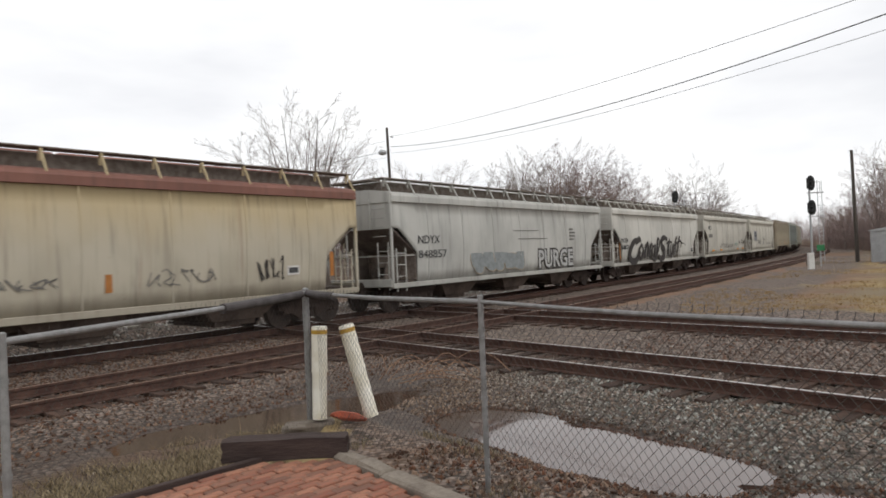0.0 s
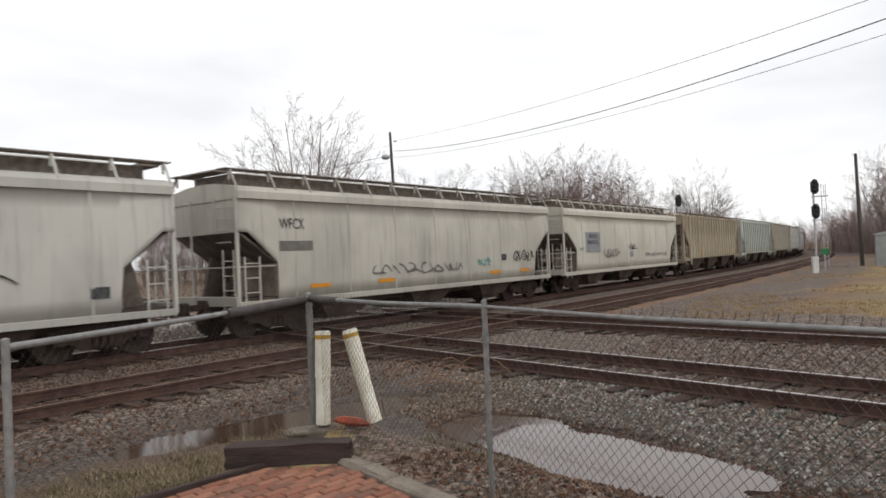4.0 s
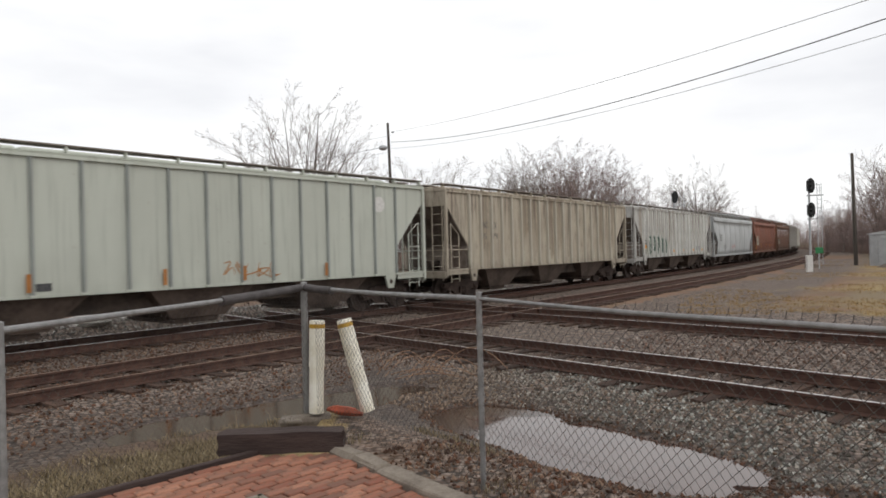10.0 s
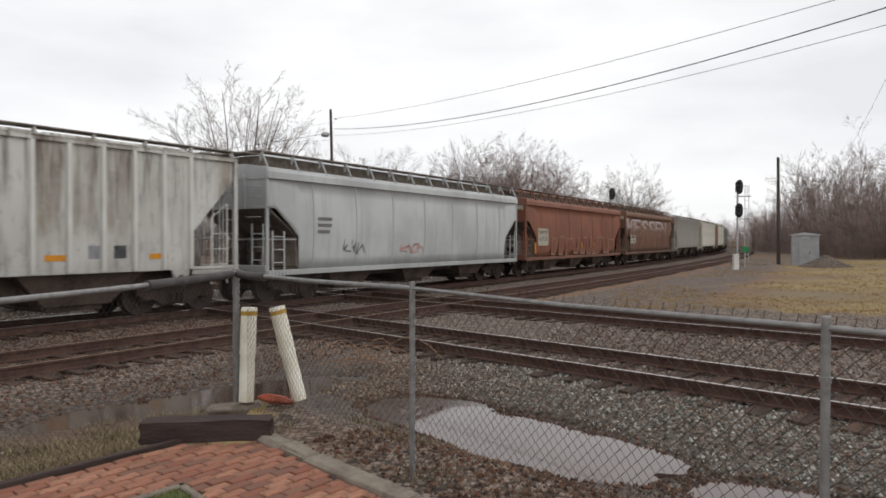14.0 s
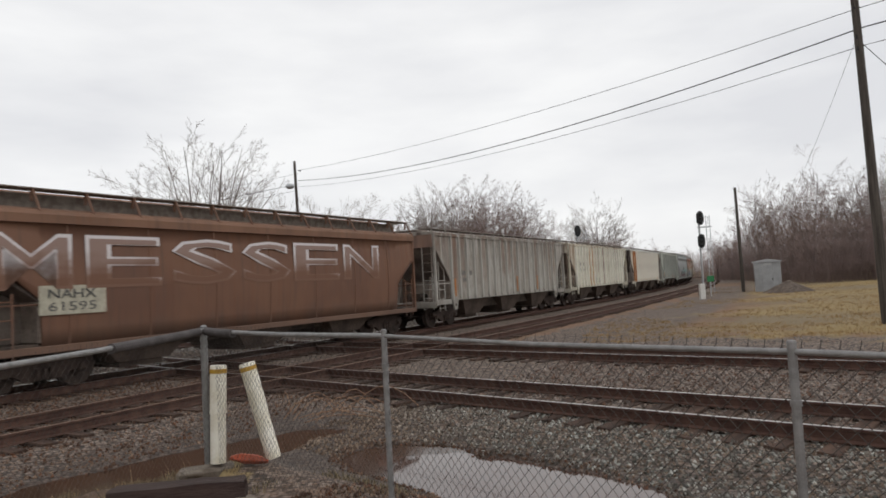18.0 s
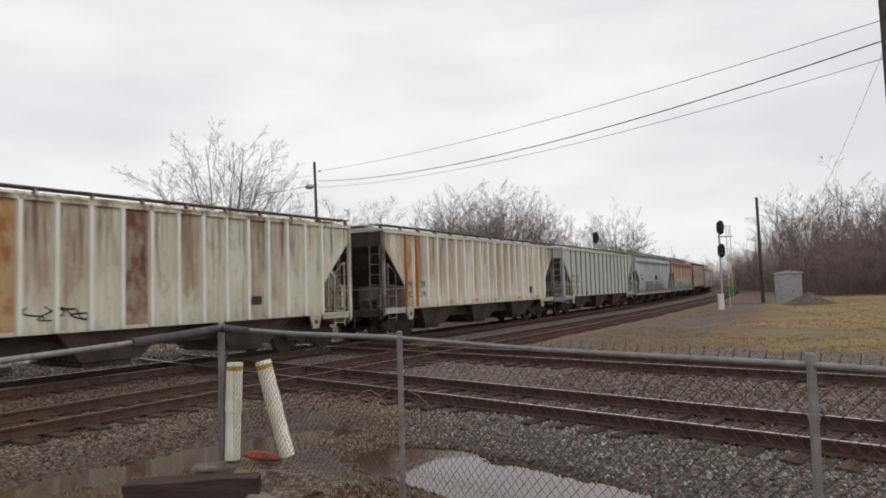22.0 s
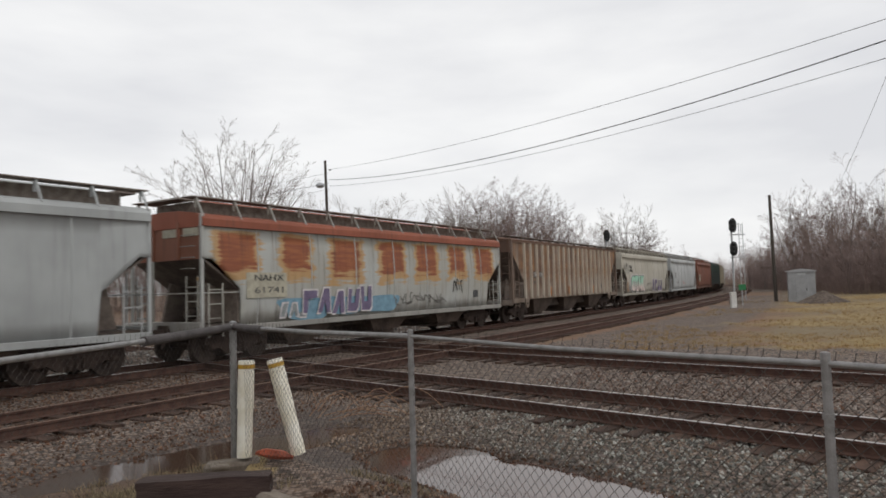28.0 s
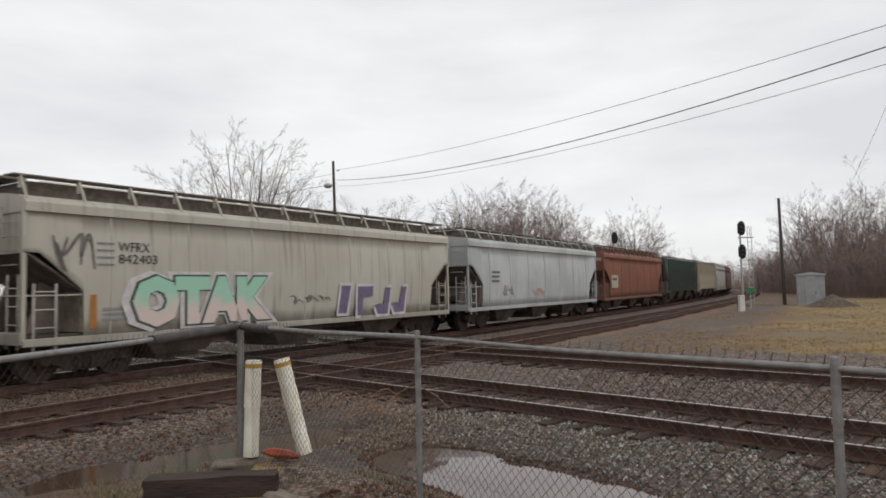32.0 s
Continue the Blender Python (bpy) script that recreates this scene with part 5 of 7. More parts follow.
def side_frame_mesh():
    bm = bmesh.new()
    poly = [(-1.12, 0.52), (-1.12, 0.66), (-0.85, 0.70), (-0.45, 0.80), (0.45, 0.80), (0.85, 0.70), (1.12, 0.66), (1.12, 0.52), (0.85, 0.42),
            (0.62, 0.38), (0.42, 0.24), (-0.42, 0.24), (-0.62, 0.38), (-0.85, 0.42)]
    prism(bm, poly, "y", -0.07, 0.07)
    for x in (-0.889, 0.889):
        box(bm, x - 0.13, x + 0.13, -0.10, 0.10, 0.36, 0.60, bevel=0.02)
        rod(bm, (x, -0.14, 0.47), (x, -0.09, 0.47), 0.09, n=12)
    for x in (-0.16, 0.0, 0.16):
        rod(bm, (x, -0.11, 0.28), (x, -0.11, 0.52), 0.055, n=8)
    return bm_mesh("side_frame", bm)


def coupler_mesh():
    bm = boxed(-0.75, 0.15, -0.09, 0.09, 0.78, 0.95, bevel=0.02)
    box(bm, -0.80, -0.52, -0.15, 0.15, 0.70, 1.02, bevel=0.05)
    rod(bm, (-0.05, -0.25, 0.95), (-0.45, -0.45, 0.45), 0.025, n=6)
    return bm_mesh("coupler", bm)


def hopper_mesh():
    """A discharge hopper: broad under the side, drawn in towards the gate."""
    bm = bmesh.new()
    a, b = 1.50, 0.74
    lo = [bm.verts.new(p) for p in ((-b, -1.12, 0.40), (b, -1.12, 0.40), (b, 1.12, 0.40), (-b, 1.12, 0.40))]
    hi = [bm.verts.new(p) for p in ((-a, -1.43, 1.17), (a, -1.43, 1.17), (a, 1.43, 1.17), (-a, 1.43, 1.17))]
    bm.faces.new(lo[::-1])
    bm.faces.new(hi)
    for i in range(4):
        j = (i + 1) % 4
        bm.faces.new((lo[i], lo[j], hi[j], hi[i]))
    box(bm, -0.62, 0.62, -1.0, 1.0, 0.26, 0.40, bevel=0.02)
    rod(bm, (-0.68, -1.12, 0.34), (-0.68, 1.12, 0.34), 0.035, n=6)
    return bm_mesh("discharge_hopper", bm)


WHEELSET, SIDE_FRAME, COUPLER = wheelset_mesh(), side_frame_mesh(), coupler_mesh()
BOLSTER = bm_mesh("bolster", boxed(-0.2, 0.2, -0.95, 0.95, 0.45, 0.75, bevel=0.03))


def smooth_profile(z):
    return 1.46 + 0.10 * math.sin(math.pi * min(1, max(0, (z - 0.9) / 3.0)))


def make_design(kind):
    """The meshes of one design of car. Every entry: name, mesh, paint role, poses, label."""
    out = []
    ribbed = not kind.startswith("smooth")
    L = {"smooth": 16.25, "smooth_long": 16.9, "ribbed_long": 17.3}.get(kind, 16.8)
    eave = 4.06 if ribbed else 3.66
    cut = (0.08, 3.5, 1.40, 2.05, 1.2) if ribbed else (0.30, 2.80, 1.24, 2.0, 0.98)

    def bottom(x):
        x = min(x, L - x)
        x0, zt, x1, zm, zb = cut
        if x <= x0:
            return zt
        if x <= x1:
            return zt + (zm - zt) * (x - x0) / (x1 - x0)
        return zm + (zb - zm) * min(1, (x - x1) / 0.06)
    cols = [0, cut[0], (cut[0] + cut[2]) / 2, cut[2], cut[2] + 0.06] + [1.8 + (L - 3.6) * i / 20 for i in range(21)]
    cols += [L - cut[2] - 0.06, L - cut[2], L - (cut[0] + cut[2]) / 2, L - cut[0], L]
    prof = (lambda z: 1.50) if ribbed else smooth_profile
    vs, fs = skin(cols, bottom, eave, prof, 0.03)
    out.append(("side_sheet", mesh("side_sheet", vs, fs, not ribbed), "side", [Matrix()], ""))
    out.append(("side_sheet", mesh("side_sheet_back", *mirrored(vs, fs)), "side", [Matrix()], ""))
    # roof
    if ribbed:
        half = [(1.53, 4.05), (1.55, 4.10), (1.30, 4.14), (0.7, 4.18), (0, 4.20)]
    else:
        half = [(1.50, 3.66), (1.57, 3.67), (1.57, 3.86), (1.52, 3.95), (1.25, 4.03), (0.6, 4.12), (0, 4.14)]
    sect = [(-y, z) for y, z in half] + [(y, z) for y, z in reversed(half[:-1])]
    out.append(("roof", bm_mesh("roof", prism(bmesh.new(), sect, "x", 0, L)), "roof", [Matrix()], ""))
    walk_z = 4.29 if ribbed else 4.46
    out.append(("running_board", bm_mesh("running_board", boxed(-0.12, L + 0.12, -0.22, 0.22, walk_z - 0.012, walk_z + 0.015)), "walkway",
                [Matrix.Translation((0, y, 0)) for y in ((-1.22, 1.22) if ribbed else (-1.08, 1.08))], "grated steel roof walkway"))
    out.append(("cross_walkway", bm_mesh("cross_walkway", boxed(-0.12, 0.42, -0.75, 0.75, walk_z - 0.035, walk_z + 0.01)), "walkway",
                [Matrix(), Matrix.Translation((L - 0.3, 0, 0))], ""))
    if not ribbed:
        # Takes the dark walkway coat, so the shade under the walkway is painted in.
        out.append(("hatch_coaming", bm_mesh("hatch_coaming", boxed(0.35, L - 0.35, -0.86, 0.86, 4.04, 4.40, bevel=0.02)), "walkway", [Matrix()], "coaming along the roof hatches, coloured brown for the walkway's shade"))
    edge = (1.46, 4.08) if ribbed else (1.53, 3.92)
    hang = 1.40 if ribbed else 1.26
    bm = bmesh.new()
    box(bm, -0.025, 0.025, -hang + 0.03, -hang + 0.08, walk_z - (0.14 if ribbed else 0.28), walk_z - 0.03)
    rod(bm, (0, -edge[0], edge[1]), (0, -hang, walk_z - 0.02), 0.030, n=5)
    br = bm_mesh("walkway_bracket", bm)
    n = 14
    xs = [0.05 + (L - 0.1) * i / (n - 1) for i in range(n)]
    out.append(("walkway_bracket", br, "metal", [Matrix.Translation((x, 0, 0)) for x in xs] + [pose(x, 0, 0, 0, 0, 180) for x in xs[::3]], ""))
    hl = (L - 1.6) / 4
    out.append(("hatch_cover", bm_mesh("hatch_cover", boxed(0.04, hl - 0.04, -0.5, 0.5, 4.15, walk_z + 0.04, bevel=0.04)), "roof",
                [Matrix.Translation((0.8 + hl * i, 0, 0)) for i in range(4)], ""))
    # ends
    zt = cut[1]
    up = 0.06 if ribbed else 0.22
    endpoly = [(-1.47, zt), (-1.49, eave), (-1.40, eave + up), (1.40, eave + up), (1.49, eave), (1.47, zt)]
    out.append(("end_sheet", bm_mesh("end_sheet", prism(bmesh.new(), endpoly, "x", 0.03, 0.07)), "end", [Matrix(), pose(L, 0, 0, 0, 0, 180)], ""))
    if not ribbed:
        out.append(("end_rib", bm_mesh("end_rib", boxed(-0.02, 0.03, -0.05, 0.05, zt, eave + 0.15)), "end",
                    [Matrix.Translation((0, -0.55, 0)), Matrix.Translation((0, 0.55, 0)), pose(L, 0.55, 0, 0, 0, 180)], ""))
    x1 = cut[2] + 0.02
    slope = prism(bmesh.new(), [(0.06, zt), (0.06, zt + 0.06), (x1 + 0.02, cut[3] + 0.02), (x1, cut[3] - 0.05)], "y", -1.46, 1.46)
    out.append(("slope_sheet", bm_mesh("slope_sheet", slope), "slope", [Matrix(), pose(L, 0, 0, 0, 0, 180)], "grimy sloped end sheet"))
    web = prism(bmesh.new(), [(x1 - 0.85, 1.08), (x1, 1.08), (x1, cut[3] - 0.04), (x1 - 0.55, cut[3] + 0.18 if ribbed else cut[3] + 0.2)], "y", -0.04, 0.04)
    out.append(("end_web", bm_mesh("end_web", web), "slope", [Matrix.Translation((0, y, 0)) for y in (-0.75, 0.75)] + [pose(L, y, 0, 0, 0, 180) for y in (-0.75, 0.75)], ""))
    out.append(("end_bulkhead", bm_mesh("end_bulkhead", boxed(x1 - 0.02, x1 + 0.04, -1.44, 1.44, 1.08, cut[3])), "bulk", [Matrix(), pose(L, 0, 0, 0, 0, 180)], ""))
    out.append(("end_platform", bm_mesh("end_platform", boxed(0.0, x1, -1.42, 1.42, 1.0, 1.06)), "under", [Matrix(), pose(L, 0, 0, 0, 0, 180)], ""))
    out.append(("end_beam", bm_mesh("end_beam", boxed(-0.06, 0.06, -1.5, 1.5, 0.88, 1.14, bevel=0.015)), "sill", [Matrix(), Matrix.Translation((L, 0, 0))], ""))
    # sills and ribs
    if ribbed:
        out.append(("side_sill", bm_mesh("side_sill", boxed(0, L, -1.535, -1.44, 1.13, 1.2)), "side", [Matrix(), pose(L, 0, 0, 0, 0, 180)], ""))
        out.append(("top_chord", bm_mesh("top_chord", boxed(0, L, -1.565, -1.44, 3.99, 4.055)), "roof", [Matrix(), pose(L, 0, 0, 0, 0, 180)], ""))
        rib = bm_mesh("rib", prism(bmesh.new(), [(-0.06, -1.50), (-0.045, -1.60), (0.045, -1.60), (0.06, -1.50)] if kind != "wide" else [(-0.035, -1.50), (-0.025, -1.57), (0.025, -1.57), (0.035, -1.50)], "z", 1.16, 3.99))
        k = 15 if kind == "wide" else 19
        rx = [1.46 + (L - 2.92) * i / (k - 1) for i in range(k)]
        foot = bm_mesh("rib_foot", boxed(-0.075, 0.075, -1.59, -1.50, 1.13, 1.19, bevel=0.01))
        out.append(("rib_foot", foot, "side", [Matrix.Translation((x, 0, 0)) for x in rx], ""))
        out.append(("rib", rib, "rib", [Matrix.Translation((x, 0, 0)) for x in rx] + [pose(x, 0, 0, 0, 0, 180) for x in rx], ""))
        out.append(("corner_post", bm_mesh("corner_post", boxed(-0.03, 0.09, -1.56, -1.44, 0.95, 4.07, bevel=0.012)), "metal",
                    [Matrix(), Matrix.Translation((L - 0.06, 0, 0)), pose(0.06, 0, 0, 0, 0, 180), pose(L, 0, 0, 0, 0, 180)], ""))
        pad = prism(bmesh.new(), [(1.48, 1.13), (2.0, 1.13), (1.86, 0.72), (1.62, 0.72)], "y", -1.53, -1.46)
        out.append(("jacking_pad", bm_mesh("jacking_pad", pad), "side", [Matrix(), Matrix.Translation((L - 3.48, 0, 0))], ""))
        # No opening is cut: a dark disc paints the hole's shade on the pad.
        out.append(("pad_hole", bm_mesh("pad_hole", rod(bmesh.new(), (1.74, -1.534, 0.93), (1.74, -1.50, 0.93), 0.075, n=14)), "under", [Matrix(), Matrix.Translation((L - 3.48, 0, 0))], "dark disc coloured like the shade in a round hole"))
        out.append(("end_sill_plate", bm_mesh("end_sill_plate", boxed(0.1, 1.40, -1.515, -1.46, 0.99, 1.125, bevel=0.008)), "side", [Matrix(), Matrix.Translation((L - 1.5, 0, 0))], ""))
        ld = ladder_mesh(0.5, 0.72, 2.85, 0.40, 0.38)
        out.append(("ladder", ld, "metal", [pose(0.3, -1.5, 0), pose(L - 0.3, -1.5, 0) @ Matrix.Diagonal((-1, 1, 1, 1)), pose(L - 0.3, 1.5, 0, 0, 0, 180), pose(0.3, 1.5, 0, 0, 0, 180) @ Matrix.Diagonal((-1, 1, 1, 1))], ""))
    else:
        out.append(("side_sill", bm_mesh("side_sill", boxed(0, L, -1.545, -1.40, 0.84, 1.0, bevel=0.01)), "sill", [Matrix(), pose(L, 0, 0, 0, 0, 180)], ""))
        sv, sf = skin([-0.02, 0.02], lambda x: 1.0, eave, lambda z: smooth_profile(z) + 0.012, 0.02)
        out.append(("seam", mesh("seam", sv, sf), "side", [Matrix.Translation((1.9 + (L - 3.8) * i / 6, 0, 0)) for i in range(7)], ""))
        out.append(("corner_post", bm_mesh("corner_post", boxed(-0.03, 0.06, -1.53, -1.45, 0.95, 3.98, bevel=0.01)), "metal",
                    [Matrix(), Matrix.Translation((L - 0.03, 0, 0)), pose(0.03, 0, 0, 0, 0, 180), pose(L, 0, 0, 0, 0, 180)], ""))
        ld = ladder_mesh(0.46, 0.72, 2.15, 0.38)
        out.append(("ladder", ld, "metal", [pose(0.22, -1.5, 0), pose(L - 0.68, -1.5, 0), pose(L - 0.22, 1.5, 0, 0, 0, 180), pose(0.68, 1.5, 0, 0, 0, 180)], ""))
        gr = bm_mesh("grab_iron", path_tube(bmesh.new(), [(0, -1.25, 0), (-0.07, -1.25, 0), (-0.07, -0.75, 0), (0, -0.75, 0)], 0.013))
        out.append(("grab_iron", gr, "metal", [Matrix.Translation((0.0, 0, z)) for z in (2.55, 2.85, 3.15, 3.45)], ""))
    end_ld = ladder_mesh(0.46, 0.8, zt if ribbed else 2.35, 0.38)
    out.append(("end_ladder", end_ld, "metal", [pose(-0.03, -0.92, 0, 0, 0, 270), pose(L + 0.03, -1.38, 0, 0, 0, 90)], ""))
    rail = path_tube(bmesh.new(), [(0.0, -1.46, 1.9), (1.55 if ribbed else 1.5, -1.46, 1.9)], 0.018)
    path_tube(rail, [(-0.02, -1.46, 1.9), (-0.02, 1.46, 1.9)], 0.018)
    rod(rail, (-0.02, 0.5, 1.05), (-0.02, 0.5, zt), 0.03)
    out.append(("handrail", bm_mesh("handrail", rail), "metal", [Matrix(), pose(L, 0, 0, 0, 0, 180)], ""))
    # running gear
    out.append(("centre_sill", bm_mesh("centre_sill", boxed(-0.1, L + 0.1, -0.22, 0.22, 0.72, 1.05)), "under", [Matrix()], ""))
    n = 3
    room = (L - 4.0) / n
    hm = hopper_mesh()
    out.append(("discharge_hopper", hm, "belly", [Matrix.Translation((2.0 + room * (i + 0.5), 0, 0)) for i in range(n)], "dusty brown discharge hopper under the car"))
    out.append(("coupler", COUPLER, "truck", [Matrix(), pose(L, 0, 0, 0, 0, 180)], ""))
    # Added dark box that stands for the shade in the gaps between hoppers.
    out.append(("belly_sheet", bm_mesh("belly_sheet", boxed(1.5, L - 1.5, -0.95, 0.95, 0.66, 1.16, bevel=0.02)), "under", [Matrix()], "added dark sheet for the shade between the hoppers"))
    cyl = rod(bmesh.new(), (0.45, -0.3, 1.35), (1.15, -0.3, 1.35), 0.16, n=12)
    out.append(("brake_reservoir", bm_mesh("brake_reservoir", cyl), "under", [Matrix()], ""))
    return L, out


DESIGNS = {k: make_design(k) for k in ("ribbed", "ribbed_long", "wide", "smooth", "smooth_long")}


def hopper_car(label, kind, coats):
    """One car with its parts; coats maps a role to a material."""
    L, items = DESIGNS[kind]
    car = empty("hopper_car", label, "rail car", "hopper cars of the train")
    wheels = []
    for name, me, role, poses, lab in items:
        for m in poses:
            part(name, me, coats[role], car, lab, at=m)
    for x in (1.55, L - 1.55):
        b = part("bogie", BOLSTER, M["truck"], car, "grimy two-axle bogie", at=Matrix.Translation((x, 0, 0)))
        for y, m in ((-1.0, pose(0, -1.0, 0)), (1.0, pose(0, 1.0, 0, 0, 0, 180))):
            part("side_frame", SIDE_FRAME, M["truck"], b, at=m)
        for dx in (-0.889, 0.889):
            wheels.append(part("wheelset", WHEELSET, M["wheel"], b, at=Matrix.Translation((dx, 0, 0.457))))
    return car, L, wheels


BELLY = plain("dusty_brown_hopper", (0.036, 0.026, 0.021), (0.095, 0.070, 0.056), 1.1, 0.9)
BULKHEAD = plain("dusty_bulkhead", (0.15, 0.12, 0.10), (0.30, 0.25, 0.21), 1.6, 0.9)


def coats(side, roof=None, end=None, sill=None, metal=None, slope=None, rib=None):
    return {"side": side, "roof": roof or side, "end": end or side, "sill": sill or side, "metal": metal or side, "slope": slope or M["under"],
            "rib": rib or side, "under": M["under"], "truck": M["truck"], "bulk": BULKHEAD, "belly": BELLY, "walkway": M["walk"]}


M["walk"] = plain("rusty_walkway", (0.14, 0.11, 0.09), (0.26, 0.23, 0.20), 6, 0.85)
GREY = (0.475, 0.47, 0.435)
CREAM = (0.42, 0.38, 0.28)
PALE = (0.57, 0.565, 0.52)
TAN = (0.41, 0.35, 0.26)
GREEN_GREY = (0.48, 0.50, 0.435)
BROWN = (0.20, 0.085, 0.048)
SLOPE = plain("weathered_slope_sheet", (0.10, 0.08, 0.068), (0.20, 0.165, 0.14), 1.5, 0.9)
DARK_END = plain("black_brown_end", (0.030, 0.022, 0.020), (0.065, 0.048, 0.042), 1.8, 0.85)
END_METAL = plain("grimy_end_metal", (0.09, 0.07, 0.06), (0.26, 0.23, 0.20), 1.6, 0.8)
# Tan, white, cream and rusty ribs: coat lightened, with skylight put into the colour.
COAT = {
    "yellowed": coats(paint("yellowed_cream", (0.47, 0.425, 0.335), (0.40, 0.36, 0.28), amount=0.3, top=(0.48, 0.385, 0.23), seed=1), paint("brown_roof_a", (0.22, 0.10, 0.075), amount=0.4, seed=2)),
    "grey_a": coats(paint("light_grey_a", GREY, amount=0.06, dirt=0.3, seed=3), sill=paint("pale_sill", PALE, amount=0.2, seed=4)),
    "grey_b": coats(paint("light_grey_b", (0.545, 0.53, 0.48), amount=0.10, dirt=0.26, seed=5)),
    "grey_c": coats(paint("light_grey_c", (0.52, 0.495, 0.43), amount=0.10, dirt=0.25, seed=6)),
    "pale": coats(paint("pale_grey", (0.55, 0.525, 0.455), (0.48, 0.455, 0.385), amount=0.12, dirt=0.18, seed=7)),
    "tan_a": coats(paint("tan_a", TAN, (0.35, 0.285, 0.20), amount=0.25, stain=(0.6, (0.23, 0.155, 0.09), (0.32, 0.24, 0.15), 1.0), rust=(0.13, 0.085, 0.055), seed=8), rib=paint("skylit_tan_rib_a", (0.50, 0.44, 0.33), amount=0.2, seed=8)),
    "tan_b": coats(paint("tan_b", (0.44, 0.39, 0.305), (0.37, 0.32, 0.25), amount=0.2, stain=(0.45, (0.20, 0.155, 0.11), (0.27, 0.22, 0.15), 1.1), rust=(0.14, 0.10, 0.07), seed=9), rib=paint("tan_rib", (0.52, 0.475, 0.39), amount=0.1, seed=9)),
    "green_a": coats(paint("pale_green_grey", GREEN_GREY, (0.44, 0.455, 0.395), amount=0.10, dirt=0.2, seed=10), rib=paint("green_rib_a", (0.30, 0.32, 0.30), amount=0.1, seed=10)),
    "white": coats(paint("dirty_white", (0.56, 0.555, 0.525), (0.46, 0.45, 0.42), amount=0.2, stain=(0.55, (0.24, 0.20, 0.16), (0.36, 0.33, 0.28), 1.0), rust=(0.17, 0.14, 0.115), seed=11), rib=paint("skylit_white_rib_a", (0.66, 0.65, 0.61), amount=0.1, seed=11)),
    "grey_d": coats(paint("light_grey_d", (0.49, 0.505, 0.50), amount=0.04, dirt=0.2, seed=12)),
    "red_a": coats(paint("oxide_red", (0.24, 0.085, 0.05), (0.185, 0.075, 0.048), amount=0.35, seed=13), paint("oxide_roof", (0.25, 0.11, 0.075), amount=0.3, seed=14)),
    "brown": coats(paint("brown_side", (0.17, 0.085, 0.052), (0.135, 0.068, 0.045), amount=0.35, seed=15), paint("brown_roof_b", (0.20, 0.105, 0.065), amount=0.3, seed=16)),
    "rusty_grey": coats(paint("rusty_grey", (0.40, 0.385, 0.35), (0.31, 0.285, 0.25), amount=0.45, stain=(0.6, (0.19, 0.11, 0.075), (0.22, 0.19, 0.16), 1.2), rust=(0.15, 0.09, 0.06), seed=17), end=paint("rusty_end", (0.26, 0.16, 0.12), amount=0.5, seed=18), rib=paint("skylit_rusty_rib", (0.43, 0.41, 0.37), amount=0.4, seed=17)),
    "cream_ribbed": coats(paint("cream_rust", (0.62, 0.59, 0.49), (0.52, 0.48, 0.38), amount=0.3, stain=(0.5, (0.24, 0.10, 0.045), (0.35, 0.29, 0.20), 0.9), rust=(0.23, 0.115, 0.05), seed=19), rib=paint("skylit_cream_rib", (0.74, 0.72, 0.65), amount=0.12, seed=19)),
    "orange_white": coats(paint("white_orange", (0.66, 0.62, 0.52), (0.54, 0.49, 0.40), amount=0.35, stain=(0.8, (0.42, 0.30, 0.17), (0.26, 0.22, 0.20), 1.0), rust=(0.30, 0.13, 0.05), seed=23), paint("white_roof", (0.58, 0.57, 0.52), amount=0.2, seed=23), end=DARK_END, sill=DARK_END, metal=END_METAL, rib=paint("white_rib", (0.78, 0.75, 0.67), amount=0.25, rust=ORANGE_RUST, seed=23), slope=DARK_END),
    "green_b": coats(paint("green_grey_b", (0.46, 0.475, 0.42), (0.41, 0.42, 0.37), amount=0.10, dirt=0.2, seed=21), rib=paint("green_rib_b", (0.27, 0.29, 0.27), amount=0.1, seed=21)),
    "grey_e": coats(paint("mid_grey", (0.40, 0.415, 0.41), amount=0.03, dirt=0.2, seed=22)),
    "rust_patched": coats(paint("rust_patched", (0.42, 0.43, 0.41), (0.36, 0.35, 0.31), amount=0.4, dirt=0.5, patches=0.92, seed=23), paint("red_roof", (0.30, 0.095, 0.055), amount=0.4, seed=24), end=paint("red_end", (0.26, 0.11, 0.07), amount=0.4, seed=25), sill=paint("pale_sill_b", (0.42, 0.41, 0.38), amount=0.3, seed=4)),
    "rust_ribbed": coats(paint("rust_brown_ribbed", (0.30, 0.24, 0.19), (0.20, 0.14, 0.10), amount=0.6, stain=(1.3, (0.085, 0.040, 0.028), (0.35, 0.17, 0.06), 1.1), rust=(0.125, 0.058, 0.034), panel=0.799, seed=26), rib=paint("skylit_rust_rib", (0.52, 0.46, 0.38), (0.40, 0.30, 0.22), amount=0.5, seed=26), end=paint("rust_end", (0.17, 0.10, 0.07), (0.12, 0.075, 0.055), amount=0.5, seed=26), sill=BULKHEAD, metal=paint("rust_end_metal", (0.19, 0.135, 0.105), (0.13, 0.095, 0.075), amount=0.5, seed=26), roof=paint("rust_roof", (0.16, 0.09, 0.06), amount=0.5, seed=26)),
    "grey_f": coats(paint("stained_grey", (0.49, 0.465, 0.40), (0.43, 0.40, 0.335), amount=0.14, dirt=0.35, seed=27)),
    "dark_green": coats(paint("dark_green", (0.06, 0.085, 0.07), (0.05, 0.06, 0.055), amount=0.3, seed=28)),
}
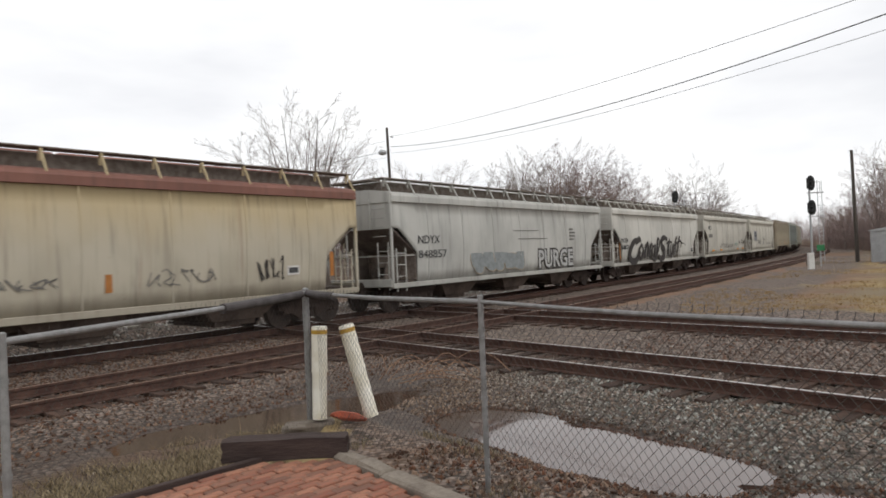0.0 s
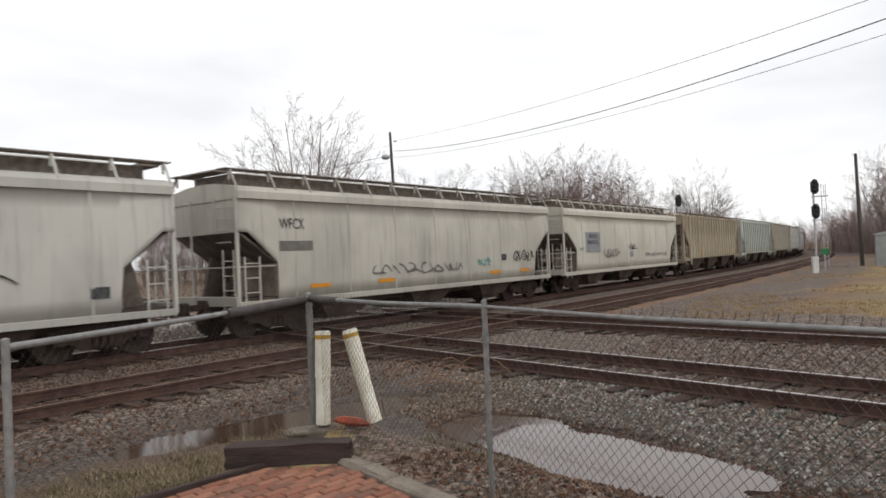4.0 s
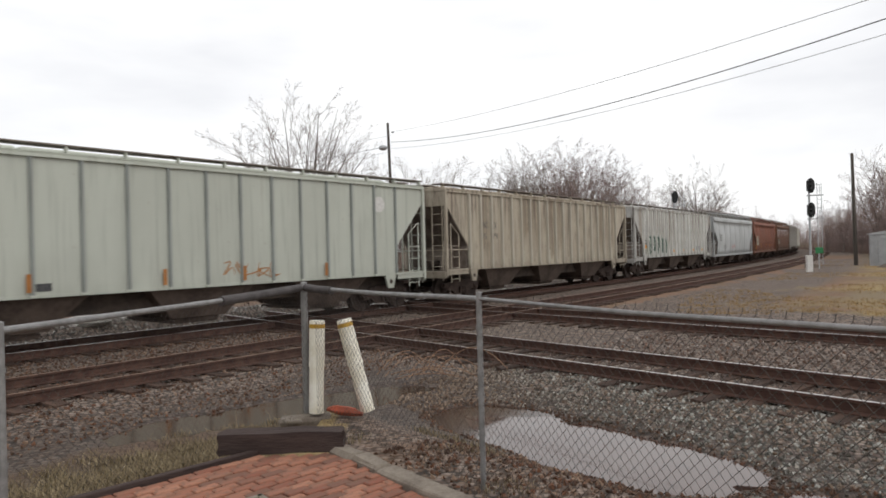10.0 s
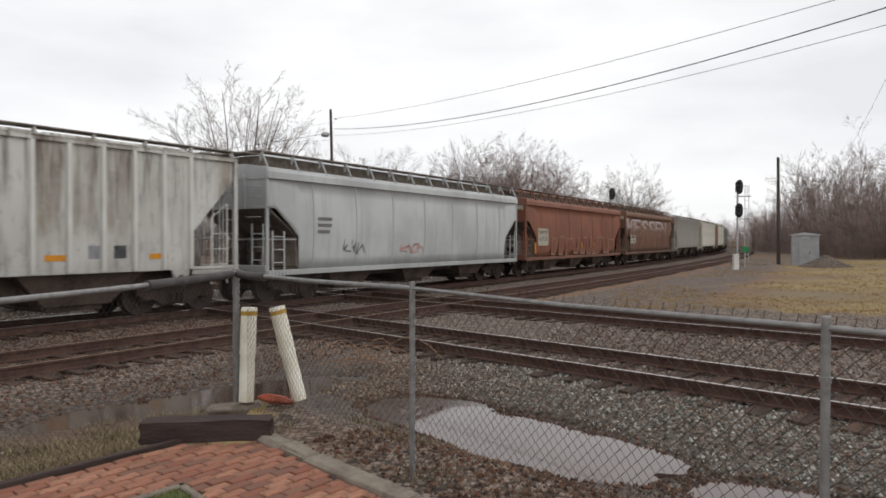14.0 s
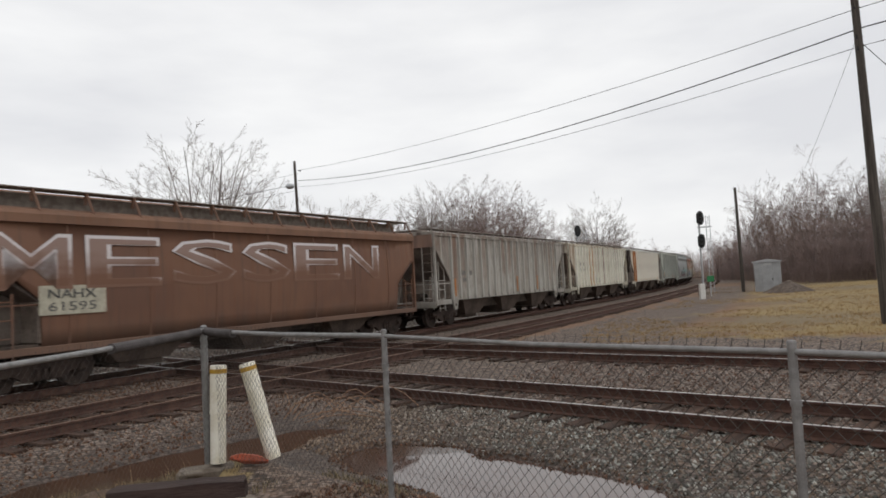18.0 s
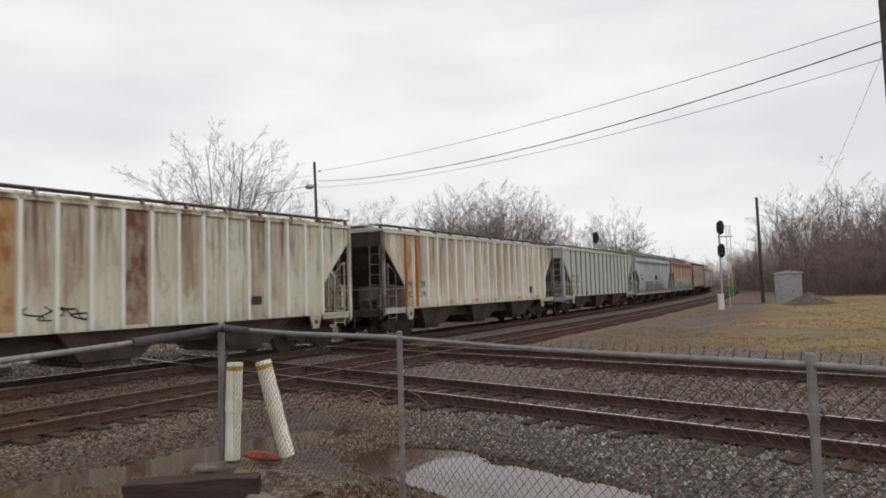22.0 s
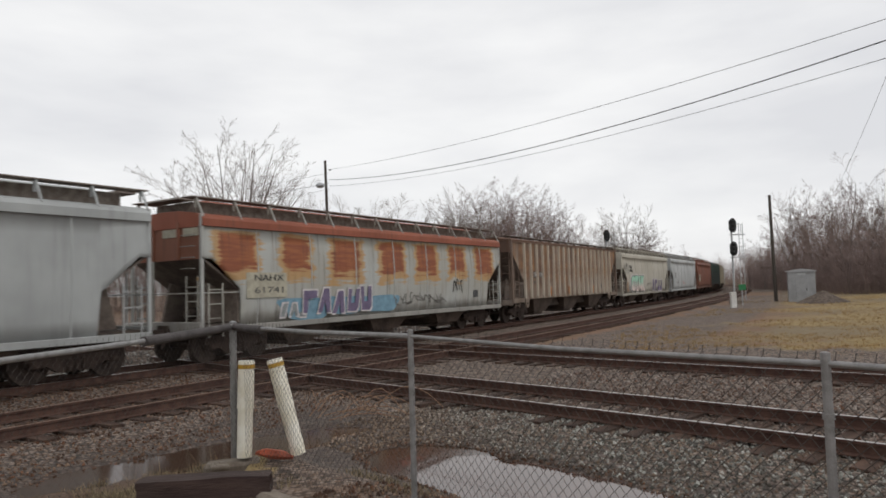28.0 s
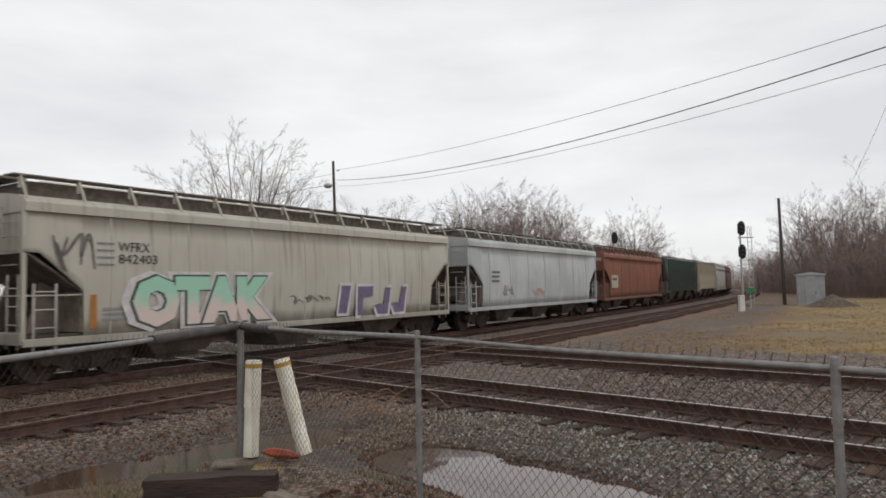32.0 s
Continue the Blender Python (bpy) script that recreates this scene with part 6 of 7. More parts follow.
for _k in ("grey_a", "grey_b", "grey_c", "pale", "green_a", "grey_d", "white", "green_b", "tan_a", "tan_b", "cream_ribbed", "rusty_grey", "grey_f", "grey_e", "rust_ribbed", "rust_patched", "brown", "red_a", "yellowed"):
    COAT[_k]["slope"] = SLOPE

# start of each car along the line at 0 s, its design, its coat, its label
TRAIN = [
    (-10.2, "smooth", "yellowed", "yellowed cream hopper car with a brown roof and faint graffiti"),
    (7.62, "smooth", "grey_a", "light grey smooth-sided hopper car with dark lettering"),
    (25.39, "smooth", "grey_b", "light grey hopper car with large black graffiti script"),
    (43.32, "smooth", "grey_c", "greyish white hopper car with yellow markers"),
    (61.02, "smooth", "pale", "pale grey hopper car with a silver number panel"),
    (78.84, "ribbed", "tan_a", "tan ribbed hopper car stained brown"),
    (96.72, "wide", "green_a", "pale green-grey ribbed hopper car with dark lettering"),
    (114.74, "ribbed", "tan_b", "dusty tan ribbed hopper car"),
    (132.91, "ribbed", "white", "dirty white ribbed hopper car with dark green graffiti"),
    (150.80, "smooth", "grey_d", "clean light grey smooth-sided hopper car"),
    (168.10, "smooth", "red_a", "oxide red hopper car with pale graffiti along its side"),
    (185.80, "smooth", "brown", "brown hopper car with large white graffiti outlines"),
    (203.70, "ribbed", "rusty_grey", "grey ribbed hopper car streaked with rust"),
    (221.75, "ribbed", "cream_ribbed", "cream ribbed hopper car with rust-stained panels"),
    (240.43, "ribbed", "orange_white", "white ribbed hopper car with orange rust and black ends"),
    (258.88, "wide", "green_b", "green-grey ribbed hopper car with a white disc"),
    (276.81, "smooth", "grey_e", "mid grey hopper car with maroon and teal graffiti"),
    (294.52, "smooth_long", "rust_patched", "grey hopper car with orange rust patches and blue graffiti"),
    (312.74, "ribbed_long", "rust_ribbed", "rust-brown ribbed hopper car"),
    (331.60, "smooth", "grey_f", "stained grey hopper car with green and violet graffiti"),
    (349.45, "smooth", "grey_d", "light grey smooth-sided hopper car with red graffiti"),
    (367.3, "smooth", "red_a", "oxide red hopper car with a pale number panel"),
    (385.1, "ribbed", "dark_green", "dark green ribbed hopper car"),
    (403.0, "ribbed", "tan_a", "brownish tan ribbed hopper car"),
    (420.9, "smooth", "grey_a", "grey smooth-sided hopper car far down the line"),
    (438.8, "smooth", "brown", "brown smooth-sided hopper car far down the line"),
    (456.7, "ribbed", "white", "white ribbed hopper car far down the line"),
    (474.6, "smooth", "pale", "pale grey hopper car far down the line"),
]
CARS = [(*hopper_car(label, kind, COAT[coat]), s0) for s0, kind, coat, label in TRAIN]


# ---- lettering and graffiti on the cars ----
def tone(name, a, b=None, rough=0.6):
    return plain(name, a, b or tuple(v * 0.72 for v in a), 6, rough, bump=0.02)


RUST_RIB = plain("orange_rusted_rib", (0.30, 0.105, 0.03), (0.46, 0.20, 0.075), 2.0, 0.85, 0, (1, 1, 0.3))


def worn_spray(name, ink, under):
    """Spray paint that has worn off towards the foot of the letters."""
    n = Nodes(name, 0.7)
    x, y, z = n.xyz()
    f = n.ramp(n.math("ADD", z, n.math("MULTIPLY", n.math("SUBTRACT", n.noise(3.5, 5), 0.5), 0.7)), 0.12, 0.50)
    return n.out(n.mix(f, under, ink))


def rust_sheet(name, tones, seed):
    """A side sheet rusted through in runs: bright rust, brown scale and paint that is left."""
    n = Nodes(name, 0.85)
    run = n.noise(3.2, 6, (1.6, 1, 0.14), seed=seed, rough=0.65)
    scale = n.noise(5.5, 6, (1, 1, 0.45), seed=seed + 3, rough=0.7)
    big = n.noise(0.9, 4, (1.2, 1, 0.7), seed=seed + 5)
    c = n.mix(n.ramp(run, 0.36, 0.62), tones[0], tones[1])
    c = n.mix(n.ramp(n.math("ADD", n.math("MULTIPLY", scale, 0.5), n.math("MULTIPLY", big, 0.5)), 0.44, 0.60), c, tones[2])
    c = n.mix(n.math("MULTIPLY", n.ramp(run, 0.60, 0.74), 0.7), c, tones[3])
    n.bump(scale, 0.4, 0.01)
    return n.out(c)


INK = {
    "body_grey": tone("pale_grey_spray", (0.43, 0.43, 0.41), (0.36, 0.36, 0.35)), "brown_wash": tone("brown_washed_paint", (0.165, 0.085, 0.055), (0.14, 0.07, 0.048)), "red_wash": tone("dark_red_washed_paint", (0.15, 0.055, 0.038), (0.20, 0.075, 0.048)),
    "worn_tan": tone("worn_tan_spray", (0.30, 0.20, 0.12), (0.21, 0.10, 0.065)),
    "rust_panel": rust_sheet("orange_rust_panel", ((0.40, 0.17, 0.06), (0.24, 0.085, 0.035), (0.44, 0.30, 0.16), (0.14, 0.06, 0.035)), 33),
    "dark_rust_panel": rust_sheet("dark_rust_panel", ((0.22, 0.10, 0.055), (0.13, 0.055, 0.034), (0.33, 0.26, 0.19), (0.08, 0.045, 0.03)), 35),
    "worn_fill": worn_spray("thin_white_wash", (0.27, 0.185, 0.155), (0.165, 0.085, 0.055)), "mint_fade": worn_spray("mint_fading_to_pink", (0.33, 0.56, 0.43), (0.62, 0.50, 0.46)),
    "worn_chalk": worn_spray("worn_white_spray", (0.60, 0.56, 0.56), (0.19, 0.105, 0.072)),
    "tanned": rust_sheet("tan_rust_panel", ((0.42, 0.27, 0.13), (0.30, 0.15, 0.065), (0.52, 0.45, 0.34), (0.20, 0.09, 0.045)), 31),
    "dark": M["lettering"], "white": M["white_mark"], "yellow": M["reflector"],
    "silver": tone("silver_panel", (0.27, 0.275, 0.29)), "blue": tone("sky_blue_spray", (0.19, 0.33, 0.42)), "violet": tone("violet_spray", (0.17, 0.135, 0.22)),
    "mint": tone("mint_spray", (0.33, 0.55, 0.42)), "pink": tone("pink_spray", (0.55, 0.32, 0.29)), "maroon": tone("maroon_spray", (0.20, 0.095, 0.115)),
    "teal": tone("teal_spray", (0.17, 0.40, 0.37)), "ghost": tone("faded_pale_spray", (0.36, 0.29, 0.21)), "green": tone("dark_green_spray", (0.06, 0.10, 0.07)),
    "black": tone("black_spray", (0.028, 0.024, 0.022), (0.05, 0.042, 0.038)), "faint": tone("worn_blue_grey_spray", (0.26, 0.28, 0.28)), "chalk": tone("chalky_white_spray", (0.62, 0.58, 0.58)),
    "sage": tone("pale_sage_spray", (0.50, 0.52, 0.46)), "plate": tone("pale_stencil_plate", (0.45, 0.42, 0.33)), "rusty": tone("orange_rust_stain", (0.42, 0.17, 0.045)),
    "oldtext": tone("worn_grey_lettering", (0.17, 0.16, 0.145)),
}


def face(car, z):
    """How far out the side stands."""
    return 1.506 if not TRAIN[car][1].startswith("smooth") else smooth_profile(z) + 0.016


PIECES = {}


def letter_pieces(text, bold):
    """The words' mesh taken apart, one mesh to a letter."""
    if (text, bold) not in PIECES:
        me = letters(text, 1.0, bold)
        group = list(range(len(me.vertices)))

        def root(i):
            while group[i] != i:
                group[i] = group[group[i]]
                i = group[i]
            return i
        for e in me.edges:
            group[root(e.vertices[0])] = root(e.vertices[1])
        sets = defaultdict(list)
        for f in me.polygons:
            sets[root(f.vertices[0])].append(f)
        made = []
        for faces in sets.values():
            ids = sorted({i for f in faces for i in f.vertices})
            at = {v: k for k, v in enumerate(ids)}
            made.append(mesh("letter", [me.vertices[i].co for i in ids], [tuple(at[i] for i in f.vertices) for f in faces]))
        PIECES[text, bold] = made
    return PIECES[text, bold]


def word(car, text, x0, x1, z0, z1, ink="dark", bold=0.0, lift=0.0, name="letter"):
    made = letter_pieces(text, bold)
    xs, zs = [v.co.x for me in made for v in me.vertices], [v.co.z for me in made for v in me.vertices]
    kx, kz = (x1 - x0) / (max(xs) - min(xs)), (z1 - z0) / (max(zs) - min(zs))
    m = Matrix.Translation((x0 - min(xs) * kx, -face(car, (z0 + z1) / 2) - lift, z0 - min(zs) * kz)) @ Matrix.Diagonal((kx, 1, kz, 1))
    for me in made:
        part(name, me, INK[ink], CARS[car][0], at=m)


def block(car, x0, x1, z0, z1, ink, lift=-0.002, name="marking"):
    y = face(car, (z0 + z1) / 2) + lift
    return part(name, boxed(x0, x1, -y - 0.004, -y + 0.004, z0, z1), INK[ink], CARS[car][0])


def bars(car, x0, x1, z0, z1, rows, ink="oldtext", seed=0):
    """Lines of small print, too small to read."""
    rnd = random.Random(seed)
    h = (z1 - z0) / (2 * rows - 1)
    for i in range(rows):
        block(car, x0, x0 + (x1 - x0) * rnd.uniform(0.6, 1), z1 - h * (2 * i + 1), z1 - h * 2 * i, ink, name="small_print")


def ribbon(bm, pts, w, y):
    """A flat brush stroke of changing width through the points, 6 mm thick."""
    n = len(pts)
    rows = []
    for i, p in enumerate(pts):
        a, b = pts[max(0, i - 1)], pts[min(n - 1, i + 1)]
        d = Vector((b[0] - a[0], b[1] - a[1]))
        d = d.normalized() if d.length else Vector((1, 0))
        k = w * (0.55 + 0.45 * math.sin(math.pi * (i + 0.6) / (n + 0.2)))
        rows.append([bm.verts.new((p[0] - d.y * k * q, -y, p[1] + d.x * k * q)) for q in (-0.5, 0.5)])
    for r, q in zip(rows, rows[1:]):
        bm.faces.new((r[0], q[0], q[1], r[1]))


def curve_points(ctrl, steps=5):
    out = []
    p = [ctrl[0]] + ctrl + [ctrl[-1]]
    for i in range(1, len(p) - 2):
        for k in range(steps):
            t = k / steps
            out.append(tuple(0.5 * ((2 * p[i][j]) + (p[i + 1][j] - p[i - 1][j]) * t + (2 * p[i - 1][j] - 5 * p[i][j] + 4 * p[i + 1][j] - p[i + 2][j]) * t * t
                                    + (3 * p[i][j] - p[i - 1][j] - 3 * p[i + 1][j] + p[i + 2][j]) * t ** 3) for j in (0, 1)))
    return out + [ctrl[-1]]


def scribble(car, x0, x1, z0, z1, ink, w, count, seed, tall=1.0):
    """A hand-drawn tag: loops and slashes that cannot be read."""
    rnd = random.Random(seed)
    step = (x1 - x0) / count
    for i in range(count):
        bm = bmesh.new()
        cx = x0 + step * (i + 0.5)
        ctrl = [(cx + rnd.uniform(-0.75, 0.75) * step, z0 + (z1 - z0) * rnd.uniform(0, 1)) for _ in range(5)]
        ctrl[0] = (cx - 0.3 * step, z1 - (z1 - z0) * rnd.uniform(0, 0.25))
        ctrl[-1] = (cx + 0.6 * step, z0 + (z1 - z0) * rnd.uniform(0, 0.3))
        ribbon(bm, curve_points(ctrl), w, face(car, (z0 + z1) / 2) + 0.004 + 0.0006 * i)
        part("graffiti_stroke", bm, INK[ink], CARS[car][0])


def blob(cx, cz, rx, rz, rnd, n=22):
    ph = [rnd.uniform(0, 6.28) for _ in range(3)]
    out = []
    for i in range(n):
        a = 2 * math.pi * i / n
        c, s = math.cos(a), math.sin(a)
        k = 1 + 0.16 * math.sin(2 * a + ph[0]) + 0.10 * math.sin(3 * a + ph[1]) + 0.05 * math.sin(5 * a + ph[2])
        out.append((cx + rx * k * math.copysign(abs(c) ** 0.7, c), cz + rz * k * math.copysign(abs(s) ** 0.7, s)))
    return out


def throw_up(car, x0, x1, z0, z1, count, fill, edge, seed, mark=None, corners=22):
    """Fat bubble letters that cannot be read: edge, fill and a few inner strokes to each."""
    rnd = random.Random(seed)
    step = (x1 - x0) / count
    y = face(car, (z0 + z1) / 2)
    for i in range(count):
        cx, cz = x0 + step * (i + 0.5), (z0 + z1) / 2 + rnd.uniform(-0.06, 0.06) * (z1 - z0)
        shape = blob(cx, cz, step * 0.56, (z1 - z0) * 0.46, rnd, corners)
        outer = [(cx + (p[0] - cx) * 1.10, cz + (p[1] - cz) * 1.08) for p in shape]
        part("graffiti_edge", prism(bmesh.new(), outer, "y", -y - 0.002 - 0.001 * (i % 2), -y + 0.004), INK[edge], CARS[car][0])
        part("graffiti_fill", prism(bmesh.new(), shape, "y", -y - 0.005 - 0.001 * (i % 2), -y + 0.004), INK[fill], CARS[car][0])
        for q in range(3):
            bm = bmesh.new()
            a = rnd.uniform(0, 6.28)
            ctrl = [(cx + step * 0.38 * math.cos(a + k * 1.1) * rnd.uniform(0.3, 1), cz + (z1 - z0) * 0.34 * math.sin(a + k * 1.1) * rnd.uniform(0.3, 1)) for k in range(4)]
            ribbon(bm, curve_points(ctrl), step * 0.10, y + 0.009 + 0.0006 * q)
            part("graffiti_stroke", bm, INK[mark or edge], CARS[car][0])


GLYPHS = (((0, 0), (0.3, 0), (0.35, 0.62), (1, 0.68), (1, 1), (0, 1)), ((0, 1), (0.3, 1), (0.32, 0.38), (0.66, 0.38), (0.68, 1), (1, 1), (0.98, 0.12), (0.8, 0), (0.1, 0.02)),
          ((0, 0.34), (0.2, 0), (0.9, 0), (1, 1), (0.64, 1), (0.58, 0.32), (0.3, 0.4)), ((0, 0), (0.5, 0), (0.75, 1), (0.2, 1)),
          ((0, 0), (0.32, 0), (0.5, 0.5), (0.68, 0), (1, 0), (0.7, 1), (0.3, 1)))


def blocky(car, x0, x1, z0, z1, count, fill, edge, seed, lift=0.0, border=0.05):
    """Angular sprayed letters that cannot be read, leaning on one another, each with its outline."""
    rnd = random.Random(seed)
    step = (x1 - x0) / count
    y = max(face(car, z) for z in (z0, (z0 + z1) / 2, z1)) + lift
    for i in range(count):
        g = rnd.choice(GLYPHS)
        h0, h1, lean = z0 + rnd.uniform(0, 0.12) * (z1 - z0), z1 - rnd.uniform(0, 0.15) * (z1 - z0), rnd.uniform(0.0, 0.3)
        shape = [(x0 + step * (i + 0.06 + 0.86 * u + lean * (v - 0.5)), h0 + (h1 - h0) * v) for u, v in g]
        cx, cz = sum(p[0] for p in shape) / len(shape), sum(p[1] for p in shape) / len(shape)
        outer = [(p[0] + math.copysign(border, p[0] - cx), p[1] + math.copysign(border, p[1] - cz)) for p in shape]
        part("graffiti_edge", prism(bmesh.new(), outer, "y", -y - 0.003 - 0.001 * (i % 2), -y + 0.004), INK[edge], CARS[car][0])
        part("graffiti_fill", prism(bmesh.new(), shape, "y", -y - 0.006 - 0.001 * (i % 2), -y + 0.004), INK[fill], CARS[car][0])


def piece(car, text, x0, x1, z0, z1, fill, edge, b=0.05):
    """Filled letters with an outline."""
    d = (x1 - x0) * 0.012
    word(car, text, x0 - d, x1 + d, z0 - 2 * d, z1 + 2 * d, edge, b + 0.06, 0.014, "graffiti_edge")
    word(car, text, x0, x1, z0, z1, fill, b, 0.020, "graffiti_fill")


def stripes(car, spots, w, z0, z1, ink="yellow"):
    for x in spots:
        block(car, x, x + w, z0, z1, ink, 0.07 if not TRAIN[car][1].startswith("smooth") else 0.0, "reflector_strip")


# first car: faint tags and rust runs
scribble(0, 6.4, 7.6, 1.5, 1.75, "oldtext", 0.035, 5, 1)
scribble(0, 9.6, 11.3, 1.4, 1.8, "oldtext", 0.035, 7, 2)
scribble(0, 12.6, 13.4, 1.33, 2.0, "black", 0.05, 5, 3)
block(0, 13.55, 13.97, 1.5, 1.75, "white")
block(0, 13.6, 13.92, 1.55, 1.7, "dark", 0.002)
block(0, 15.1, 15.25, 1.4, 2.1, "rusty")
block(0, 8.6, 8.75, 1.35, 1.75, "rusty")
# second car
word(1, "NDYX", 1.3, 2.5, 2.28, 2.56)
word(1, "848857", 1.3, 2.9, 1.78, 2.06)
throw_up(1, 4.5, 8.4, 1.15, 1.95, 5, "faint", "ghost", 11, "faint")
piece(1, "PURGE", 9.6, 12.9, 1.10, 1.90, "body_grey", "black", 0.02)
block(1, 7.5, 9.6, 2.72, 2.75, "oldtext")
block(1, 7.9, 10.4, 2.38, 2.41, "oldtext")
bars(1, 12.6, 13.2, 2.3, 2.85, 4, "oldtext", 1)
# third car: sweeping black script, drawn as strokes
word(2, "MCEX", 1.15, 2.15, 2.10, 2.34)
word(2, "350872", 0.98, 2.24, 1.72, 1.97)
block(2, 0.84, 0.96, 1.22, 2.10, "rusty", 0.0)


def script():
    y = max(face(2, z) for z in (1.0, 1.4, 1.8, 2.2, 2.45)) + 0.002
    for i, (w, ctrl) in enumerate((
            (0.44, [(3.95, 2.20), (3.1, 2.15), (2.5, 1.75), (2.3, 1.3), (2.75, 1.02), (3.4, 1.12), (4.0, 1.6)]), (0.30, [(3.35, 1.98), (3.85, 2.30), (4.15, 2.12)]),
            (0.24, [(4.3, 1.98), (3.85, 1.7), (3.75, 1.3), (4.1, 1.16), (4.5, 1.6), (4.3, 1.98)]),
            (0.27, [(4.98, 1.98), (4.8, 1.5), (4.62, 1.12)]), (0.25, [(4.72, 1.35), (5.2, 2.0), (5.35, 1.8), (5.1, 1.12)]),
            (0.26, [(5.78, 1.98), (5.6, 1.5), (5.45, 1.10)]), (0.16, [(5.5, 1.3), (5.95, 1.98), (6.12, 1.84)]),
            (0.24, [(6.5, 1.9), (6.1, 1.7), (5.95, 1.25), (6.2, 1.14), (6.55, 1.6), (6.62, 1.92)]), (0.25, [(6.68, 1.95), (6.5, 1.5), (6.4, 1.12), (6.6, 1.1)]),
            (0.26, [(7.40, 2.30), (7.1, 2.2), (6.95, 1.6), (6.7, 1.1), (6.35, 1.0), (6.2, 1.15)]), (0.13, [(7.40, 2.30), (7.35, 1.8), (6.95, 1.3)]),
            (0.44, [(9.0, 2.22), (8.35, 2.34), (7.8, 2.12), (7.95, 1.78), (8.35, 1.55), (8.15, 1.16), (7.55, 1.02), (7.28, 1.3)]),
            (0.27, [(9.45, 2.28), (9.15, 1.7), (8.95, 1.12)]), (0.15, [(8.7, 1.95), (9.3, 2.05), (9.95, 2.05)]),
            (0.24, [(9.75, 1.95), (9.5, 1.4), (9.6, 1.10), (9.95, 1.4), (10.2, 1.95)]), (0.22, [(10.2, 1.95), (10.05, 1.4), (10.1, 1.1)]),
            (0.26, [(11.05, 2.36), (10.75, 2.15), (10.5, 1.5), (10.3, 1.05)]), (0.26, [(11.70, 2.40), (11.35, 2.15), (11.1, 1.5), (10.9, 1.05)]),
            (0.16, [(10.3, 1.80), (11.0, 1.98), (11.7, 2.1), (12.15, 1.92)]), (0.05, [(11.3, 1.3), (11.9, 1.85), (12.5, 1.95), (12.9, 1.75)]))):
        bm = bmesh.new()
        ribbon(bm, curve_points(ctrl, 6), w, y + 0.0006 * i)
        part("script_stroke", bm, INK["black"], CARS[2][0], "thick black sprayed stroke")


script()
block(2, 14.3, 14.7, 1.35, 1.6, "dark")
# fourth car
word(3, "WFCX", 1.34, 2.2, 2.88, 3.18)
bars(3, 1.3, 2.5, 2.3, 2.56, 1, "oldtext", 2)
stripes(3, (13.75, 11.5, 5.2, 2.4), 0.75, 1.22, 1.34)
block(3, 12.28, 12.64, 1.72, 1.97, "dark")
scribble(3, 13.2, 14.8, 1.62, 2.1, "black", 0.05, 7, 5)
scribble(3, 10.7, 11.5, 1.5, 1.86, "teal", 0.05, 5, 6)
scribble(3, 5.0, 9.6, 1.45, 1.8, "oldtext", 0.05, 12, 8)
# fifth car: silver panel
block(4, 2.25, 3.95, 1.9, 2.88, "silver")
word(4, "WFRX", 2.6, 3.6, 2.55, 2.78, lift=0.008)
word(4, "846915", 2.45, 3.72, 2.26, 2.5, lift=0.008)
bars(4, 2.4, 3.7, 1.98, 2.16, 2, "oldtext", 3)
bars(4, 1.55, 2.15, 2.0, 2.12, 2, "oldtext", 4)
scribble(4, 4.5, 6.5, 1.55, 2.05, "oldtext", 0.06, 7, 9)
scribble(4, 7.7, 9.0, 1.95, 2.3, "black", 0.05, 5, 10)
block(4, 8.03, 8.49, 1.53, 1.85, "silver")
for _x in (0.95, 5.6, 10.4, 14.6):
    block(4, _x, _x + 0.7, 0.90, 0.99, "rusty", 0.025, "reflector_strip")
for _x in (2.9, 8.2, 13.4):
    block(1, _x, _x + 0.6, 0.86, 0.98, "yellow", 0.025, "reflector_strip")
scribble(4, 10.5, 14.2, 1.5, 1.75, "oldtext", 0.04, 8, 12)
# sixth car
stripes(5, (1.5, 4.35, 6.85, 9.65, 12.1, 15.1), 0.14, 1.22, 1.75)
block(5, 13.9, 14.36, 1.42, 1.75, "white")
word(5, "MC", 2.3, 2.85, 2.66, 2.92, "oldtext")
word(5, "EX", 3.12, 3.6, 2.66, 2.92, "oldtext")
word(5, "95", 2.34, 2.8, 2.2, 2.46, "oldtext")
word(5, "319", 3.06, 3.62, 2.2, 2.46, "oldtext")
for _c, _s in ((23, 3),):
    bars(_c, 2.4, 2.9, 2.3, 2.6, 2, "oldtext", _s)
    bars(_c, 3.2, 3.6, 2.3, 2.6, 2, "oldtext", _s + 9)
scribble(5, 4.6, 9.3, 1.3, 1.6, "oldtext", 0.05, 12, 13)
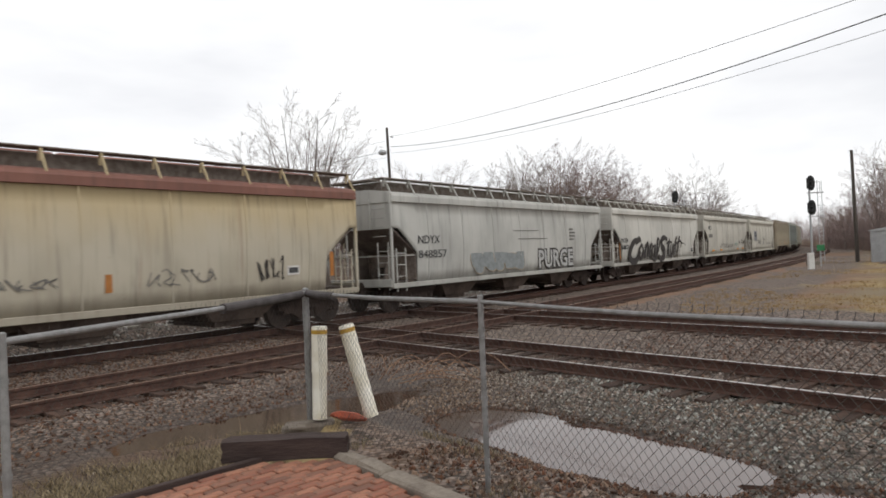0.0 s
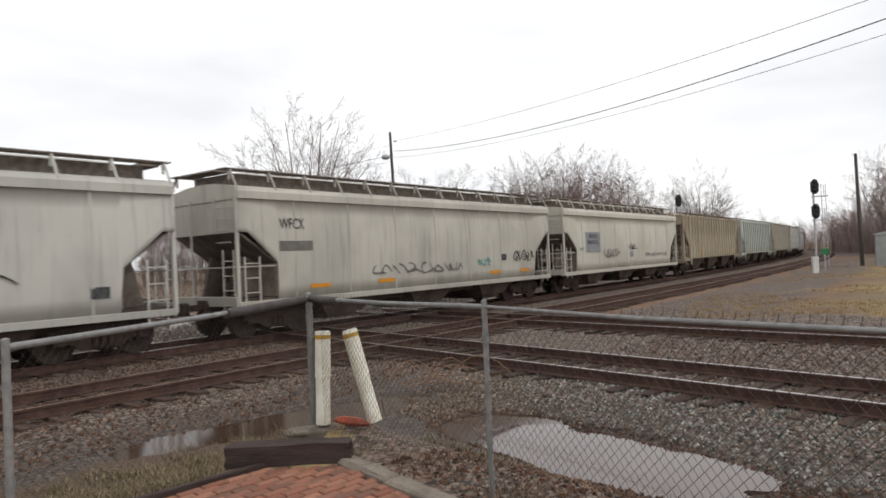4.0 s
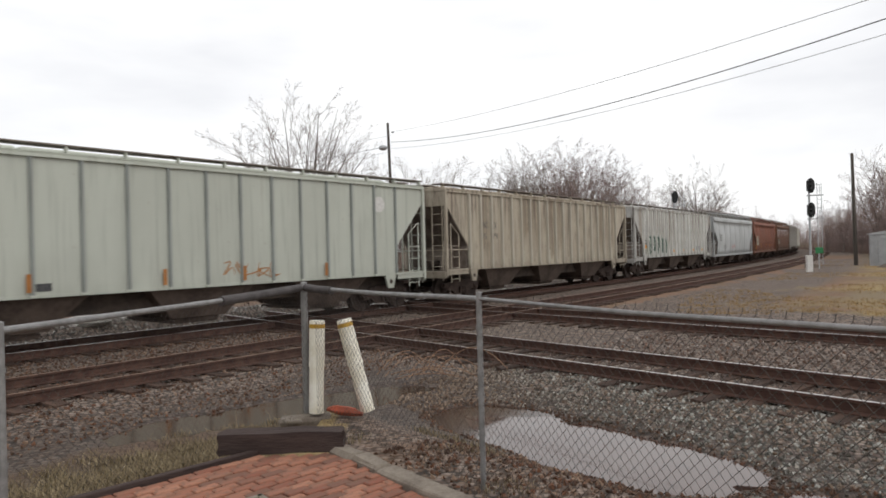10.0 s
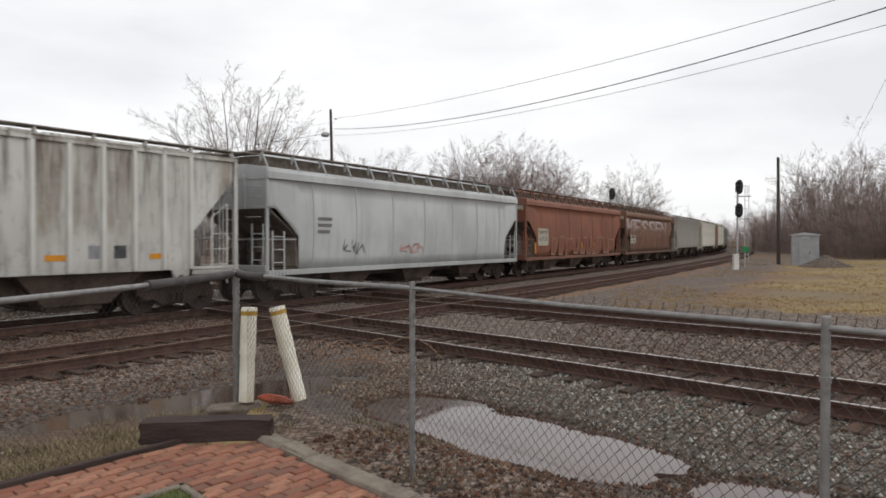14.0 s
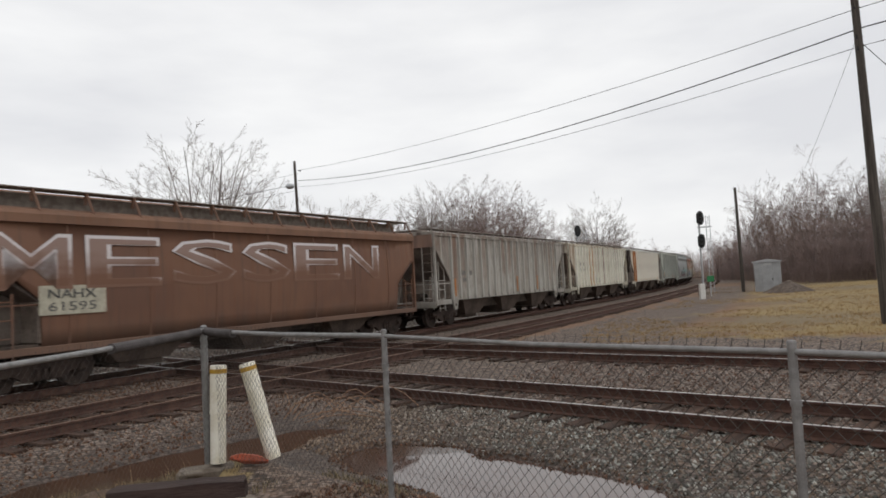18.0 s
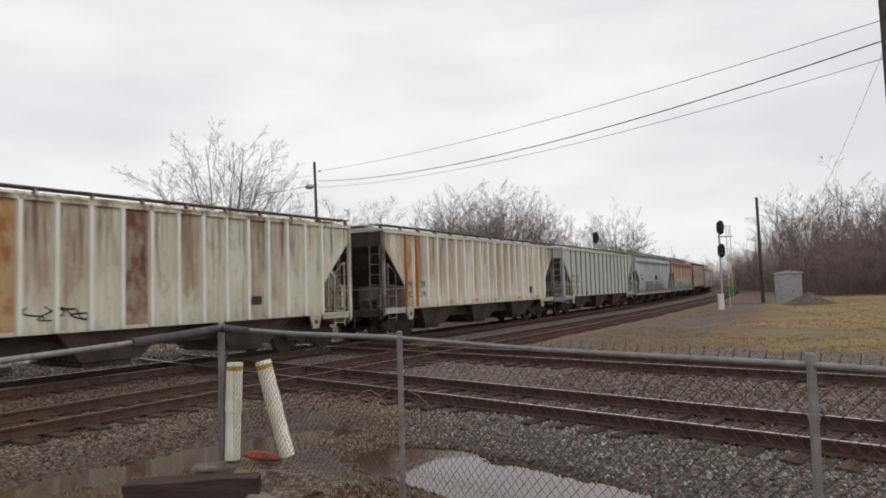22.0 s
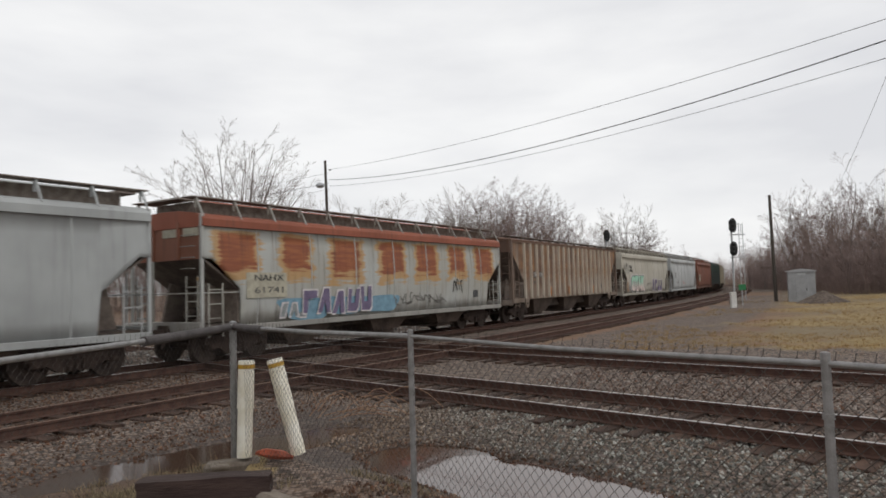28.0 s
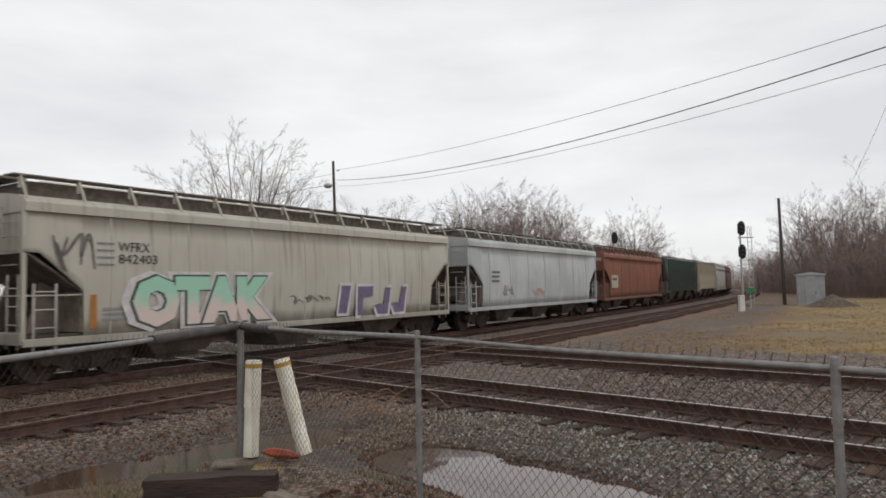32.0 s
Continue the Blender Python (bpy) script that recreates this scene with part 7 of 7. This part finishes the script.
# seventh and sixteenth cars, of one owner
for _c, _n in ((6, "443"), (15, "463")):
    word(_c, "MW", 1.6, 2.15, 2.28, 2.52, "oldtext")
    word(_c, "CX", 2.58, 3.0, 2.28, 2.52, "oldtext")
    word(_c, "461", 1.64, 2.15, 1.98, 2.22, "oldtext")
    word(_c, _n, 2.55, 3.07, 1.98, 2.22, "oldtext")
    bars(_c, 1.75, 2.1, 1.35, 1.75, 3, "oldtext", _c)
    bars(_c, 2.7, 2.95, 1.35, 1.75, 3, "oldtext", _c + 1)
    disc = [(14.6 + 0.25 * math.cos(a * 0.3142), 3.4 + 0.25 * math.sin(a * 0.3142)) for a in range(20)]
    part("emblem_disc", prism(bmesh.new(), disc, "y", -1.512, -1.5), INK["white"], CARS[_c][0], "plain white disc")
    block(_c, 4.5, 4.8, 1.26, 1.42, "dark")
    stripes(_c, (1.55, 4.3, 7.2, 9.4, 12.2), 0.09, 1.25, 1.62, "rusty")
block(15, 1.8, 2.3, 1.62, 1.84, "yellow")
scribble(6, 8.8, 10.6, 1.3, 1.75, "rusty", 0.03, 5, 14)
# eighth car
word(7, "MC", 2.32, 2.8, 2.7, 2.95, "oldtext")
word(7, "EX", 3.1, 3.45, 2.7, 2.95, "oldtext")
word(7, "95", 2.32, 2.68, 2.28, 2.52, "oldtext")
word(7, "179", 3.0, 3.5, 2.28, 2.52, "oldtext")
stripes(7, (1.35, 5.4, 7.7, 12.4), 0.12, 1.3, 1.8, "plate")
# ninth car: dark green bubble letters
throw_up(8, 2.2, 5.9, 1.35, 2.5, 5, "green", "sage", 22, "sage", 9)
scribble(8, 2.3, 5.8, 1.25, 2.0, "green", 0.16, 4, 22)
block(8, 1.62, 2.06, 1.7, 1.9, "yellow")
bars(8, 1.6, 2.1, 1.95, 2.2, 2, "oldtext", 5)
bars(8, 1.6, 2.1, 1.4, 1.62, 2, "oldtext", 6)
for _x in (5.0, 7.3, 9.3, 11.75, 14.2):
    block(8, _x, _x + 0.5, 1.42, 1.55, "yellow")
bars(8, 10.1, 10.5, 1.5, 2.1, 6, "oldtext", 7)
block(8, 12.7, 13.0, 1.45, 1.75, "silver")
block(8, 13.3, 13.6, 1.45, 1.75, "dark")
# tenth and twenty-first cars
for _c in (9, 20):
    bars(_c, 2.07, 2.9, 2.1, 2.6, 3, "oldtext", _c)
    scribble(_c, 3.3, 4.4, 1.35, 1.95, "oldtext", 0.05, 3, 30 + _c)
    scribble(_c, 6.6, 8.0, 1.4, 1.8, "pink", 0.07, 4, 31 + _c)
# eleventh car
block(10, 1.45, 2.84, 1.60, 2.5, "plate")
word(10, "NAHX", 1.6, 2.7, 2.2, 2.42, "oldtext", lift=0.008)
word(10, "67735", 1.6, 2.7, 1.85, 2.08, "oldtext", lift=0.008)
blocky(10, 3.2, 14.5, 1.08, 2.05, 10, "red_wash", "worn_tan", 44, 0.0, 0.07)
block(10, 11.8, 13.4, 2.35, 3.2, "red_wash", -0.003, "washed_patch")
stripes(10, (1.1, 4.45, 8.2, 10.6, 13.0), 0.16, 1.2, 1.75)
# twelfth car: white outlines of tall letters
for _t, _a, _b in (("M", 0.14, 1.96), ("E", 2.27, 4.29), ("S", 4.6, 6.78), ("S", 7.0, 9.0), ("E", 9.15, 11.4), ("N", 11.65, 13.75)):
    word(11, _t, _a, _b, 2.22, 3.44, "worn_chalk", 0.02, 0.0, "graffiti_letter")
    word(11, _t, _a + 0.10, _b - 0.10, 2.29, 3.36, "worn_fill", -0.004, 0.004, "graffiti_fill")
block(11, 1.2, 2.75, 1.66, 2.3, "plate")
word(11, "NAHX", 1.4, 2.5, 2.02, 2.22, lift=0.008)
word(11, "61595", 1.4, 2.5, 1.74, 1.94, lift=0.008)
# thirteenth to fifteenth cars
bars(12, 2.5, 3.05, 2.25, 2.45, 1, "oldtext", 3)
bars(12, 3.3, 3.7, 2.25, 2.45, 1, "oldtext", 4)
bars(12, 2.6, 3.1, 1.95, 2.12, 1, "oldtext", 5)
stripes(12, (1.62, 8.8, 11.8), 0.14, 1.3, 2.1, "rusty")
for _x0, _ink in ((4.604, "tanned"), (5.375, "rust_panel"), (8.459, "dark_rust_panel")):
    block(13, _x0, _x0 + 0.64, 1.22, 3.98, _ink, -0.006, "rust_stain")
for _x in (2.28, 3.05):
    for _k in range(3):
        block(13, _x + 0.17 * _k, _x + 0.17 * _k + 0.12, 2.62, 2.86, "dark")
        block(13, _x + 0.17 * _k, _x + 0.17 * _k + 0.12, 2.24, 2.48, "dark")
bars(13, 3.8, 4.3, 2.2, 2.5, 2, "faint", 7)
scribble(13, 6.2, 7.6, 1.35, 1.75, "black", 0.04, 4, 51)
block(13, 12.4, 12.8, 1.55, 1.8, "black")
word(14, "MN", 1.56, 1.90, 1.92, 2.2, "dark")
word(14, "CW", 2.32, 2.88, 1.92, 2.2, "dark")
word(14, "462", 1.54, 1.92, 1.55, 1.82, "dark")
word(14, "124", 2.32, 2.88, 1.55, 1.82, "dark")
stripes(14, (4.6, 6.9, 9.0, 11.6, 14.0), 0.42, 1.24, 1.36)
block(14, 13.2, 13.7, 1.5, 1.85, "black")
block(14, 7.9, 8.4, 1.45, 1.8, "white")
for _o in CARS[14][0].children:
    _x = _o.matrix_basis.translation.x
    if _o.name.split(".")[0] == "rib" and _x < 2.4 and _o.matrix_basis[0][0] > 0:
        _o.material_slots[0].link = "OBJECT"
        _o.material_slots[0].material = RUST_RIB
block(14, 1.53, 1.93, 1.24, 3.98, "tanned", -0.006, "rust_stain")
for _car in (10, 11, 17, 21, 25):
    for _y in (-1.36, -0.48):
        part("end_plate", boxed(0.012, 0.028, _y, _y + 0.62, 3.42, 3.64, bevel=0.004), INK["plate"], CARS[_car][0], "pale number plate on the end")
# seventeenth car: maroon letters on teal
block(16, 10.3, 12.7, 1.75, 2.2, "teal")
block(16, 6.8, 8.2, 1.7, 2.1, "teal")
_hump = [(8.6 + 0.75 * math.cos(a * 0.1745), 2.1 + 0.45 * math.sin(a * 0.1745)) for a in range(19)]
part("graffiti_fill", prism(bmesh.new(), _hump, "y", -1.566, -1.555), INK["black"], CARS[16][0])
throw_up(16, 3.6, 12.3, 1.12, 2.1, 8, "maroon", "pink", 64, "teal", 7)
stripes(16, (2.1, 9.9, 12.5), 0.2, 1.3, 1.85)
bars(16, 2.0, 2.9, 2.1, 2.6, 2, "oldtext", 8)
# eighteenth car: blue and violet
block(17, 1.45, 3.0, 1.72, 2.44, "plate")
word(17, "NAHX", 1.75, 2.85, 2.2, 2.38, lift=0.008)
word(17, "61741", 1.75, 2.85, 1.85, 2.03, lift=0.008)
throw_up(17, 2.9, 8.4, 1.06, 1.75, 3, "blue", "blue", 71)
blocky(17, 2.75, 3.9, 1.10, 1.55, 3, "faint", "chalk", 75, 0.004)
blocky(17, 3.65, 7.1, 1.12, 1.98, 5, "violet", "chalk", 72, 0.010)
scribble(17, 8.3, 12.0, 1.25, 1.7, "oldtext", 0.05, 9, 73)
scribble(17, 12.6, 13.3, 1.6, 2.2, "black", 0.06, 3, 74)
block(17, 14.3, 14.7, 1.4, 1.7, "dark")
# nineteenth car
for _x, _t, _u in ((2.69, "SR", "95"), (3.5, "IX", "23")):
    block(18, _x - 0.05, _x + 0.45, 2.22, 2.55, "black")
    word(18, _t, _x, _x + 0.4, 2.27, 2.5, "white", lift=0.008)
    word(18, _u, _x, _x + 0.38, 1.85, 2.06, "dark")
block(18, 13.58, 14.0, 1.52, 1.79, "black")
stripes(18, (4.8, 7.6, 12.0), 0.14, 1.25, 1.7, "rusty")
# twentieth car: mint and violet pieces
word(19, "WFRX", 2.05, 2.85, 2.88, 3.10)
word(19, "842403", 2.05, 3.05, 2.60, 2.82)
for _i in range(4):
    block(19, 1.55, 1.95, 2.55 + 0.16 * _i, 2.6 + 0.16 * _i, "faint")
word(19, "OTAK", 2.10, 6.95, 0.98, 2.46, "chalk", 0.13, 0.014, "graffiti_edge")
word(19, "OTAK", 2.32, 6.74, 1.04, 2.38, "green", 0.10, 0.024, "graffiti_edge")
word(19, "OTAK", 2.40, 6.66, 1.09, 2.33, "mint_fade", 0.075, 0.032, "graffiti_fill")
blocky(19, 9.5, 13.3, 1.02, 2.1, 4, "violet", "chalk", 83, 0.004, 0.09)
scribble(19, 0.5, 1.45, 2.3, 3.25, "oldtext", 0.07, 3, 81)
block(19, 1.4, 1.55, 1.15, 2.05, "rusty")
bars(19, 1.7, 2.6, 1.3, 1.6, 3, "faint", 9)
scribble(19, 7.4, 9.2, 1.5, 1.75, "oldtext", 0.04, 6, 82)
block(21, 1.5, 3.0, 1.65, 2.5, "plate")
bars(21, 1.75, 2.85, 1.85, 2.3, 2, "dark", 5)


# ---- the train runs ----
def motions():
    times = [i * 2.0 for i in range(17)]
    for car, L, wheels, s0 in CARS:
        rows = []
        for t in times:
            s = s0 + L / 2 - SPEED * t
            h = arc_heading(s)
            p = arc(s, 0, ZR) - Vector((math.cos(h), math.sin(h), 0)) * (L / 2)
            rows.append((t, pose(p.x, p.y, p.z, 0, 0, math.degrees(h))))
        walk(car, rows)
        first, last = max(0.0, (s0 - 45) / SPEED), min(32.0, (s0 + L + 20) / SPEED)
        turns = [(0.0, 0.0)] if first > 0.2 else []
        k = 0
        while first + k / 15 < last:
            t = first + k / 15
            turns.append((t, -SPEED * (t - first) / 0.457))
            k += 1
        if turns[-1][0] < 31.9:
            turns.append((32.0, turns[-1][1]))
        for w in wheels:
            x = w.matrix_basis.translation.x
            walk(w, [(t, pose(x, 0, 0.457, 0, math.degrees(a), 0)) for t, a in turns])


motions()
